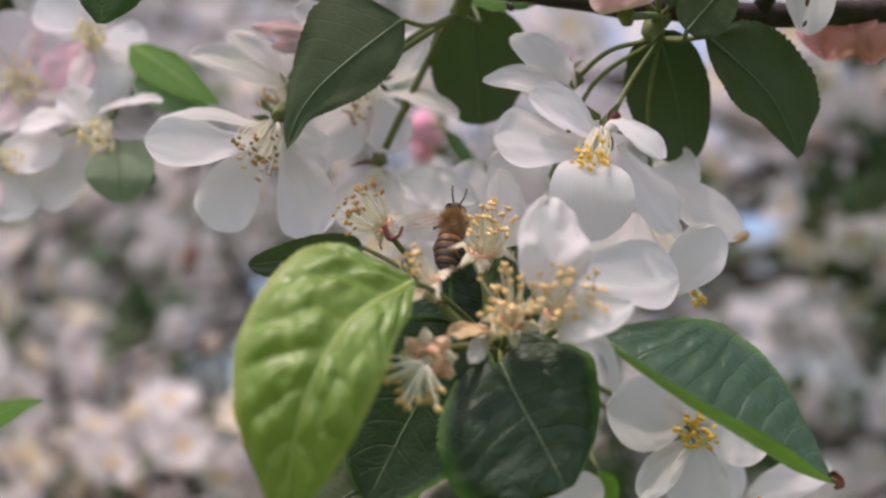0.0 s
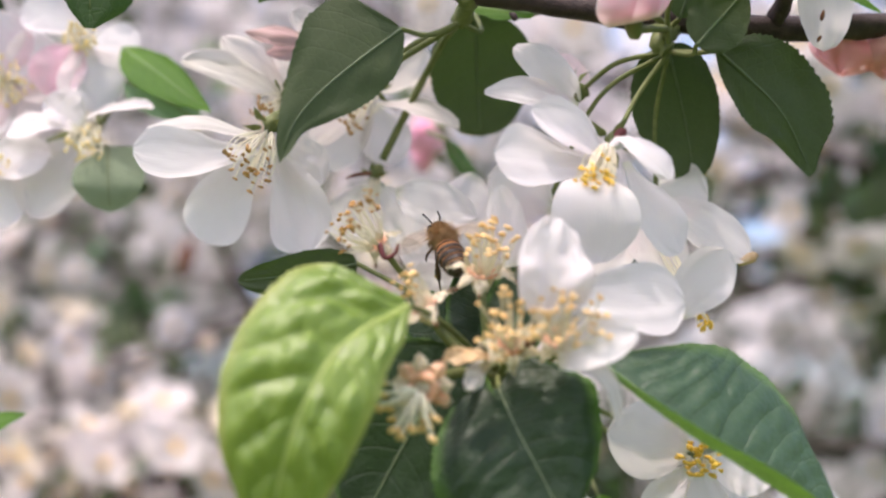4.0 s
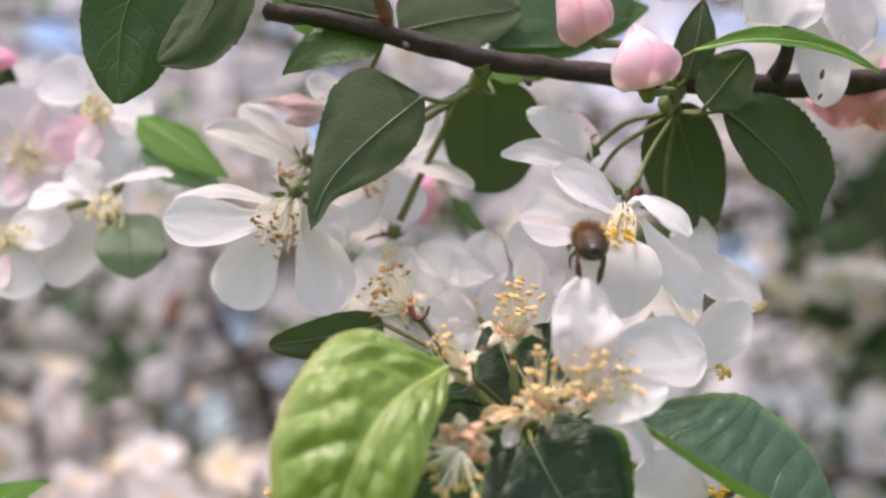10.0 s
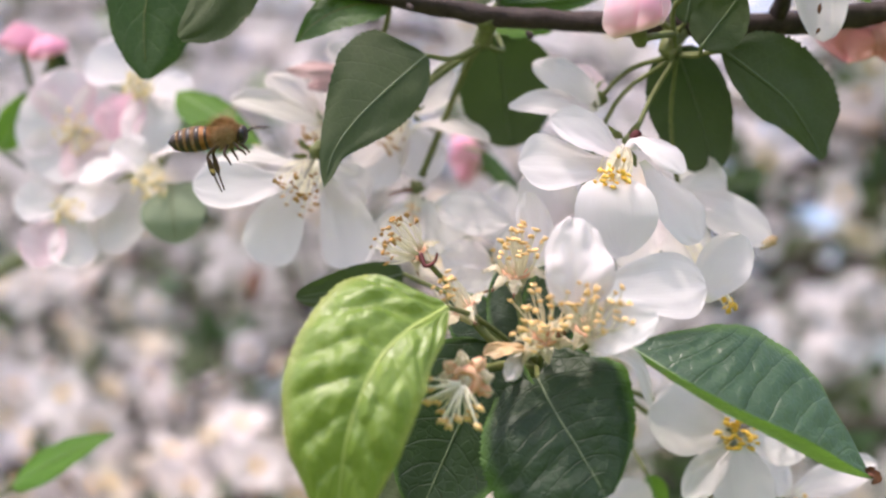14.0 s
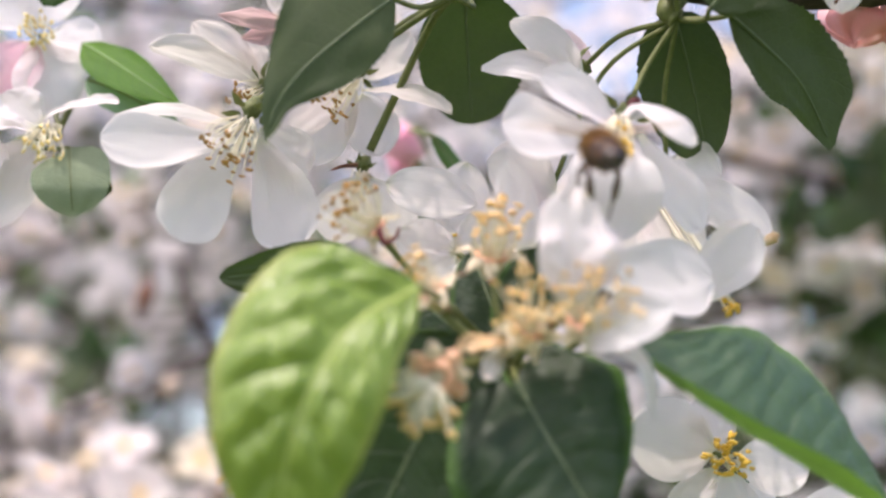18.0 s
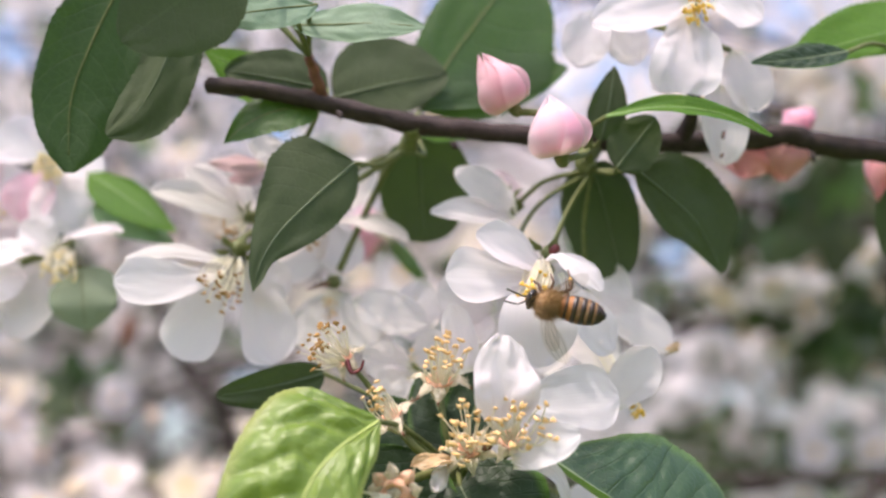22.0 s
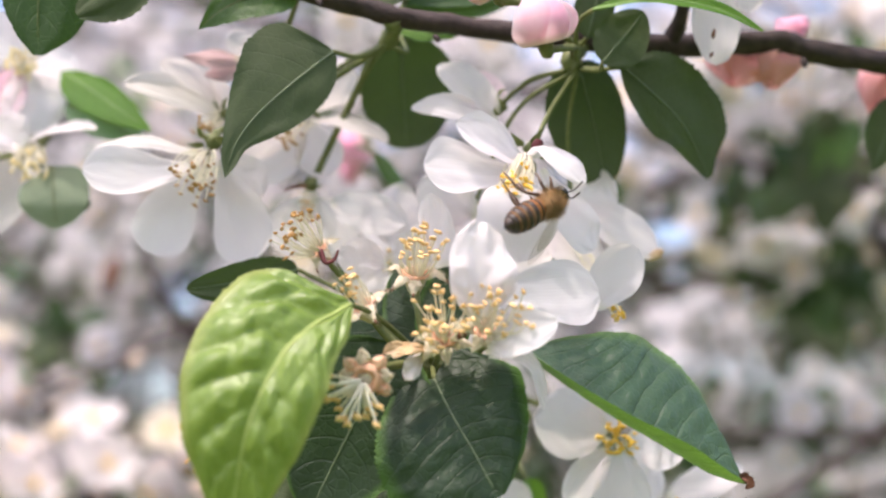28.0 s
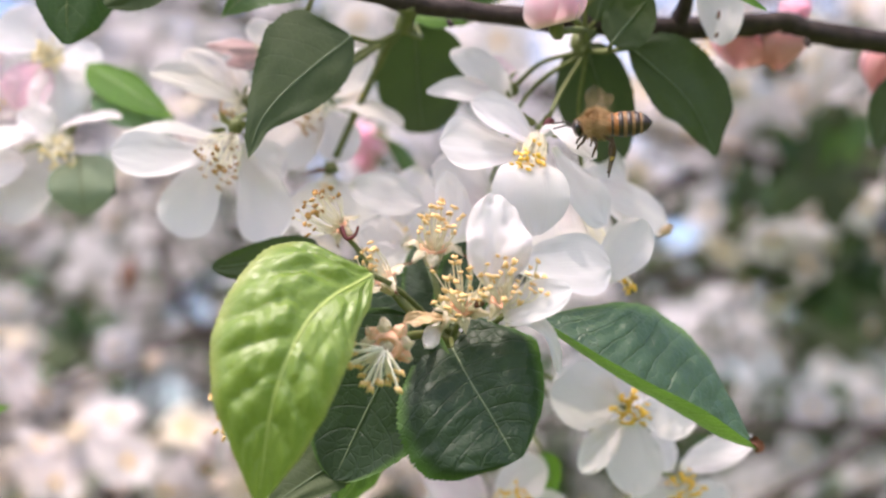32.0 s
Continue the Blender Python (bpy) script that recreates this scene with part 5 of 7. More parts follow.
petal(f, (5.9, 206.0, 17.1), (2.9, 203.0, 4.6), (0.1, -0.95, 0.2), 5.19, M_PETAL_SHADY)
stamens(f, (3.4, 192.0, 0.0), (1.4, 189.0, 2.2), 2.10, 9, M_ANTHER_YELLOW, 0.45, 0.12, 35)
stem(f, [*S_C, (5.9, 184.0, -3.3), (2.7, 188.0, 0.9)])

# ---- pale blossoms on the shoot behind ----
S_P = [(-70.4, 226.0, 26.6)]
f = blossom("blush-white apple blossom with a yellow centre", (-73.7, 224.0, 44.9), "pale blossoms at the edge")
petal(f, (-73.4, 224.0, 43.5), (-68.7, 222.0, 29.5), (0.1, -0.95, 0.2), 6.75, M_PETAL, bow=1.0)
petal(f, (-74.9, 224.0, 43.5), (-79.5, 222.0, 32.3), (0.0, -0.95, 0.2), 5.82, M_PETAL_PINK, bow=1.0)
petal(f, (-72.6, 226.0, 44.9), (-62.2, 224.0, 41.9), (0.2, -0.9, 0.3), 5.40, M_PETAL)
petal(f, (-76.0, 226.0, 46.2), (-84.7, 226.0, 54.0), (0.0, -0.9, 0.4), 6.37, M_PETAL)
petal(f, (-74.9, 228.0, 47.0), (-71.2, 230.0, 57.5), (0.0, -0.95, 0.2), 5.95, M_PETAL)
stamens(f, (-73.7, 224.0, 45.1), (-71.1, 215.0, 43.3), 2.96, 18, M_ANTHER_PALE, 0.5, 0.13, 41)
stem(f, [*S_P, (-73.8, 232.0, 34.9), (-73.9, 226.0, 45.0)])
f = blossom("blush-white apple blossom facing the light", (-90.8, 228.0, 36.3), "pale blossoms at the edge")
for ang, ln, mt in ((20, 108, M_PETAL), (95, 112, M_PETAL_PINK), (165, 100, M_PETAL), (235, 100, M_PETAL), (305, 105, M_PETAL_PINK)):
    c, s = math.cos(radians(ang)), math.sin(radians(ang))
    o = np.asarray((-90.8, 228.0, 36.3))
    petal(f, o, o + np.array((c, -0.12, s)) * 0.128 * ln, (-0.25 * c, -0.95, -0.25 * s), 7.6, mt)
stamens(f, (-90.2, 227.0, 36.2), (-86.7, 218.0, 34.4), 4.36, 20, M_ANTHER_PALE, 0.5, 0.13, 42)
stem(f, [*S_P, (-84.0, 236.0, 30.6), (-91.3, 230.0, 36.3)])
f = blossom("blush-white apple blossom seen from below", (-70.5, 216.0, 23.8), "pale blossoms at the edge")
petal(f, (-71.5, 216.0, 25.5), (-84.0, 212.0, 23.3), (0.0, -0.6, 0.8), 4.24, bow=1.5)
petal(f, (-71.6, 216.0, 23.2), (-79.9, 214.0, 7.8), (-0.1, -0.95, 0.2), 6.48, M_PETAL_SHADY)
petal(f, (-69.9, 216.0, 27.1), (-55.0, 210.0, 29.1), (0.0, -0.45, 0.9), 2.45, bow=1.0)
petal(f, (-71.0, 218.0, 26.7), (-77.6, 216.0, 31.8), (0.0, -0.7, 0.7), 5.10)
stamens(f, (-69.7, 216.0, 25.4), (-67.9, 209.0, 20.6), 3.54, 15, M_ANTHER_PALE, 0.5, 0.13, 43)
stem(f, [*S_P, (-69.9, 218.0, 26.0)])
f = blossom("blush-white apple blossom low at the edge", (-89.3, 216.0, 16.9), "pale blossoms at the edge")
petal(f, (-89.8, 216.0, 19.3), (-75.5, 213.0, 19.5), (0.0, -0.9, 0.4), 5.4)
petal(f, (-89.3, 216.0, 15.8), (-83.3, 213.0, 5.8), (0.0, -0.95, 0.3), 5.9, M_PETAL)
petal(f, (-90.4, 216.0, 15.8), (-95.3, 213.0, 6.1), (0.0, -0.95, 0.3), 5.9, M_PETAL_PINK)
petal(f, (-90.4, 216.0, 18.0), (-98.4, 213.0, 21.4), (0.0, -0.95, 0.3), 4.69)
stamens(f, (-89.3, 216.0, 18.6), (-85.6, 210.0, 17.1), 2.88, 14, M_ANTHER_PALE, 0.5, 0.13, 44)
stem(f, [(-82.9, 236.0, 24.5), (-90.3, 219.0, 18.1)])
bud("deep pink bud at the edge of the pale blossoms", (-98.7, 236.0, 55.2), (-99.9, 234.0, 60.9), 3.6, M_ROSE, [(-107.7, 250.0, 41.2)])
bud("rose pink bud among green leaves", (-107.2, 240.0, 58.8), (-106.6, 236.0, 64.1), 3.6, M_ROSE, [(-107.7, 250.0, 41.2)])
leaf("dark green leaf by the rose bud", (-100.8, 242.0, 41.6), (-96.9, 238.0, 57.0), (0.2, -0.95, 0.1), 5.0, 4.6, M_DARK, [(-107.7, 250.0, 41.2)], "leaf")
leaf("sunlit green leaf under the rose bud", (-114.7, 242.0, 34.7), (-105.7, 238.0, 48.1), (0.2, -0.9, 0.3), 4.0, 4.0, M_BRIGHT, [(-112.7, 250.0, 31.2)], "leaf")

# ---- blossoms above the twig ----
S_U = [(54.4, 178.0, 60.0)]
f = blossom("large white apple blossom above the twig", (56.3, 176.0, 66.0))
bent_petal(f, [(54.8, 176.0, 62.7), (53.7, 173.0, 56.9), (51.9, 171.0, 52.5), (51.0, 171.0, 47.9)], (0.0, -0.97, 0.2), (1.4, 2.9, 4.3, 5.3, 5.7, 6.1, 6.3, 5.7, 3.9), (1.4, 2.9, 4.3, 5.3, 5.9, 6.3, 6.5, 5.9, 3.9), cup=0.1, ripple=1.2, nu=32, nv=10)
petal(f, (55.6, 178.0, 66.0), (36.1, 174.0, 61.3), (-0.1, -0.9, 0.4), 4.83)
petal(f, (59.5, 178.0, 66.0), (68.3, 176.0, 61.9), (0.2, -0.9, 0.3), 4.20)
petal(f, (57.0, 178.0, 67.6), (54.3, 180.0, 82.4), (0.0, -0.95, 0.2), 6.36)
stamens(f, (56.3, 176.0, 65.1), (54.5, 170.0, 62.2), 2.47, 14, M_ANTHER_YELLOW, 0.6, 0.15, 51)
stem(f, [*S_U, (57.0, 178.0, 66.5)])
f = blossom("cream-white blossom hanging behind the twig leaf", (64.6, 182.0, 56.6))
petal(f, (64.6, 182.0, 57.8), (68.3, 181.0, 45.6), (0.1, -0.95, 0.2), 5.38, M_PETAL_SHADY)
petal(f, (62.2, 182.0, 51.1), (61.3, 179.0, 35.7), (0.0, -0.97, 0.1), 4.50, M_PETAL_SHADY, "cream petal with brown specks", shape="round")
petal(f, (61.9, 184.0, 57.1), (48.8, 182.0, 51.2), (-0.1, -0.95, 0.2), 3.89, M_PETAL_SHADY)
mesh_part("brown_speck", *ball((60.9, 178.6, 41.4), (0.9, 0.35), (0.2, 0, 1), 8, 6, 0.3, 6), M_BROWN_TIP, f, "brown speck on the petal")
mesh_part("brown_speck", *ball((60.3, 178.4, 37.6), (0.6, 0.3), (0.7, 0, 1), 8, 6, 0.3, 7), M_BROWN_TIP, f, "brown speck on the petal")
stem(f, [*S_U, (64.4, 183.0, 58.0)])
f = blossom("white blossom behind the pink buds", (38.8, 186.0, 65.4))
petal(f, (39.9, 186.0, 66.6), (35.1, 184.0, 55.7), (0.0, -0.95, 0.3), 4.6)
petal(f, (42.7, 188.0, 66.0), (47.2, 186.0, 56.2), (0.1, -0.95, 0.3), 4.63, M_PETAL_SHADY)
petal(f, (39.6, 186.0, 48.1), (43.0, 186.0, 45.5), (0.0, -0.95, 0.3), 3.09)
stem(f, [*S_U, (41.0, 188.0, 66.9)])
bud("pale pink bud with rosy streaks on the twig", (21.2, 172.0, 46.6), (15.8, 171.0, 55.4), 3.5, M_BUD_PINK, [(37.6, 185.0, 40.1), (27.0, 172.0, 44.5)])
bud("large pale pink bud opening on the twig", (28.6, 168.0, 37.6), (26.2, 166.0, 47.8), 4.2, M_BUD, [(37.6, 185.0, 40.1), (33.6, 174.0, 38.0)])
bud("coral pink flower bud by the twig end", (73.0, 198.0, 41.1), (71.0, 198.0, 34.8), 4.90, M_CORAL, [(77.7, 193.0, 42.9)], "coral buds")
bud("coral pink flower bud by the twig end", (78.9, 196.0, 41.6), (78.5, 196.0, 33.6), 4.39, M_CORAL, [(82.5, 193.0, 41.7)], "coral buds")
bud("bright pink bud just above the twig", (85.4, 200.0, 44.5), (80.6, 200.0, 49.0), 3.06, M_ROSE, [(87.7, 194.0, 40.9)], "coral buds")
bud("coral pink bud hanging at the edge", (106.5, 204.0, 39.7), (102.7, 204.0, 28.7), 4.04, M_CORAL, [(116.6, 198.0, 39.8)], "coral buds")
bud("rose bud far behind the cluster", (-1.3, 300.0, 28.0), (-9.6, 300.0, 33.2), 5.16, M_ROSE, [(9.0, 330.0, 18.8)], "buds behind the cluster")
bud("rose bud far behind the cluster", (-1.6, 290.0, 34.4), (-10.0, 290.0, 28.8), 4.21, M_ROSE, [(9.0, 330.0, 18.8)], "buds behind the cluster")

# ---- blossoms under the broad leaf ----
S_B = [(22.7, 200.0, -23.2)]
f = blossom("white apple blossom with a yellow heart under the broad leaf", (44.8, 190.0, -32.3))
petal(f, (43.2, 190.0, -30.8), (28.5, 187.0, -27.6), (-0.1, -0.95, 0.2), 6.63, M_PETAL_SHADY)
petal(f, (43.1, 190.0, -33.9), (34.1, 186.0, -43.4), (-0.2, -0.9, 0.3), 3.21, M_PETAL)
petal(f, (45.1, 190.0, -34.5), (44.7, 187.0, -48.3), (0.0, -0.95, 0.3), 5.56, M_PETAL)
petal(f, (46.5, 190.0, -32.9), (57.2, 187.0, -34.2), (0.1, -0.95, 0.3), 4.92, M_PETAL)
petal(f, (44.8, 192.0, -31.5), (40.4, 191.0, -23.0), (0.0, -0.95, 0.2), 5.19, M_PETAL_SHADY)
stamens(f, (44.6, 190.0, -32.4), (43.5, 183.0, -31.6), 3.18, 17, M_ANTHER_YELLOW, 0.7, 0.15, 61)
stem(f, [*S_B, (34.1, 200.0, -28.1), (45.0, 192.0, -32.5)])
f = blossom("white apple blossom lower down", (57.3, 198.0, -48.0))
petal(f, (56.2, 198.0, -45.7), (70.6, 194.0, -39.7), (0.1, -0.75, 0.6), 3.78)
petal(f, (55.6, 198.0, -45.7), (49.2, 197.0, -38.5), (0.0, -0.9, 0.4), 4.02)
petal(f, (57.8, 198.0, -50.3), (65.7, 196.0, -53.6), (0.1, -0.9, 0.4), 4.47)
petal(f, (54.9, 198.0, -50.2), (46.1, 196.0, -57.2), (0.1, -0.9, 0.4), 4.92)
stamens(f, (57.2, 198.0, -49.1), (55.4, 191.0, -48.5), 3.29, 14, M_ANTHER_YELLOW, 0.65, 0.14, 62)
stem(f, [*S_B, (46.6, 206.0, -43.3), (57.6, 200.0, -48.6)])
f = blossom("pale blossom low behind the dark leaf", (20.0, 204.0, -53.4))
petal(f, (20.0, 204.0, -53.4), (29.4, 202.0, -43.1), (0.0, -0.9, 0.4), 4.83, M_PETAL_SHADY)
petal(f, (17.7, 204.0, -53.3), (4.1, 202.0, -41.0), (0.0, -0.9, 0.4), 5.51, M_PETAL_PINK)
petal(f, (17.7, 204.0, -55.6), (3.8, 202.0, -52.3), (0.0, -0.9, 0.4), 4.83, M_PETAL_SHADY)
petal(f, (22.3, 204.0, -55.8), (34.9, 202.0, -53.6), (0.0, -0.9, 0.4), 4.83, M_PETAL)
stamens(f, (20.0, 204.0, -54.0), (23.2, 196.0, -49.6), 2.95, 12, M_ANTHER_YELLOW, 0.65, 0.14, 63)
stem(f, [*S_B, (22.6, 212.0, -38.6), (20.3, 206.0, -53.9)])

bent_leaf("round grey-green leaf back under the pale blossom",
          [(-65.5, 216.0, 21.8), (-64.2, 212.0, 18.1), (-63.5, 210.0, 14.1), (-63.4, 211.0, 8.9)], (0.05, -0.97, 0.2),
          (0.9, 3.7, 5.4, 6.5, 6.9, 6.6, 5.4, 3.3, 0.5), (0.9, 4.0, 5.6, 6.8, 7.0, 6.8, 5.5, 3.4, 0.5), M_DOWNY, [(-82.9, 236.0, 24.5)], rib=0.15)

# ---- between the cluster and the tree behind ----
bough = thing("apple_twig", (-134.8, 640.0, 1.5), "thin brown twig behind the blossoms, out of focus", "twig")
mesh_part("stem", *tube([(-134.7, 640.0, 15.3), (-119.8, 630.0, -19.0), (-98.0, 640.0, -54.5), (-85.5, 660.0, -99.6), (-40.7, 800.0, -227.0), (664.9, 1500.0, -698.4)], 2.6, 7.0, 9, 8, 0.4, 41), M_BARK, bough)
hip = thing("withered_fruit", (-141.3, 600.0, -4.3), "dark brown withered fruit hanging from a twig", "fruit")
mesh_part("body", *ball((-142.0, 600.0, -5.6), (9.5, 4.8), (0.25, 0, 1), 14, 12, 0.5, 42), M_BROWN_TIP, hip)
mesh_part("calyx_tip", *ball((-144.7, 600.0, -15.9), (2.4, 2.0), (0.25, 0, 1), 8, 6, 0.6, 43), M_BARK, hip)
stem(hip, [(-134.7, 640.0, 13.2), (-137.0, 610.0, 15.1), (-139.3, 600.0, 4.7)], 1.1, 1.0, M_BARK, "stalk")
bough = thing("apple_twig", (297.6, 700.0, 28.8), "dark bough behind the blossoms, out of focus", "twig")
mesh_part("stem", *tube([(231.0, 690.0, 55.4), (266.7, 700.0, 44.0), (301.6, 700.0, 29.5), (354.5, 710.0, 8.4), (500.5, 800.0, -11.2), (1859.3, 1700.0, -65.5)], 2.6, 12.0, 9, 8, 0.35, 44), M_BARK, bough)
for k, (foot, end, wide, mat) in enumerate((((291.6, 695.0, 32.6), (294.3, 690.0, 77.9), 15.81, M_DARK), ((284.9, 698.0, 35.9), (261.4, 690.0, -1.8), 15.06, M_DARK), ((317.6, 700.0, 22.6), (288.3, 690.0, -36.9), 17.32, M_SHADE), ((262.0, 700.0, 44.8), (231.6, 694.0, 14.0), 12.80, M_RIGHT))):
    leaf("dark green leaf on the bough behind", foot, end, (0.2, -0.9, 0.3), wide, wide, mat, None, "broad", rib=False, bow=3.0)

# ---- the tree behind ----
TREE_X, TREE_Y, TREE_Z = 1350.0, 1900.0, -200.0
tree = thing("apple_tree", (TREE_X, TREE_Y, 0), "flowering apple tree behind, blurred, with grey-brown limbs", "tree")
foot = BASE.inverted() @ Vector((TREE_X * MM, TREE_Y * MM, 0.0)) / MM
mesh_part("trunk", *tube([tuple(foot), (TREE_X, TREE_Y, -700), (TREE_X - 60, TREE_Y - 60, 100), (TREE_X - 100, TREE_Y, 1200)], 95, 45, 14, 8, 0.3, 2), M_BARK, tree)


def small_flower(rng, c, n, r):
    """A far blossom as a handful of cupped petals."""
    n = unit(n)
    a = unit(np.cross(n, (0.3, 0.2, 0.93)))
    b = np.cross(n, a)
    vs, fs, us, m = [], [], [], 0
    w0 = rng.uniform(0, 6)
    for i in range(5):
        w = w0 + 2 * math.pi * i / 5 + rng.uniform(-0.15, 0.15)
        side = a * math.cos(w) + b * math.sin(w)
        v, f, u = blade(c, c + side * r * rng.uniform(0.9, 1.1) + n * r * rng.uniform(0.05, 0.5), n, r * 0.42, r * 0.42, "petal", cup=0.25, ripple=1.0, nu=6, nv=2, seed=rng.random() * 99)
        vs.append(v)
        fs += [tuple(k + m for k in q) for q in f]
        us += u
        m += len(v)
    return np.concatenate(vs), fs, us


def cluster_prototype(seed, greens):
    rng = random.Random(seed)
    ob = thing("blossom_cluster", (0, 0, 0), "out-of-focus cluster of white and blush apple blossoms with leaves", "flower", "blossom clusters of the tree behind")
    twigs = [tube([(0, 0, 0), (2, -6, 6), (0, -12, 12)], 2.2, 1.5, 6, 4, 0.4, seed)]
    top = np.array((0, -12, 12.0))
    stalks = []
    for i in range(rng.randint(4, 6) if greens < 8 else rng.randint(1, 2)):
        w = rng.uniform(0, 2 * math.pi)
        out = unit((math.cos(w), -0.9 + rng.uniform(-0.5, 0.6), math.sin(w)))
        c = top + out * rng.uniform(14, 30)
        v, f, u = small_flower(rng, c, out + np.array((0, -0.4, 0.1)), rng.uniform(14, 19))
        mesh_part("blossom", v, f, rng.choice((M_PETAL, M_PETAL, M_PETAL, M_PETAL, M_PETAL_SHADY, M_PETAL_SHADY, M_PETAL_WARM_LIT)), ob, "", u)
        mesh_part("flower_centre", *ball(c + out * 3, (1.6, 2.6), out, 8, 5, 0.4, seed + i), M_ANTHER_YELLOW, ob)
        stalks.append(tube([top, top + out * 8, c], 0.7, 0.6, 5, 3))
    # the pedicels spring from one point of the spur
    pv, pf = joined(*stalks)
    near = np.linalg.norm(pv - to_world(top)[0], axis=1) < 1.2 * MM
    first = int(np.argmax(near))
    pf = [tuple(dict.fromkeys(first if near[i] else i for i in q)) for q in pf]
    mesh_part("flower_stalk", pv, [q for q in pf if len(q) > 2], M_STEM, ob)
    for i in range(greens):
        w = rng.uniform(0, 2 * math.pi)
        out = unit((math.cos(w), rng.uniform(-0.6, 0.5), math.sin(w)))
        b0 = top + out * 6
        long = rng.uniform(20, 42)
        v, f, u = blade(b0, b0 + out * long, (rng.uniform(-0.4, 0.4), -0.6, rng.uniform(0.2, 0.9)), 0.29 * long, 0.29 * long, "broad", bow=3, ripple=1.5, nu=10, nv=3, seed=rng.random() * 99)
        mesh_part("leaf", v, f, rng.choice((M_SHADE, M_SHADE, M_NET, M_DARK, M_NEAR, M_RIGHT)), ob, "", u)
    for i in range(2):
        w = rng.uniform(0, 2 * math.pi)
        out = unit((math.cos(w), rng.uniform(-0.3, 0.8), math.sin(w)))
        bend = top + out * 22 + np.array((rng.uniform(-5, 5), 0, rng.uniform(-5, 5)))
        end = top + out * rng.uniform(38, 62)
        twigs.append(tube([top, bend, end], 1.5, 0.9, 5, 3, 0.3, seed + i))
        if i == 0:
            mesh_part("bud", *ball(end + out * 3.5, (5.5, 3.6), out, 8, 6, 0.3, seed + i), rng.choice((M_ROSE, M_CORAL, M_BUD)), ob)
    mesh_part("spur", *joined(*twigs), M_BARK, ob)
    return ob


protos = [cluster_prototype(s, g) for s, g in ((1, 2), (2, 3), (3, 6), (4, 2), (5, 10), (6, 13))]
rng = random.Random(8)


# sky gaps and leafy places fitted to the camera's view: sideways and upwards per metre ahead, and half their width
VIEW_GAPS = ((0.286, 0.028, 0.024), (0.323, -0.112, 0.016), (0.358, -0.121, 0.014), (0.381, -0.174, 0.017), (0.489, 0.039, 0.015), (-0.187, -0.121, 0.024), (-0.237, -0.104, 0.015), (-0.173, -0.031, 0.021), (-0.121, -0.079, 0.013), (0.263, 0.100, 0.016), (-0.332, 0.241, 0.024), (-0.095, 0.145, 0.021))
VIEW_LEAFY = ((0.445, -0.080, 0.048), (0.444, 0.071, 0.024), (0.389, 0.019, 0.029), (0.433, -0.158, 0.024), (-0.264, -0.102, 0.016), (-0.141, -0.130, 0.021))


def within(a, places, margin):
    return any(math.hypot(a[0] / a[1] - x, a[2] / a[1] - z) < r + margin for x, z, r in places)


def stand(at, spin, lean):
    m = BASE @ Matrix.LocRotScale(Vector(at) * MM, Euler((lean, spin * 0.4, spin)), None)
    return m @ pose(0, 0, 0, -TILT, 0, 0)


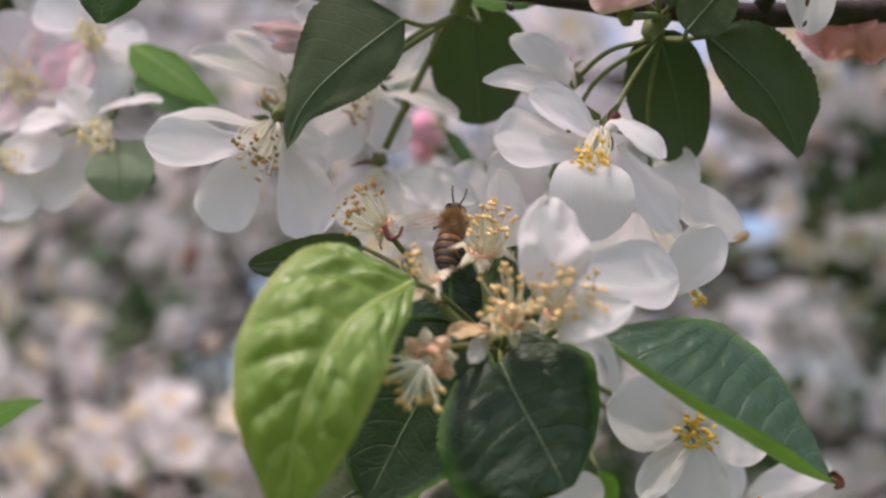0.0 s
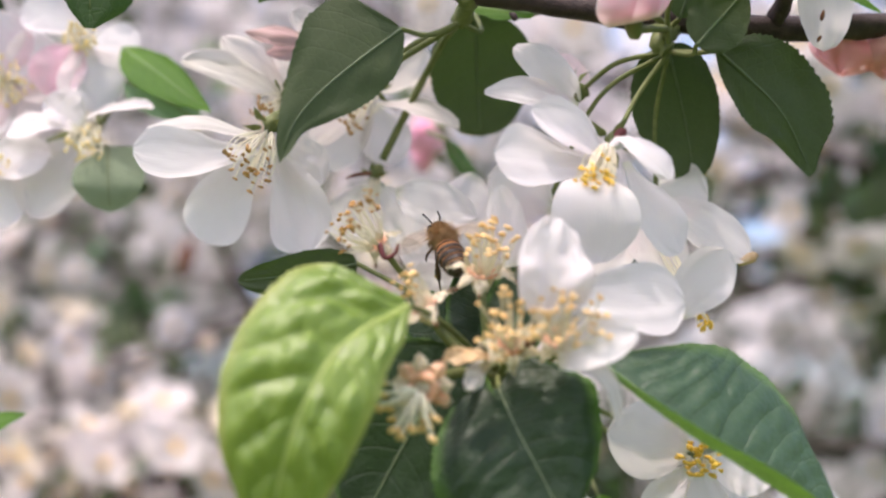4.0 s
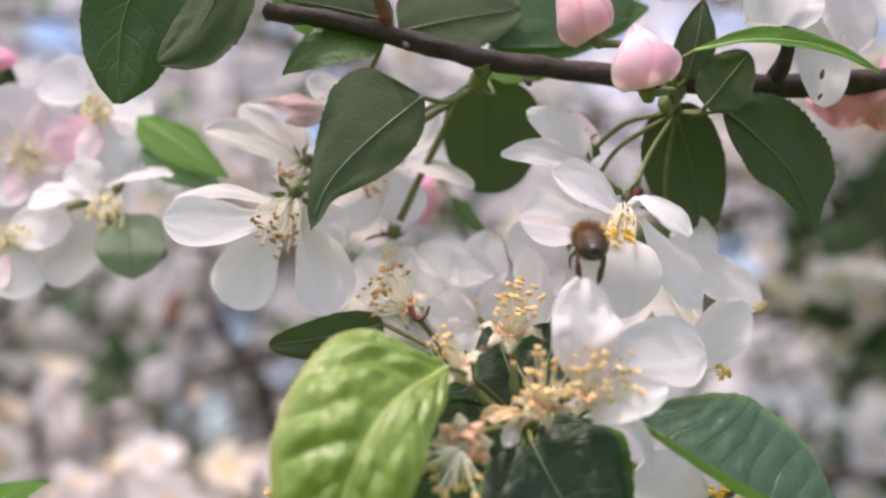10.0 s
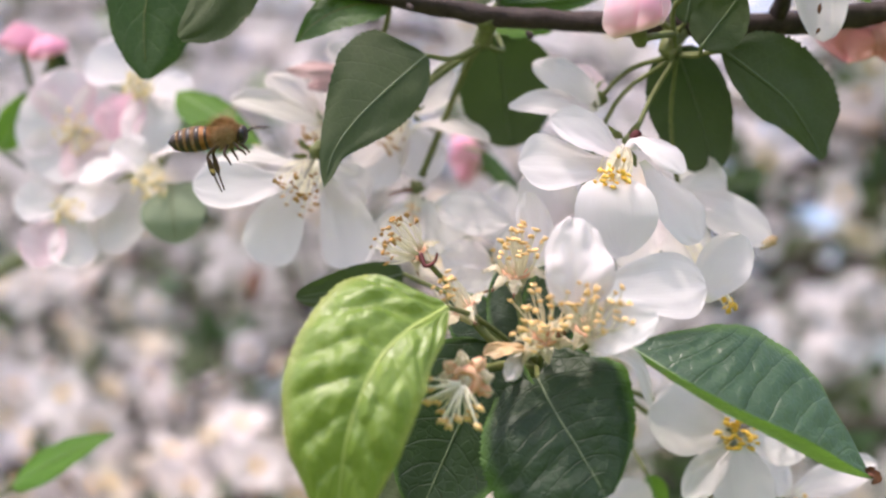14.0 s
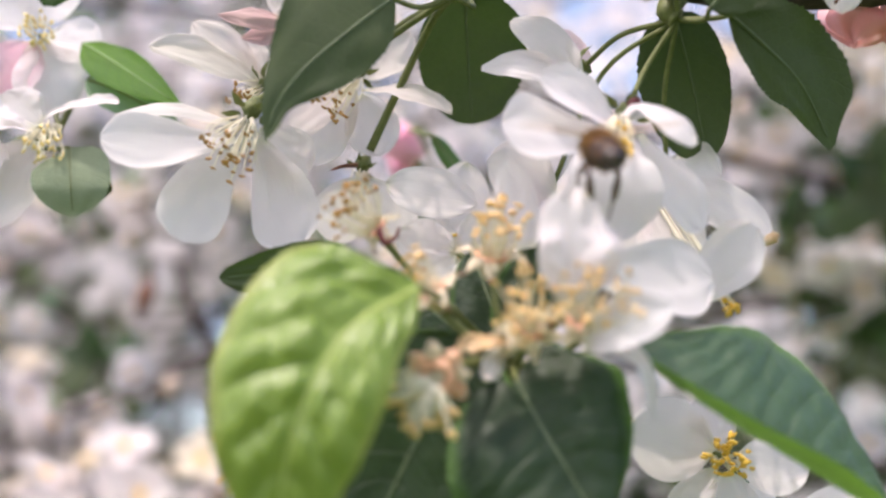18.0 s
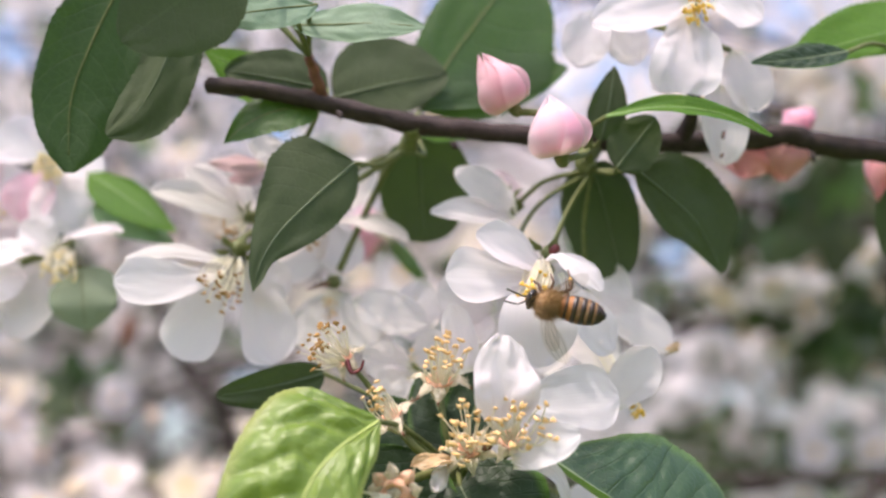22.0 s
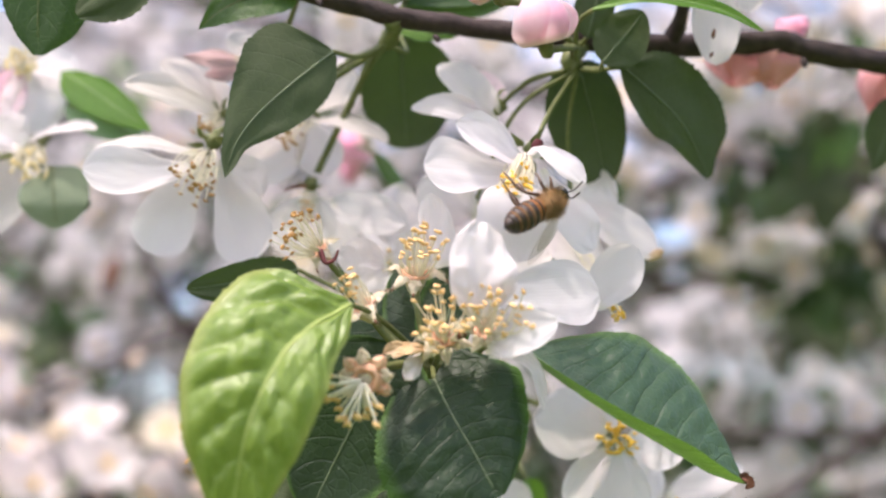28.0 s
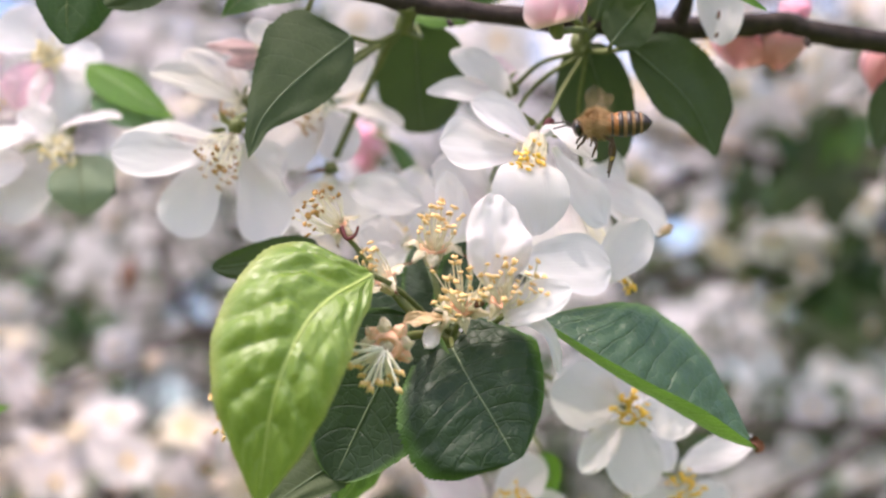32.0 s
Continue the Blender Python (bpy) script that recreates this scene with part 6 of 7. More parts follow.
limb_no = 0
used = [False] * len(protos)
for depth, height, slope, lead in ((572, -156, 0.12, 0.2), (611, 117, -0.1, -0.6), (637, -26, 0.1, -0.2), (650, 208, -0.05, -0.3), (676, -78, 0.2, -0.5), (728, -273, 0.0, 0.3), (780, 78, 0.15, -0.2), (832, 247, -0.1, 0.2), (910, -169, -0.2, 0.7), (988, 26, 0.1, -0.4), (1066, -351, 0.05, 0.1), (1118, 169, -0.15, 0.6), (1209, -52, 0.2, -0.1), (1300, 338, 0.0, 0.2), (1365, -234, -0.05, 0.5), (1495, 78, 0.1, 0.0), (705, -45, 0.08, 0.2), (640, -250, 0.05, 0.3), (775, -140, -0.05, 0.1), (725, 48, 0.05, 0.1), (700, -190, 0.02, 0.1), (600, -118, 0.06, 0.2), (615, -205, 0.03, 0.2), (590, -78, 0.12, 0.2), (660, -150, 0.0, 0.2)):
    limb_no += 1
    half = 0.60 * depth + 110
    pts = []
    for i in range(7):
        x = half * 1.15 - i / 6 * 2.2 * half
        pts.append((x, depth + 60 * math.sin(limb_no * 2.1 + i * 0.9), height + 1.9 * slope * x + 0.045 * depth * math.sin(limb_no * 1.3 + i * 1.4)))
    if limb_no > 3:
        pts = [(TREE_X, TREE_Y, 200 + height * 0.4), (half * 1.15 + 0.45 * (TREE_X - half * 1.15), depth + 0.5 * (TREE_Y - depth), height + 120), *pts]
    else:
        pts = [(half * 2.4, depth + 300, height + 60), *pts]
    mesh_part("limb", *tube(pts, 2.2 + depth * 0.0035, 1.0, 8, 5, 0.3, limb_no), M_BARK, tree)
    line = smooth_line(pts[-7:], 8)
    step = 0.0
    for a, b in zip(line, line[1:]):
        step += np.linalg.norm(b - a)
        # thinner and leafier on the trunk side, fitted to the camera's view
        side = a[0] / half
        low = a[2] < 0.075 * a[1]
        gap = (27 if a[2] < -0.06 * a[1] else 40) if side < 0.1 else (38 if low else 48)
        if a[2] > 0.12 * a[1]:
            gap *= 1.8
        if step > gap * rng.uniform(0.8, 1.3):
            step = 0.0
            if depth > 1100:
                # further back the crowns take over
                break
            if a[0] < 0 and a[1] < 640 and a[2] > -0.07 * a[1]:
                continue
            if low and side > 0.15 and (a[1] < 600 or limb_no > 21):
                continue
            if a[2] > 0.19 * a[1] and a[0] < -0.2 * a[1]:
                # twigs left bare at the view's upper left, so that sky shows
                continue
            if within(a, VIEW_GAPS, 0.022):
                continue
            if within(a, VIEW_LEAFY, 0.016):
                pick = rng.choice((4, 5, 2, 4))
            elif side > 0.15:
                pick = rng.choice((5, 2, 4, 5, 3, 4, 1) if low else (0, 1, 3, 3, 0, 1))
            else:
                pick = rng.choice((0, 1, 1, 2, 3, 3, 0, 3))
            if noise.noise((a[0] * 0.0085, a[1] * 0.004, a[2] * 0.0085)) < -0.20 and not (side < 0.1 and a[2] < -0.06 * a[1]):
                # bare stretches between the blossom clusters
                continue
            at = a + np.array((rng.uniform(-6, 6), rng.uniform(-8, 8), rng.uniform(-5, 5)))
            m = stand(at, rng.uniform(-1.2, 1.2), rng.uniform(-0.9, 0.9))
            if used[pick]:
                copy_thing(protos[pick], m)
            else:
                protos[pick].matrix_basis = m
                used[pick] = True

# the crowns: blossom and leaf scattered through an uneven round volume, less the gaps fitted to the view
def crown(owner, name, label, count, mat, size, seed, shape, centre, radii, gaps, slim=0.35, fine=None):
    r = random.Random(seed)
    vs, fs, us, n = [], [], [], 0
    while n < count * 12:
        d = unit((r.gauss(0, 1), r.gauss(0, 1), r.gauss(0, 1)))
        c = np.array(centre) + d * np.array(radii) * r.random() ** 0.45 * (1 + 0.25 * noise.noise(tuple(d * 2.0 + seed)))
        if noise.noise((c[0] * 0.0042, c[1] * 0.0042, c[2] * 0.0042 + seed)) < gaps:
            continue
        if within(c, VIEW_GAPS, 0.006):
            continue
        if fine and fine[1] * noise.noise((c[0] * 0.0075, c[1] * 0.0075, c[2] * 0.0075 + 3)) < fine[0]:
            continue
        d = unit((r.uniform(-1, 1), r.uniform(-1, 1), r.uniform(-1, 1)))
        v, f, u = blade(c, c + d * size * r.uniform(0.7, 1.3), (r.uniform(-1, 1), -1, r.uniform(-0.5, 1)), size * slim, size * slim, shape, bow=2, nu=3, nv=1, seed=n)
        vs.append(v)
        fs += [tuple(k + n for k in q) for q in f]
        us += u
        n += len(v)
    ob = mesh_part(name, np.concatenate(vs), fs, mat, owner, label, us)
    ob["kind"] = "stuff"
    return ob


crown(tree, "blossom_crown", "far white blossom", 9000, M_PETAL, 58, 5, "petal", (1350, 2500, 150), (1400, 900, 1450), 0.2)
crown(tree, "leaf_crown", "far green leaves", 3800, M_SHADE, 62, 6, "broad", (1350, 2500, -300), (1400, 900, 850), 0.08)
far_tree = thing("apple_tree", (-1200, 3600, 0), "apple tree in full white blossom in the distance", "tree")
foot = BASE.inverted() @ Vector((-1.2, 3.6, 0.0)) / MM
mesh_part("trunk", *tube([tuple(foot), (-1200, 3600, -900), (-1150, 3550, -400), (-1200, 3600, 200)], 110, 45, 14, 8, 0.3, 2), M_BARK, far_tree)
for k in range(6):
    w = k * 1.05
    mesh_part("limb", *tube([(-1180, 3580, -500 + 60 * k), (-1180 + 500 * math.cos(w), 3580 + 380 * math.sin(w), -300 + 60 * k), (-1180 + 1250 * math.cos(w), 3580 + 800 * math.sin(w), -100 + 80 * k)], 42, 12, 8, 6, 0.3, k), M_BARK, far_tree)
FAR = ((-1050, 3450, -100), (2000, 1150, 1550))
crown(far_tree, "blossom_crown", "far white blossom", 17000, M_PETAL, 60, 8, "petal", *FAR, -0.14, 0.40, (-0.10, 1))
crown(far_tree, "leaf_crown", "far green leaves", 6500, M_SHADE, 60, 9, "broad", *FAR, -0.18, 0.32, (0.05, -1))
crown(far_tree, "twig_crown", "far brown twigs", 3000, M_BARK, 190, 10, "strap", *FAR, -0.45, 0.035)
crown(far_tree, "young_leaf_crown", "far bright green leaves", 900, M_BRIGHT, 60, 11, "broad", *FAR, -0.10, 0.32)

# short boughs with dense blossom, above the shaded leaves
for k, (depth, height, tip_x, foot_x) in enumerate(((620, 105, 170, 620), (720, 95, 190, 700), (830, 150, 240, 840), (690, 140, 300, 760))):
    bough = [(TREE_X, TREE_Y, 300), (foot_x * 1.15, depth + 330, height + 90), (foot_x, depth + 40, height), ((foot_x + tip_x) / 2, depth - 10, height + 14), (tip_x, depth, height - 6)]
    mesh_part("limb", *tube(bough, 8, 1.8, 8, 6, 0.3, 30 + k), M_BARK, tree)
    line = smooth_line(bough[-3:], 12)
    step = 0.0
    for a, b in zip(line, line[1:]):
        step += np.linalg.norm(b - a)
        if step > 36:
            step = 0.0
            if within(a, VIEW_GAPS, 0.022):
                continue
            copy_thing(protos[rng.choice((4, 5) if within(a, VIEW_LEAFY, 0.01) else (0, 2, 3, 1, 0))], stand(a + np.array((rng.uniform(-8, 8), rng.uniform(-12, 12), rng.uniform(-16, 16))), rng.uniform(-1.2, 1.2), rng.uniform(-0.9, 0.9)))


# ---- the honeybee ----
M_BEE_AMBER = grain_material("bee_amber", (0.20, 0.070, 0.015), (0.40, 0.165, 0.042), 900, 0.5, 0.4, 0.6, 0.0002)
M_BEE_DARK = grain_material("bee_dark", (0.020, 0.012, 0.008), (0.06, 0.035, 0.022), 900, 0.32, 0.5, 0.4)
M_BEE_FUR = grain_material("bee_fur", (0.26, 0.15, 0.070), (0.54, 0.36, 0.19), 700, 0.9, 0.1, 0.5, 0.0003)
M_BEE_BROWN = grain_material("bee_brown", (0.15, 0.060, 0.018), (0.33, 0.14, 0.045), 900, 0.45, 0.4, 0.5, 0.0002)
M_BEE_PALE = grain_material("bee_pale_hair", (0.24, 0.15, 0.08), (0.42, 0.29, 0.17), 900, 0.9, 0.1, 0.3)
M_BEE_LEG = grain_material("bee_leg", (0.045, 0.020, 0.009), (0.12, 0.06, 0.025), 900, 0.4, 0.5, 0.4)
M_BEE_EYE = grain_material("bee_eye", (0.010, 0.007, 0.006), (0.02, 0.015, 0.012), 3000, 0.2, 0.6, 0.3)
M_POLLEN = grain_material("pollen", (0.55, 0.36, 0.10), (0.75, 0.56, 0.24), 1500, 0.9, 0.1, 0.7, 0.0003)


def wing_material():
    k = Nodes("bee_wing")
    p = k.node("BsdfPrincipled", {"Base Color": (0.30, 0.20, 0.11, 1), "Roughness": 0.4, "Specular IOR Level": 0.3})
    clear = k.node("BsdfTransparent", {0: (0.97, 0.95, 0.92, 1)})
    s, a, v = uv_parts(k)
    lines = k.math("LESS_THAN", k.math("ABSOLUTE", k.math("SUBTRACT", k.math("FRACT", k.math("MULTIPLY", v, 4.0)), 0.5)), 0.06)
    return k.done(k.node("MixShader", {0: k.math("MULTIPLY_ADD", lines, 0.30, 0.10), 1: clear.outputs[0], 2: p.outputs[0]}).outputs[0])


M_WING = wing_material()


def own(mesh):
    """A mesh of world places back into a thing's own space."""
    v = np.asarray(mesh[0], float)
    r = np.array(BASE.to_3x3())
    return ((v - np.array(BASE.translation)) @ r * SIZE, *mesh[1:])


def ring(x0, x1, r0, r1, n=18, squash=0.9):
    vs, fs = [], []
    xs = [(x0, r0 * 0.90), (x0 + (x1 - x0) * 0.15, r0), (x0 + (x1 - x0) * 0.6, (r0 + 2 * r1) / 3 * 1.01), (x1, r1), (x1, r1 * 0.80)]
    for x, r in xs:
        for k in range(n):
            w = 2 * math.pi * k / n
            vs.append((x * MM, r * math.cos(w) * MM, r * squash * math.sin(w) * MM))
    for i in range(len(xs) - 1):
        fs += [(i * n + k, i * n + (k + 1) % n, (i + 1) * n + (k + 1) % n, (i + 1) * n + k) for k in range(n)]
    fs += [tuple(range(n)), tuple((len(xs) - 1) * n + k for k in range(n - 1, -1, -1))]
    return np.array(vs) * SIZE, fs


def fur(c, radii, count, length, seed):
    r = random.Random(seed)
    vs, fs = [], []
    for i in range(count):
        d = unit((r.gauss(0, 1), r.gauss(0, 1), r.gauss(0.2, 1)))
        p = np.asarray(c, float) + d * np.array(radii)
        s = unit(np.cross(d, (r.random(), r.random(), r.random()))) * 0.045
        e = p + (d + np.array((-0.4, 0, 0)) + np.array((r.uniform(-.3, .3), r.uniform(-.3, .3), r.uniform(-.3, .3)))) * length * r.uniform(0.6, 1.2)
        vs += [p - s, p + s, e]
        fs.append((3 * i, 3 * i + 1, 3 * i + 2))
    return np.array(vs) * MM * SIZE, fs


def hair_ring(x0, x1, r0, r1, count, seed):
    """Short pale hairs that lie backwards on a plate of the abdomen."""
    r = random.Random(seed)
    vs, fs = [], []
    for i in range(count):
        q, w = r.random(), r.uniform(0, 2 * math.pi)
        rr = r0 + (r1 - r0) * q * 0.5 + 0.05
        p = np.array((x0 + (x1 - x0) * q, rr * math.cos(w), rr * 0.9 * math.sin(w)))
        out = np.array((0, math.cos(w), math.sin(w)))
        h = np.array((0, -math.sin(w), math.cos(w))) * 0.028
        vs += [p - h, p + h, p + out * 0.14 + np.array((-r.uniform(0.25, 0.5), 0, 0))]
        fs.append((3 * i, 3 * i + 1, 3 * i + 2))
    return np.array(vs) * MM * SIZE, fs


bee = new("honeybee")
SIZE = 1.08
tagged(bee, "honeybee with amber and black banded abdomen and furry brown thorax", "bee")
# plate by plate: amber in front, darker behind, each with a fringe of pale hair and a black rear rim
cuts = [0.3, -1.1, -2.5, -3.8, -5.0, -6.1, -7.0]
rad = [1.25, 1.92, 2.1, 2.02, 1.78, 1.28, 0.35]
PLATES = ((M_BEE_AMBER, 0.66), (M_BEE_AMBER, 0.46), (M_BEE_BROWN, 0.44), (M_BEE_BROWN, 0.38), (M_BEE_BROWN, 0.32), (M_BEE_DARK, 0.0))
for i, (mat, share) in enumerate(PLATES):
    seg = mesh_part("abdomen_segment", *ring(cuts[i], cuts[i + 1], rad[i], rad[i + 1]), mat, bee)
    if share:
        xm = cuts[i] + (cuts[i + 1] - cuts[i]) * share
        rm = rad[i] + (rad[i + 1] - rad[i]) * share
        mesh_part("dark_band", *ring(xm, cuts[i + 1] - 0.04, rm * 1.02 + 0.03, rad[i + 1] + 0.07), M_BEE_DARK, seg, "black band of the abdomen")
    if 1 < i < 5:
        mesh_part("hair_fringe", *hair_ring(cuts[i] - 0.08, cuts[i] + (cuts[i + 1] - cuts[i]) * (share - 0.16), rad[i], rad[i + 1], 420, 20 + i), M_BEE_PALE, seg, "fringe of pale hair")
mesh_part("abdomen_fur", *fur((-0.9, 0, 0.2), (0.9, 1.65, 1.55), 160, 0.5, 4), M_BEE_FUR, bee)
thorax = mesh_part("thorax", *own(ball((1.7, 0, 0.25), (2.0, 1.95), (1, 0, 0), 16, 12, 0.08, 2)), M_BEE_FUR, bee)
mesh_part("fur", *fur((1.7, 0, 0.25), (1.9, 1.85, 1.85), 2600, 1.0, 3), M_BEE_FUR, thorax, "golden brown fur")
head = mesh_part("head", *own(ball((4.15, 0, -0.25), (0.85, 1.45), (1, 0, -0.25), 14, 10, 0.05, 3)), M_BEE_DARK, bee)
mesh_part("fur", *fur((4.1, 0, -0.1), (0.8, 1.3, 1.35), 200, 0.4, 5), M_BEE_FUR, head)
for sgn in (-1, 1):
    mesh_part("eye", *own(ball((4.25, sgn * 1.12, -0.1), (0.95, 0.5), (0.15, 0, 1), 10, 8)), M_BEE_EYE, head, "dark glossy compound eye")
    mesh_part("antenna", *own(tube([(4.9, sgn * 0.4, 0.05), (5.7, sgn * 0.75, 0.55), (6.3, sgn * 0.95, 0.60), (8.0, sgn * 1.15, 0.30)], 0.13, 0.14, 6, 5)), M_BEE_DARK, head)
    for x, pts in ((3.0, [(3.0, 1.0, -1.1), (3.6, 1.5, -2.0), (4.2, 1.3, -2.6), (4.5, 1.2, -3.2)]), (1.9, [(1.9, 1.2, -1.3), (1.6, 2.3, -2.3), (2.0, 2.4, -3.3), (2.3, 2.3, -4.2)]), (0.6, [(0.6, 1.2, -1.2), (-1.1, 1.7, -2.6), (-0.8, 1.3, -5.3), (-0.2, 0.8, -8.2)])):
        line = [(a, b * sgn, c) for a, b, c in pts]
        leg = mesh_part("leg", *own(tube(line, 0.30, 0.12, 7, 6, 0.25, x)), M_BEE_LEG, bee)
        if x < 1:
            mesh_part("pollen_basket", *own(ball((-0.95, 1.5 * sgn, -4.2), (1.5, 0.46), (0.12, -0.15 * sgn, -1), 10, 8, 0.3, 8)), M_BEE_LEG, leg, "flattened hind shin")
            mesh_part("pollen", *own(ball((-0.8, 1.6 * sgn, -4.7), (0.55, 0.36), (0.45, 0, -1), 8, 6, 0.4, 9)), M_POLLEN, leg, "crumbs of pollen")
WINGS = []
for sgn in (-1, 1):
    for nm, hx, ln, wd in (("forewing", 2.2, 9.0, 1.55), ("hindwing", 1.3, 6.3, 1.1)):
        v, fcs, uv = blade((0, 0, 0), (-ln, sgn * 0.2, 0.1), (0, 0, 1), wd, wd, "petal", bow=0.3, nu=14, nv=4, seed=3)
        v = own((v,))[0]
        w = mesh_part(nm, v, fcs, M_WING, bee, "clear brownish veined wing", uv)
        w.location = (hx * MM * SIZE, sgn * 1.1 * MM * SIZE, 1.55 * MM * SIZE)
        w.visible_shadow = False
        WINGS.append((w, sgn, nm))

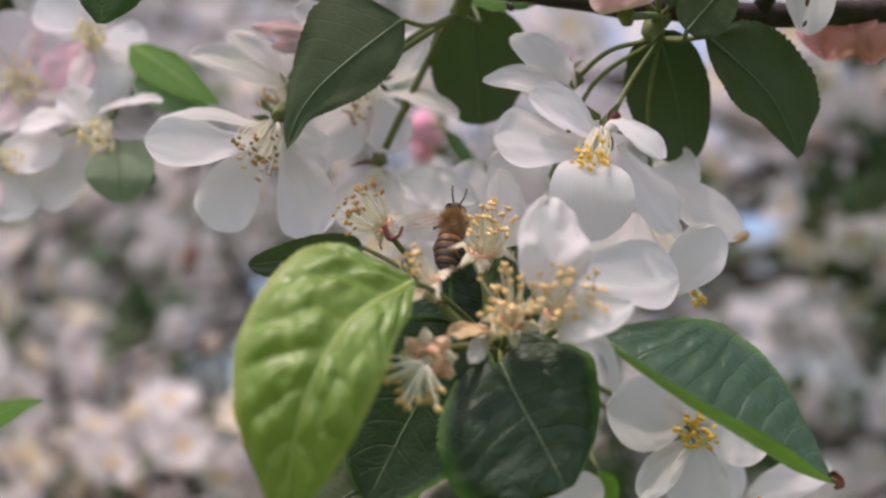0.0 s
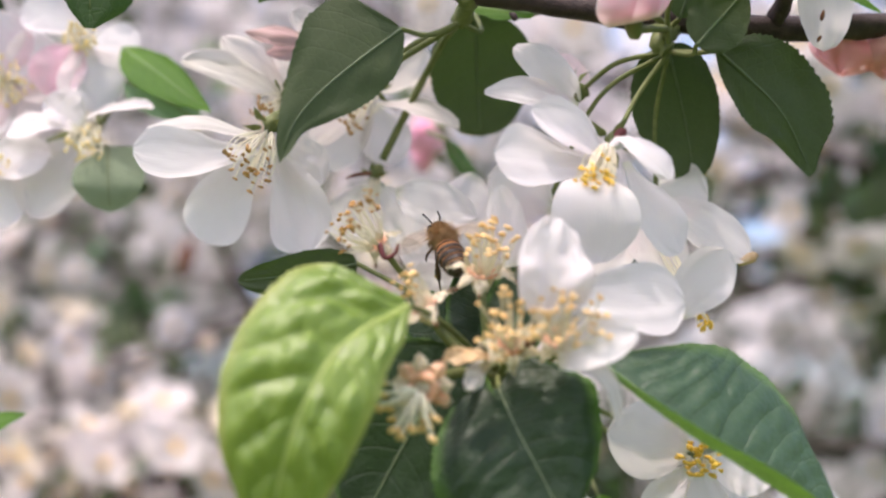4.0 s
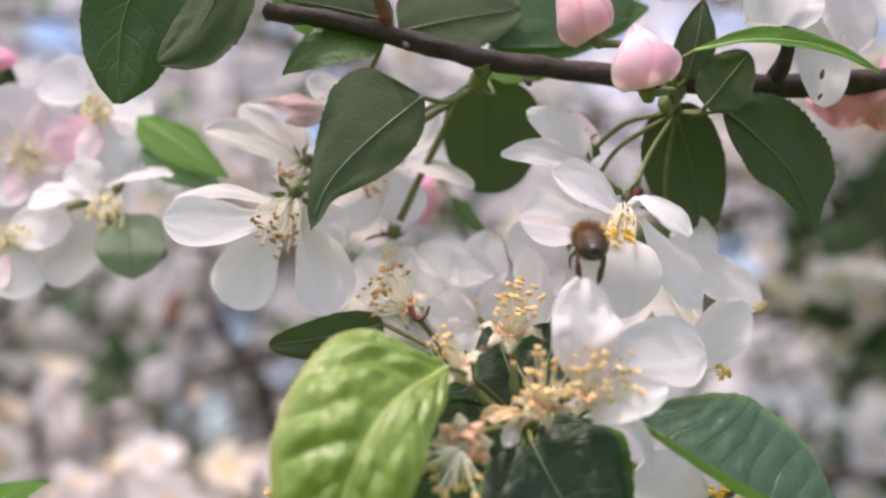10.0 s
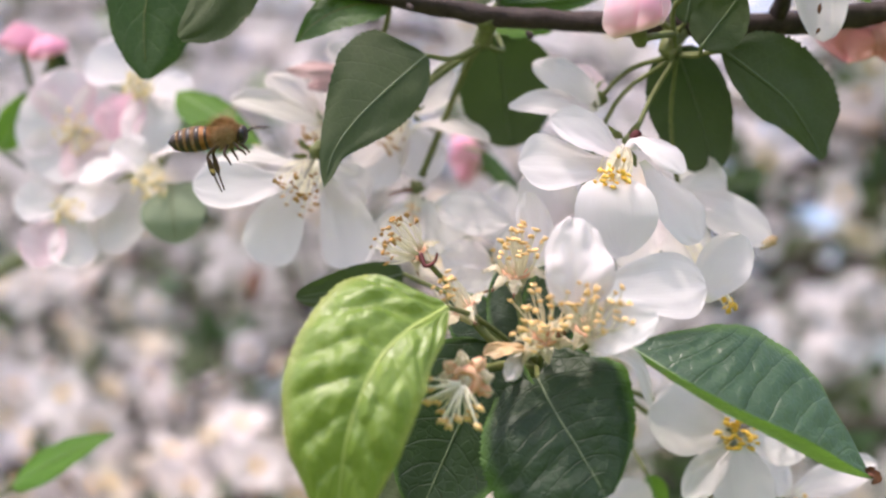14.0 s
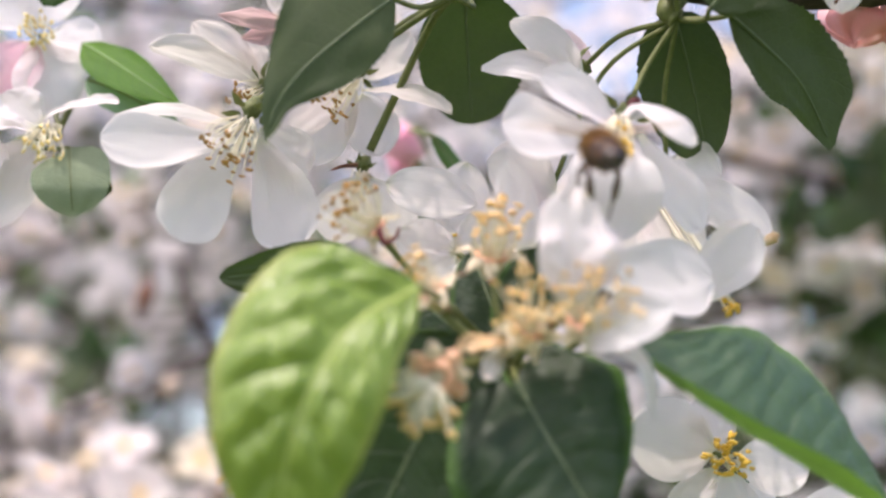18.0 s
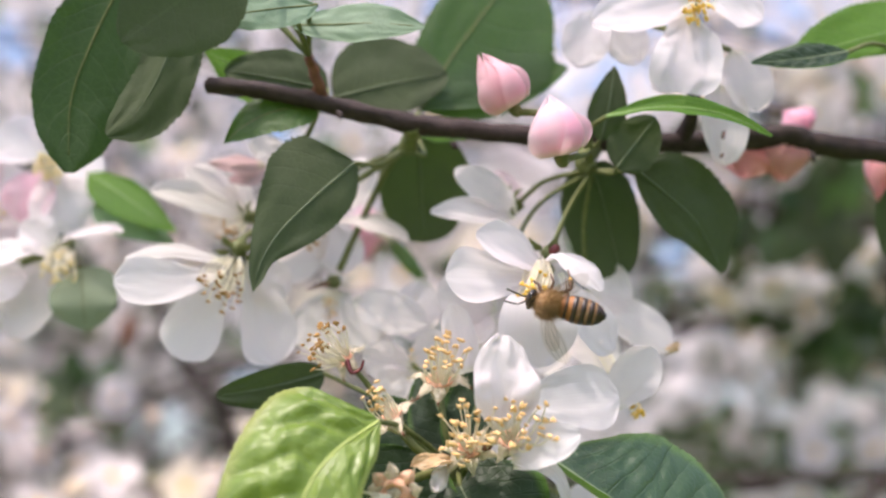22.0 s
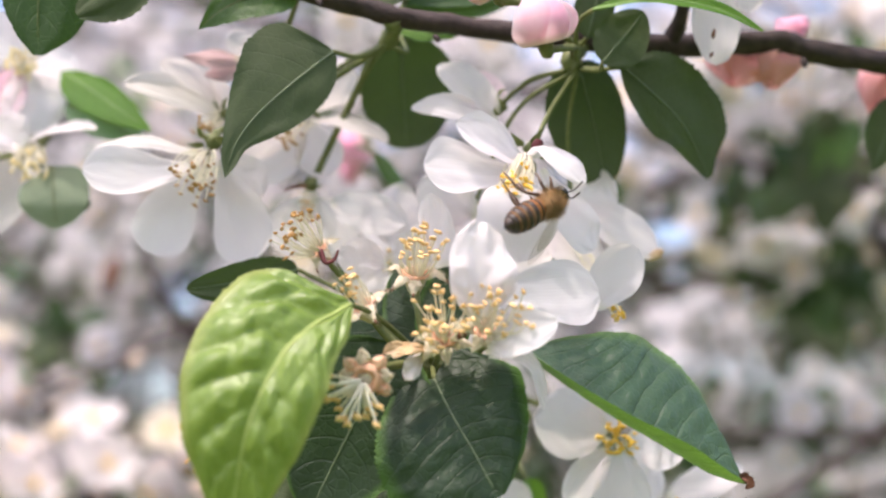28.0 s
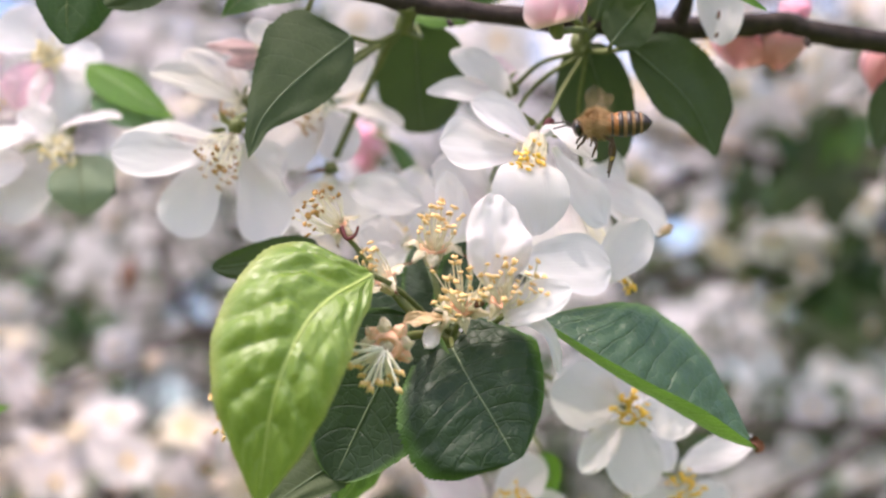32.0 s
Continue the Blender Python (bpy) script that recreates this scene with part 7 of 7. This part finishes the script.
# seconds, place in plan millimetres, way of the head, way of the back
BEE_ROWS = [
    (0, 1.4, 174.0, 2.7, 0.15, 0.5, 0.85, 0.2, -0.8, 0.5),
    (1, 0.9, 174.0, 2.7, 0.1, 0.5, 0.85, 0.2, -0.8, 0.5),
    (1.6, 0.6, 174.0, 3.0, -0.1, 0.6, 0.7, 0.2, -0.8, 0.5),
    (2, 0.3, 174.0, 3.4, -0.3, 0.6, 0.55, 0.2, -0.75, 0.55),
    (3, 0.4, 174.0, 3.6, -0.55, 0.6, 0.35, 0.1, -0.7, 0.6),
    (3.5, 1.1, 174.0, 3.5, -0.5, 0.6, 0.4, 0.1, -0.7, 0.6),
    (4.5, 0.2, 174.0, 3.6, 0.1, 0.65, 0.55, 0.0, -0.7, 0.6),
    (5.5, -1.0, 174.0, 3.8, 0.6, 0.5, 0.6, -0.1, -0.7, 0.6),
    (6, -0.7, 174.0, 3.6, 0.6, 0.5, 0.6, -0.1, -0.7, 0.6),
    (6.5, -0.7, 174.0, 3.8, 0.55, 0.5, 0.65, -0.1, -0.7, 0.6),
    (7, -0.4, 174.0, 2.6, 0.5, 0.5, 0.7, -0.1, -0.7, 0.6),
    (7.5, -0.4, 170.0, 2.4, 0.4, 0.45, 0.8, -0.1, -0.7, 0.5),
    (8, -3.8, 168.0, 6.1, 0.35, 0.2, 0.9, -0.4, -0.6, 0.5),
    (8.3, -9.4, 165.0, 10.7, 0.9, 0, 0.4, -0.2, -0.3, 1),
    (8.6, -2.8, 164.0, 14.7, 1, 0, 0.1, 0, -0.3, 1),
    (9, 0.1, 164.0, 14.7, 1, 0, 0.12, 0, -0.3, 1),
    (9.3, 2.1, 162.0, 18.8, 0.9, -0.4, 0.1, 0, -0.3, 1),
    (9.45, 9.6, 160.0, 17.6, 0.6, 0.5, 0.15, 0, -0.4, 1),
    (9.6, 16.9, 159.0, 14.2, 0.2, 0.95, 0.2, 0, -0.3, 1),
    (10, 17.5, 159.0, 12.9, 0.05, 0.97, 0.2, 0, -0.3, 1),
    (10.3, 22.6, 159.0, 16.0, -0.2, 0.95, 0.2, 0, -0.5, 1),
    (10.6, 21.1, 158.0, 10.8, -0.25, 0.95, 0.15, 0, -0.5, 1),
    (10.8, 16.8, 158.0, 13.3, -0.1, 0.95, 0.25, 0, -0.5, 1),
    (11, 13.3, 158.0, 14.6, 0, 0.95, 0.28, 0, -0.5, 1),
    (11.3, 11.0, 158.0, 20.5, 0, 0.96, 0.22, 0, -0.5, 1),
    (11.6, -2.1, 158.0, 19.6, -0.15, 0.96, 0.15, 0, -0.5, 1),
    (12, -4.1, 160.0, 13.6, 0, 0.96, 0.2, 0, -0.5, 1),
    (12.2, -22.2, 161.0, 11.0, 0.25, 0.9, 0, 0, -0.4, 1),
    (12.4, -32.4, 161.0, 9.0, 0.6, 0.7, 0.05, 0, -0.4, 1),
    (12.5, -33.7, 161.0, 6.8, 0.85, 0.4, 0.1, 0, -0.3, 1),
    (12.6, -36.9, 161.0, 6.3, 0.9, 0.25, 0.15, 0, -0.3, 1),
    (12.7, -42.2, 161.0, 9.0, 0.95, 0.1, 0.12, 0, -0.3, 1),
    (12.8, -45.6, 161.0, 13.7, 1, 0.02, 0.02, 0, -0.3, 1),
    (12.9, -45.4, 161.0, 14.5, 1, 0.02, 0.04, 0, -0.3, 1),
    (13, -44.2, 161.0, 12.3, 1, 0.02, 0.12, 0, -0.3, 1),
    (13.1, -42.4, 161.0, 8.6, 0.95, 0, 0.28, 0, -0.3, 1),
    (13.2, -41.1, 161.0, 7.8, 0.95, 0, 0.3, 0, -0.3, 1),
    (13.3, -38.1, 161.0, 10.9, 0.95, 0, 0.3, 0, -0.3, 1),
    (13.4, -36.8, 161.0, 16.3, 0.95, 0, 0.25, 0, -0.3, 1),
    (13.5, -37.8, 161.0, 19.7, 0.97, 0, 0.2, 0, -0.3, 1),
    (14.5, -40.9, 161.0, 25.0, 1, 0, 0, 0, -0.2, 1),
    (15.5, -39.9, 161.0, 26.9, 0.97, 0, -0.15, 0, -0.2, 1),
    (15.6, -39.2, 161.0, 27.2, 0.97, 0, -0.15, 0, -0.2, 1),
    (15.8, -34.0, 161.0, 26.2, 0.97, 0, -0.15, 0, -0.2, 1),
    (16, -42.0, 161.0, 16.1, 1, 0, -0.04, 0, -0.2, 1),
    (16.3, -34.1, 155.0, 11.2, 0.97, 0, 0.15, 0, -0.3, 1),
    (16.6, -17.7, 158.0, 8.6, 0.95, 0.2, 0.05, 0, -0.3, 1),
    (17, -6.2, 158.0, 18.3, 0.5, 0.8, 0.1, 0, -0.4, 1),
    (17.3, 15.1, 157.0, 16.3, 0.2, 0.95, 0.2, 0, -0.5, 1),
    (17.6, 23.3, 156.0, 16.1, 0.05, 0.96, 0.22, 0, -0.5, 1),
    (18, 19.3, 154.0, 11.9, 0.0, 0.96, 0.22, 0, -0.5, 1),
    (18.5, 26.6, 153.0, 15.7, -0.05, 0.96, 0.22, 0, -0.5, 1),
    (19, 23.5, 153.0, 21.3, -0.15, 0.95, 0.2, 0, -0.5, 1),
    (19.5, 27.2, 152.0, 22.9, -0.7, 0.65, 0, 0, -0.4, 1),
    (20, 27.8, 154.0, 20.7, -0.6, 0.75, -0.12, 0, -0.4, 1),
    (20.3, 28.9, 157.0, 22.2, -0.75, 0.4, -0.4, 0, -0.6, 1),
    (20.5, 30.3, 159.0, 23.3, -0.72, 0.35, -0.5, 0, -0.6, 1),
    (20.7, 27.5, 154.0, 19.7, -0.8, 0.35, -0.1, 0.2, -0.7, 0.8),
    (21, 27.1, 155.0, 16.7, -0.45, 0.25, 0.8, 0.5, -0.8, 0.3),
    (21.3, 28.0, 155.0, 17.4, -0.85, 0.25, 0.3, 0.2, -0.9, 0),
    (21.6, 25.9, 155.0, 11.1, -0.9, 0.15, 0.3, 0, -0.8, -0.5),
    (22, 25.0, 155.0, 11.7, -0.92, 0.15, 0.25, 0, -0.75, -0.6),
    (22.5, 24.8, 155.0, 11.4, -0.85, 0.15, 0.42, 0, -0.75, -0.6),
    (23, 25.2, 155.0, 10.3, -0.95, 0.15, 0.12, 0, -0.7, -0.65),
    (23.25, 25.5, 155.0, 10.5, -0.5, 0.8, 0.3, -0.1, -0.5, -0.85),
    (23.5, 25.7, 156.0, 11.3, 0.15, 0.9, 0.45, 0.3, -0.35, -0.85),
    (24, 24.3, 156.0, 9.6, 0.28, 0.95, 0.38, 0.35, -0.25, -0.85),
    (24.5, 23.9, 156.0, 10.4, 0.55, 0.75, 0.6, 0.4, -0.3, -0.8),
    (26.5, 25.4, 156.0, 9.4, 0.6, 0.35, 0.7, 0.45, -0.35, -0.7),
    (27, 25.0, 156.0, 7.8, 0.6, 0.3, 0.7, 0.5, -0.4, -0.7),
    (27.5, 24.4, 156.0, 8.1, 0.75, 0.25, 0.55, 0.45, -0.5, -0.7),
    (28, 25.4, 156.0, 9.6, 0.78, 0.42, 0.4, 0.35, -0.6, -0.7),
    (28.5, 26.4, 156.0, 7.6, 0.78, 0.42, 0.4, 0.35, -0.6, -0.7),
    (29, 24.7, 156.0, 9.4, 0.8, 0.45, 0.33, 0.3, -0.65, -0.65),
    (29.5, 25.8, 156.0, 7.7, 0.8, 0.45, 0.33, 0.3, -0.65, -0.65),
    (30, 25.4, 156.0, 6.6, 0.85, 0.45, 0.2, 0.3, -0.7, -0.6),
    (30.4, 22.6, 155.0, 7.4, 1, 0.05, 0.05, 0.1, -0.85, -0.4),
    (30.7, 22.9, 155.0, 6.8, 0.95, 0, 0.25, 0.2, -0.85, -0.4),
    (31, 25.2, 154.0, 7.4, 0.75, 0, 0.65, 0.5, -0.75, -0.4),
    (31.2, 27.4, 153.0, 5.6, 0.5, 0, 0.85, 0.55, -0.8, -0.2),
    (31.25, 33.0, 159.0, 2.8, 0, -0.1, 0.95, 0.5, -0.85, 0),
    (31.3, 38.3, 158.0, -0.2, -0.6, -0.15, 0.6, 0.2, -0.7, 0.6),
    (31.4, 46.9, 157.0, -1.6, -0.9, -0.1, 0.3, 0.1, -0.6, 0.8),
    (31.5, 54.6, 157.0, -0.0, -0.97, 0, 0.08, 0, -0.4, 1),
    (31.6, 44.1, 158.0, 7.8, -0.95, 0, 0.12, 0, -0.4, 1),
    (31.8, 37.3, 159.0, 19.0, -0.75, 0.3, 0.35, 0.1, -0.5, 0.9),
    (32, 34.8, 159.0, 18.9, -0.93, 0.15, -0.02, 0, -0.5, 1),
]


def bee_pose(x, y, z, hx, hy, hz, ux, uy, uz):
    h = unit((hx, hy, hz))
    u = np.array((ux, uy, uz), float)
    u = unit(u - u.dot(h) * h)
    s = np.cross(u, h)
    m = Matrix(((h[0], s[0], u[0], 0), (h[1], s[1], u[1], 0), (h[2], s[2], u[2], 0), (0, 0, 0, 1)))
    return BASE @ Matrix.Translation((x * MM, y * MM, z * MM)) @ m


def motions():
    walk(bee, [(r[0], bee_pose(*r[1:])) for r in BEE_ROWS])
    for w, sgn, nm in WINGS:
        x, y, z = w.location
        back = 6 if nm == "forewing" else 14
        rest = pose(x, y, z, sgn * 10, 4, -sgn * (46 + 1.5 * back))
        out = pose(x, y, z, sgn * 18, 10, -sgn * (78 if nm == "forewing" else 62))
        walk(w, [(0, rest), (8.0, rest), (8.2, out), (20.9, out), (21.2, rest), (31.2, rest), (31.3, out), (32.0, out)])


motions()
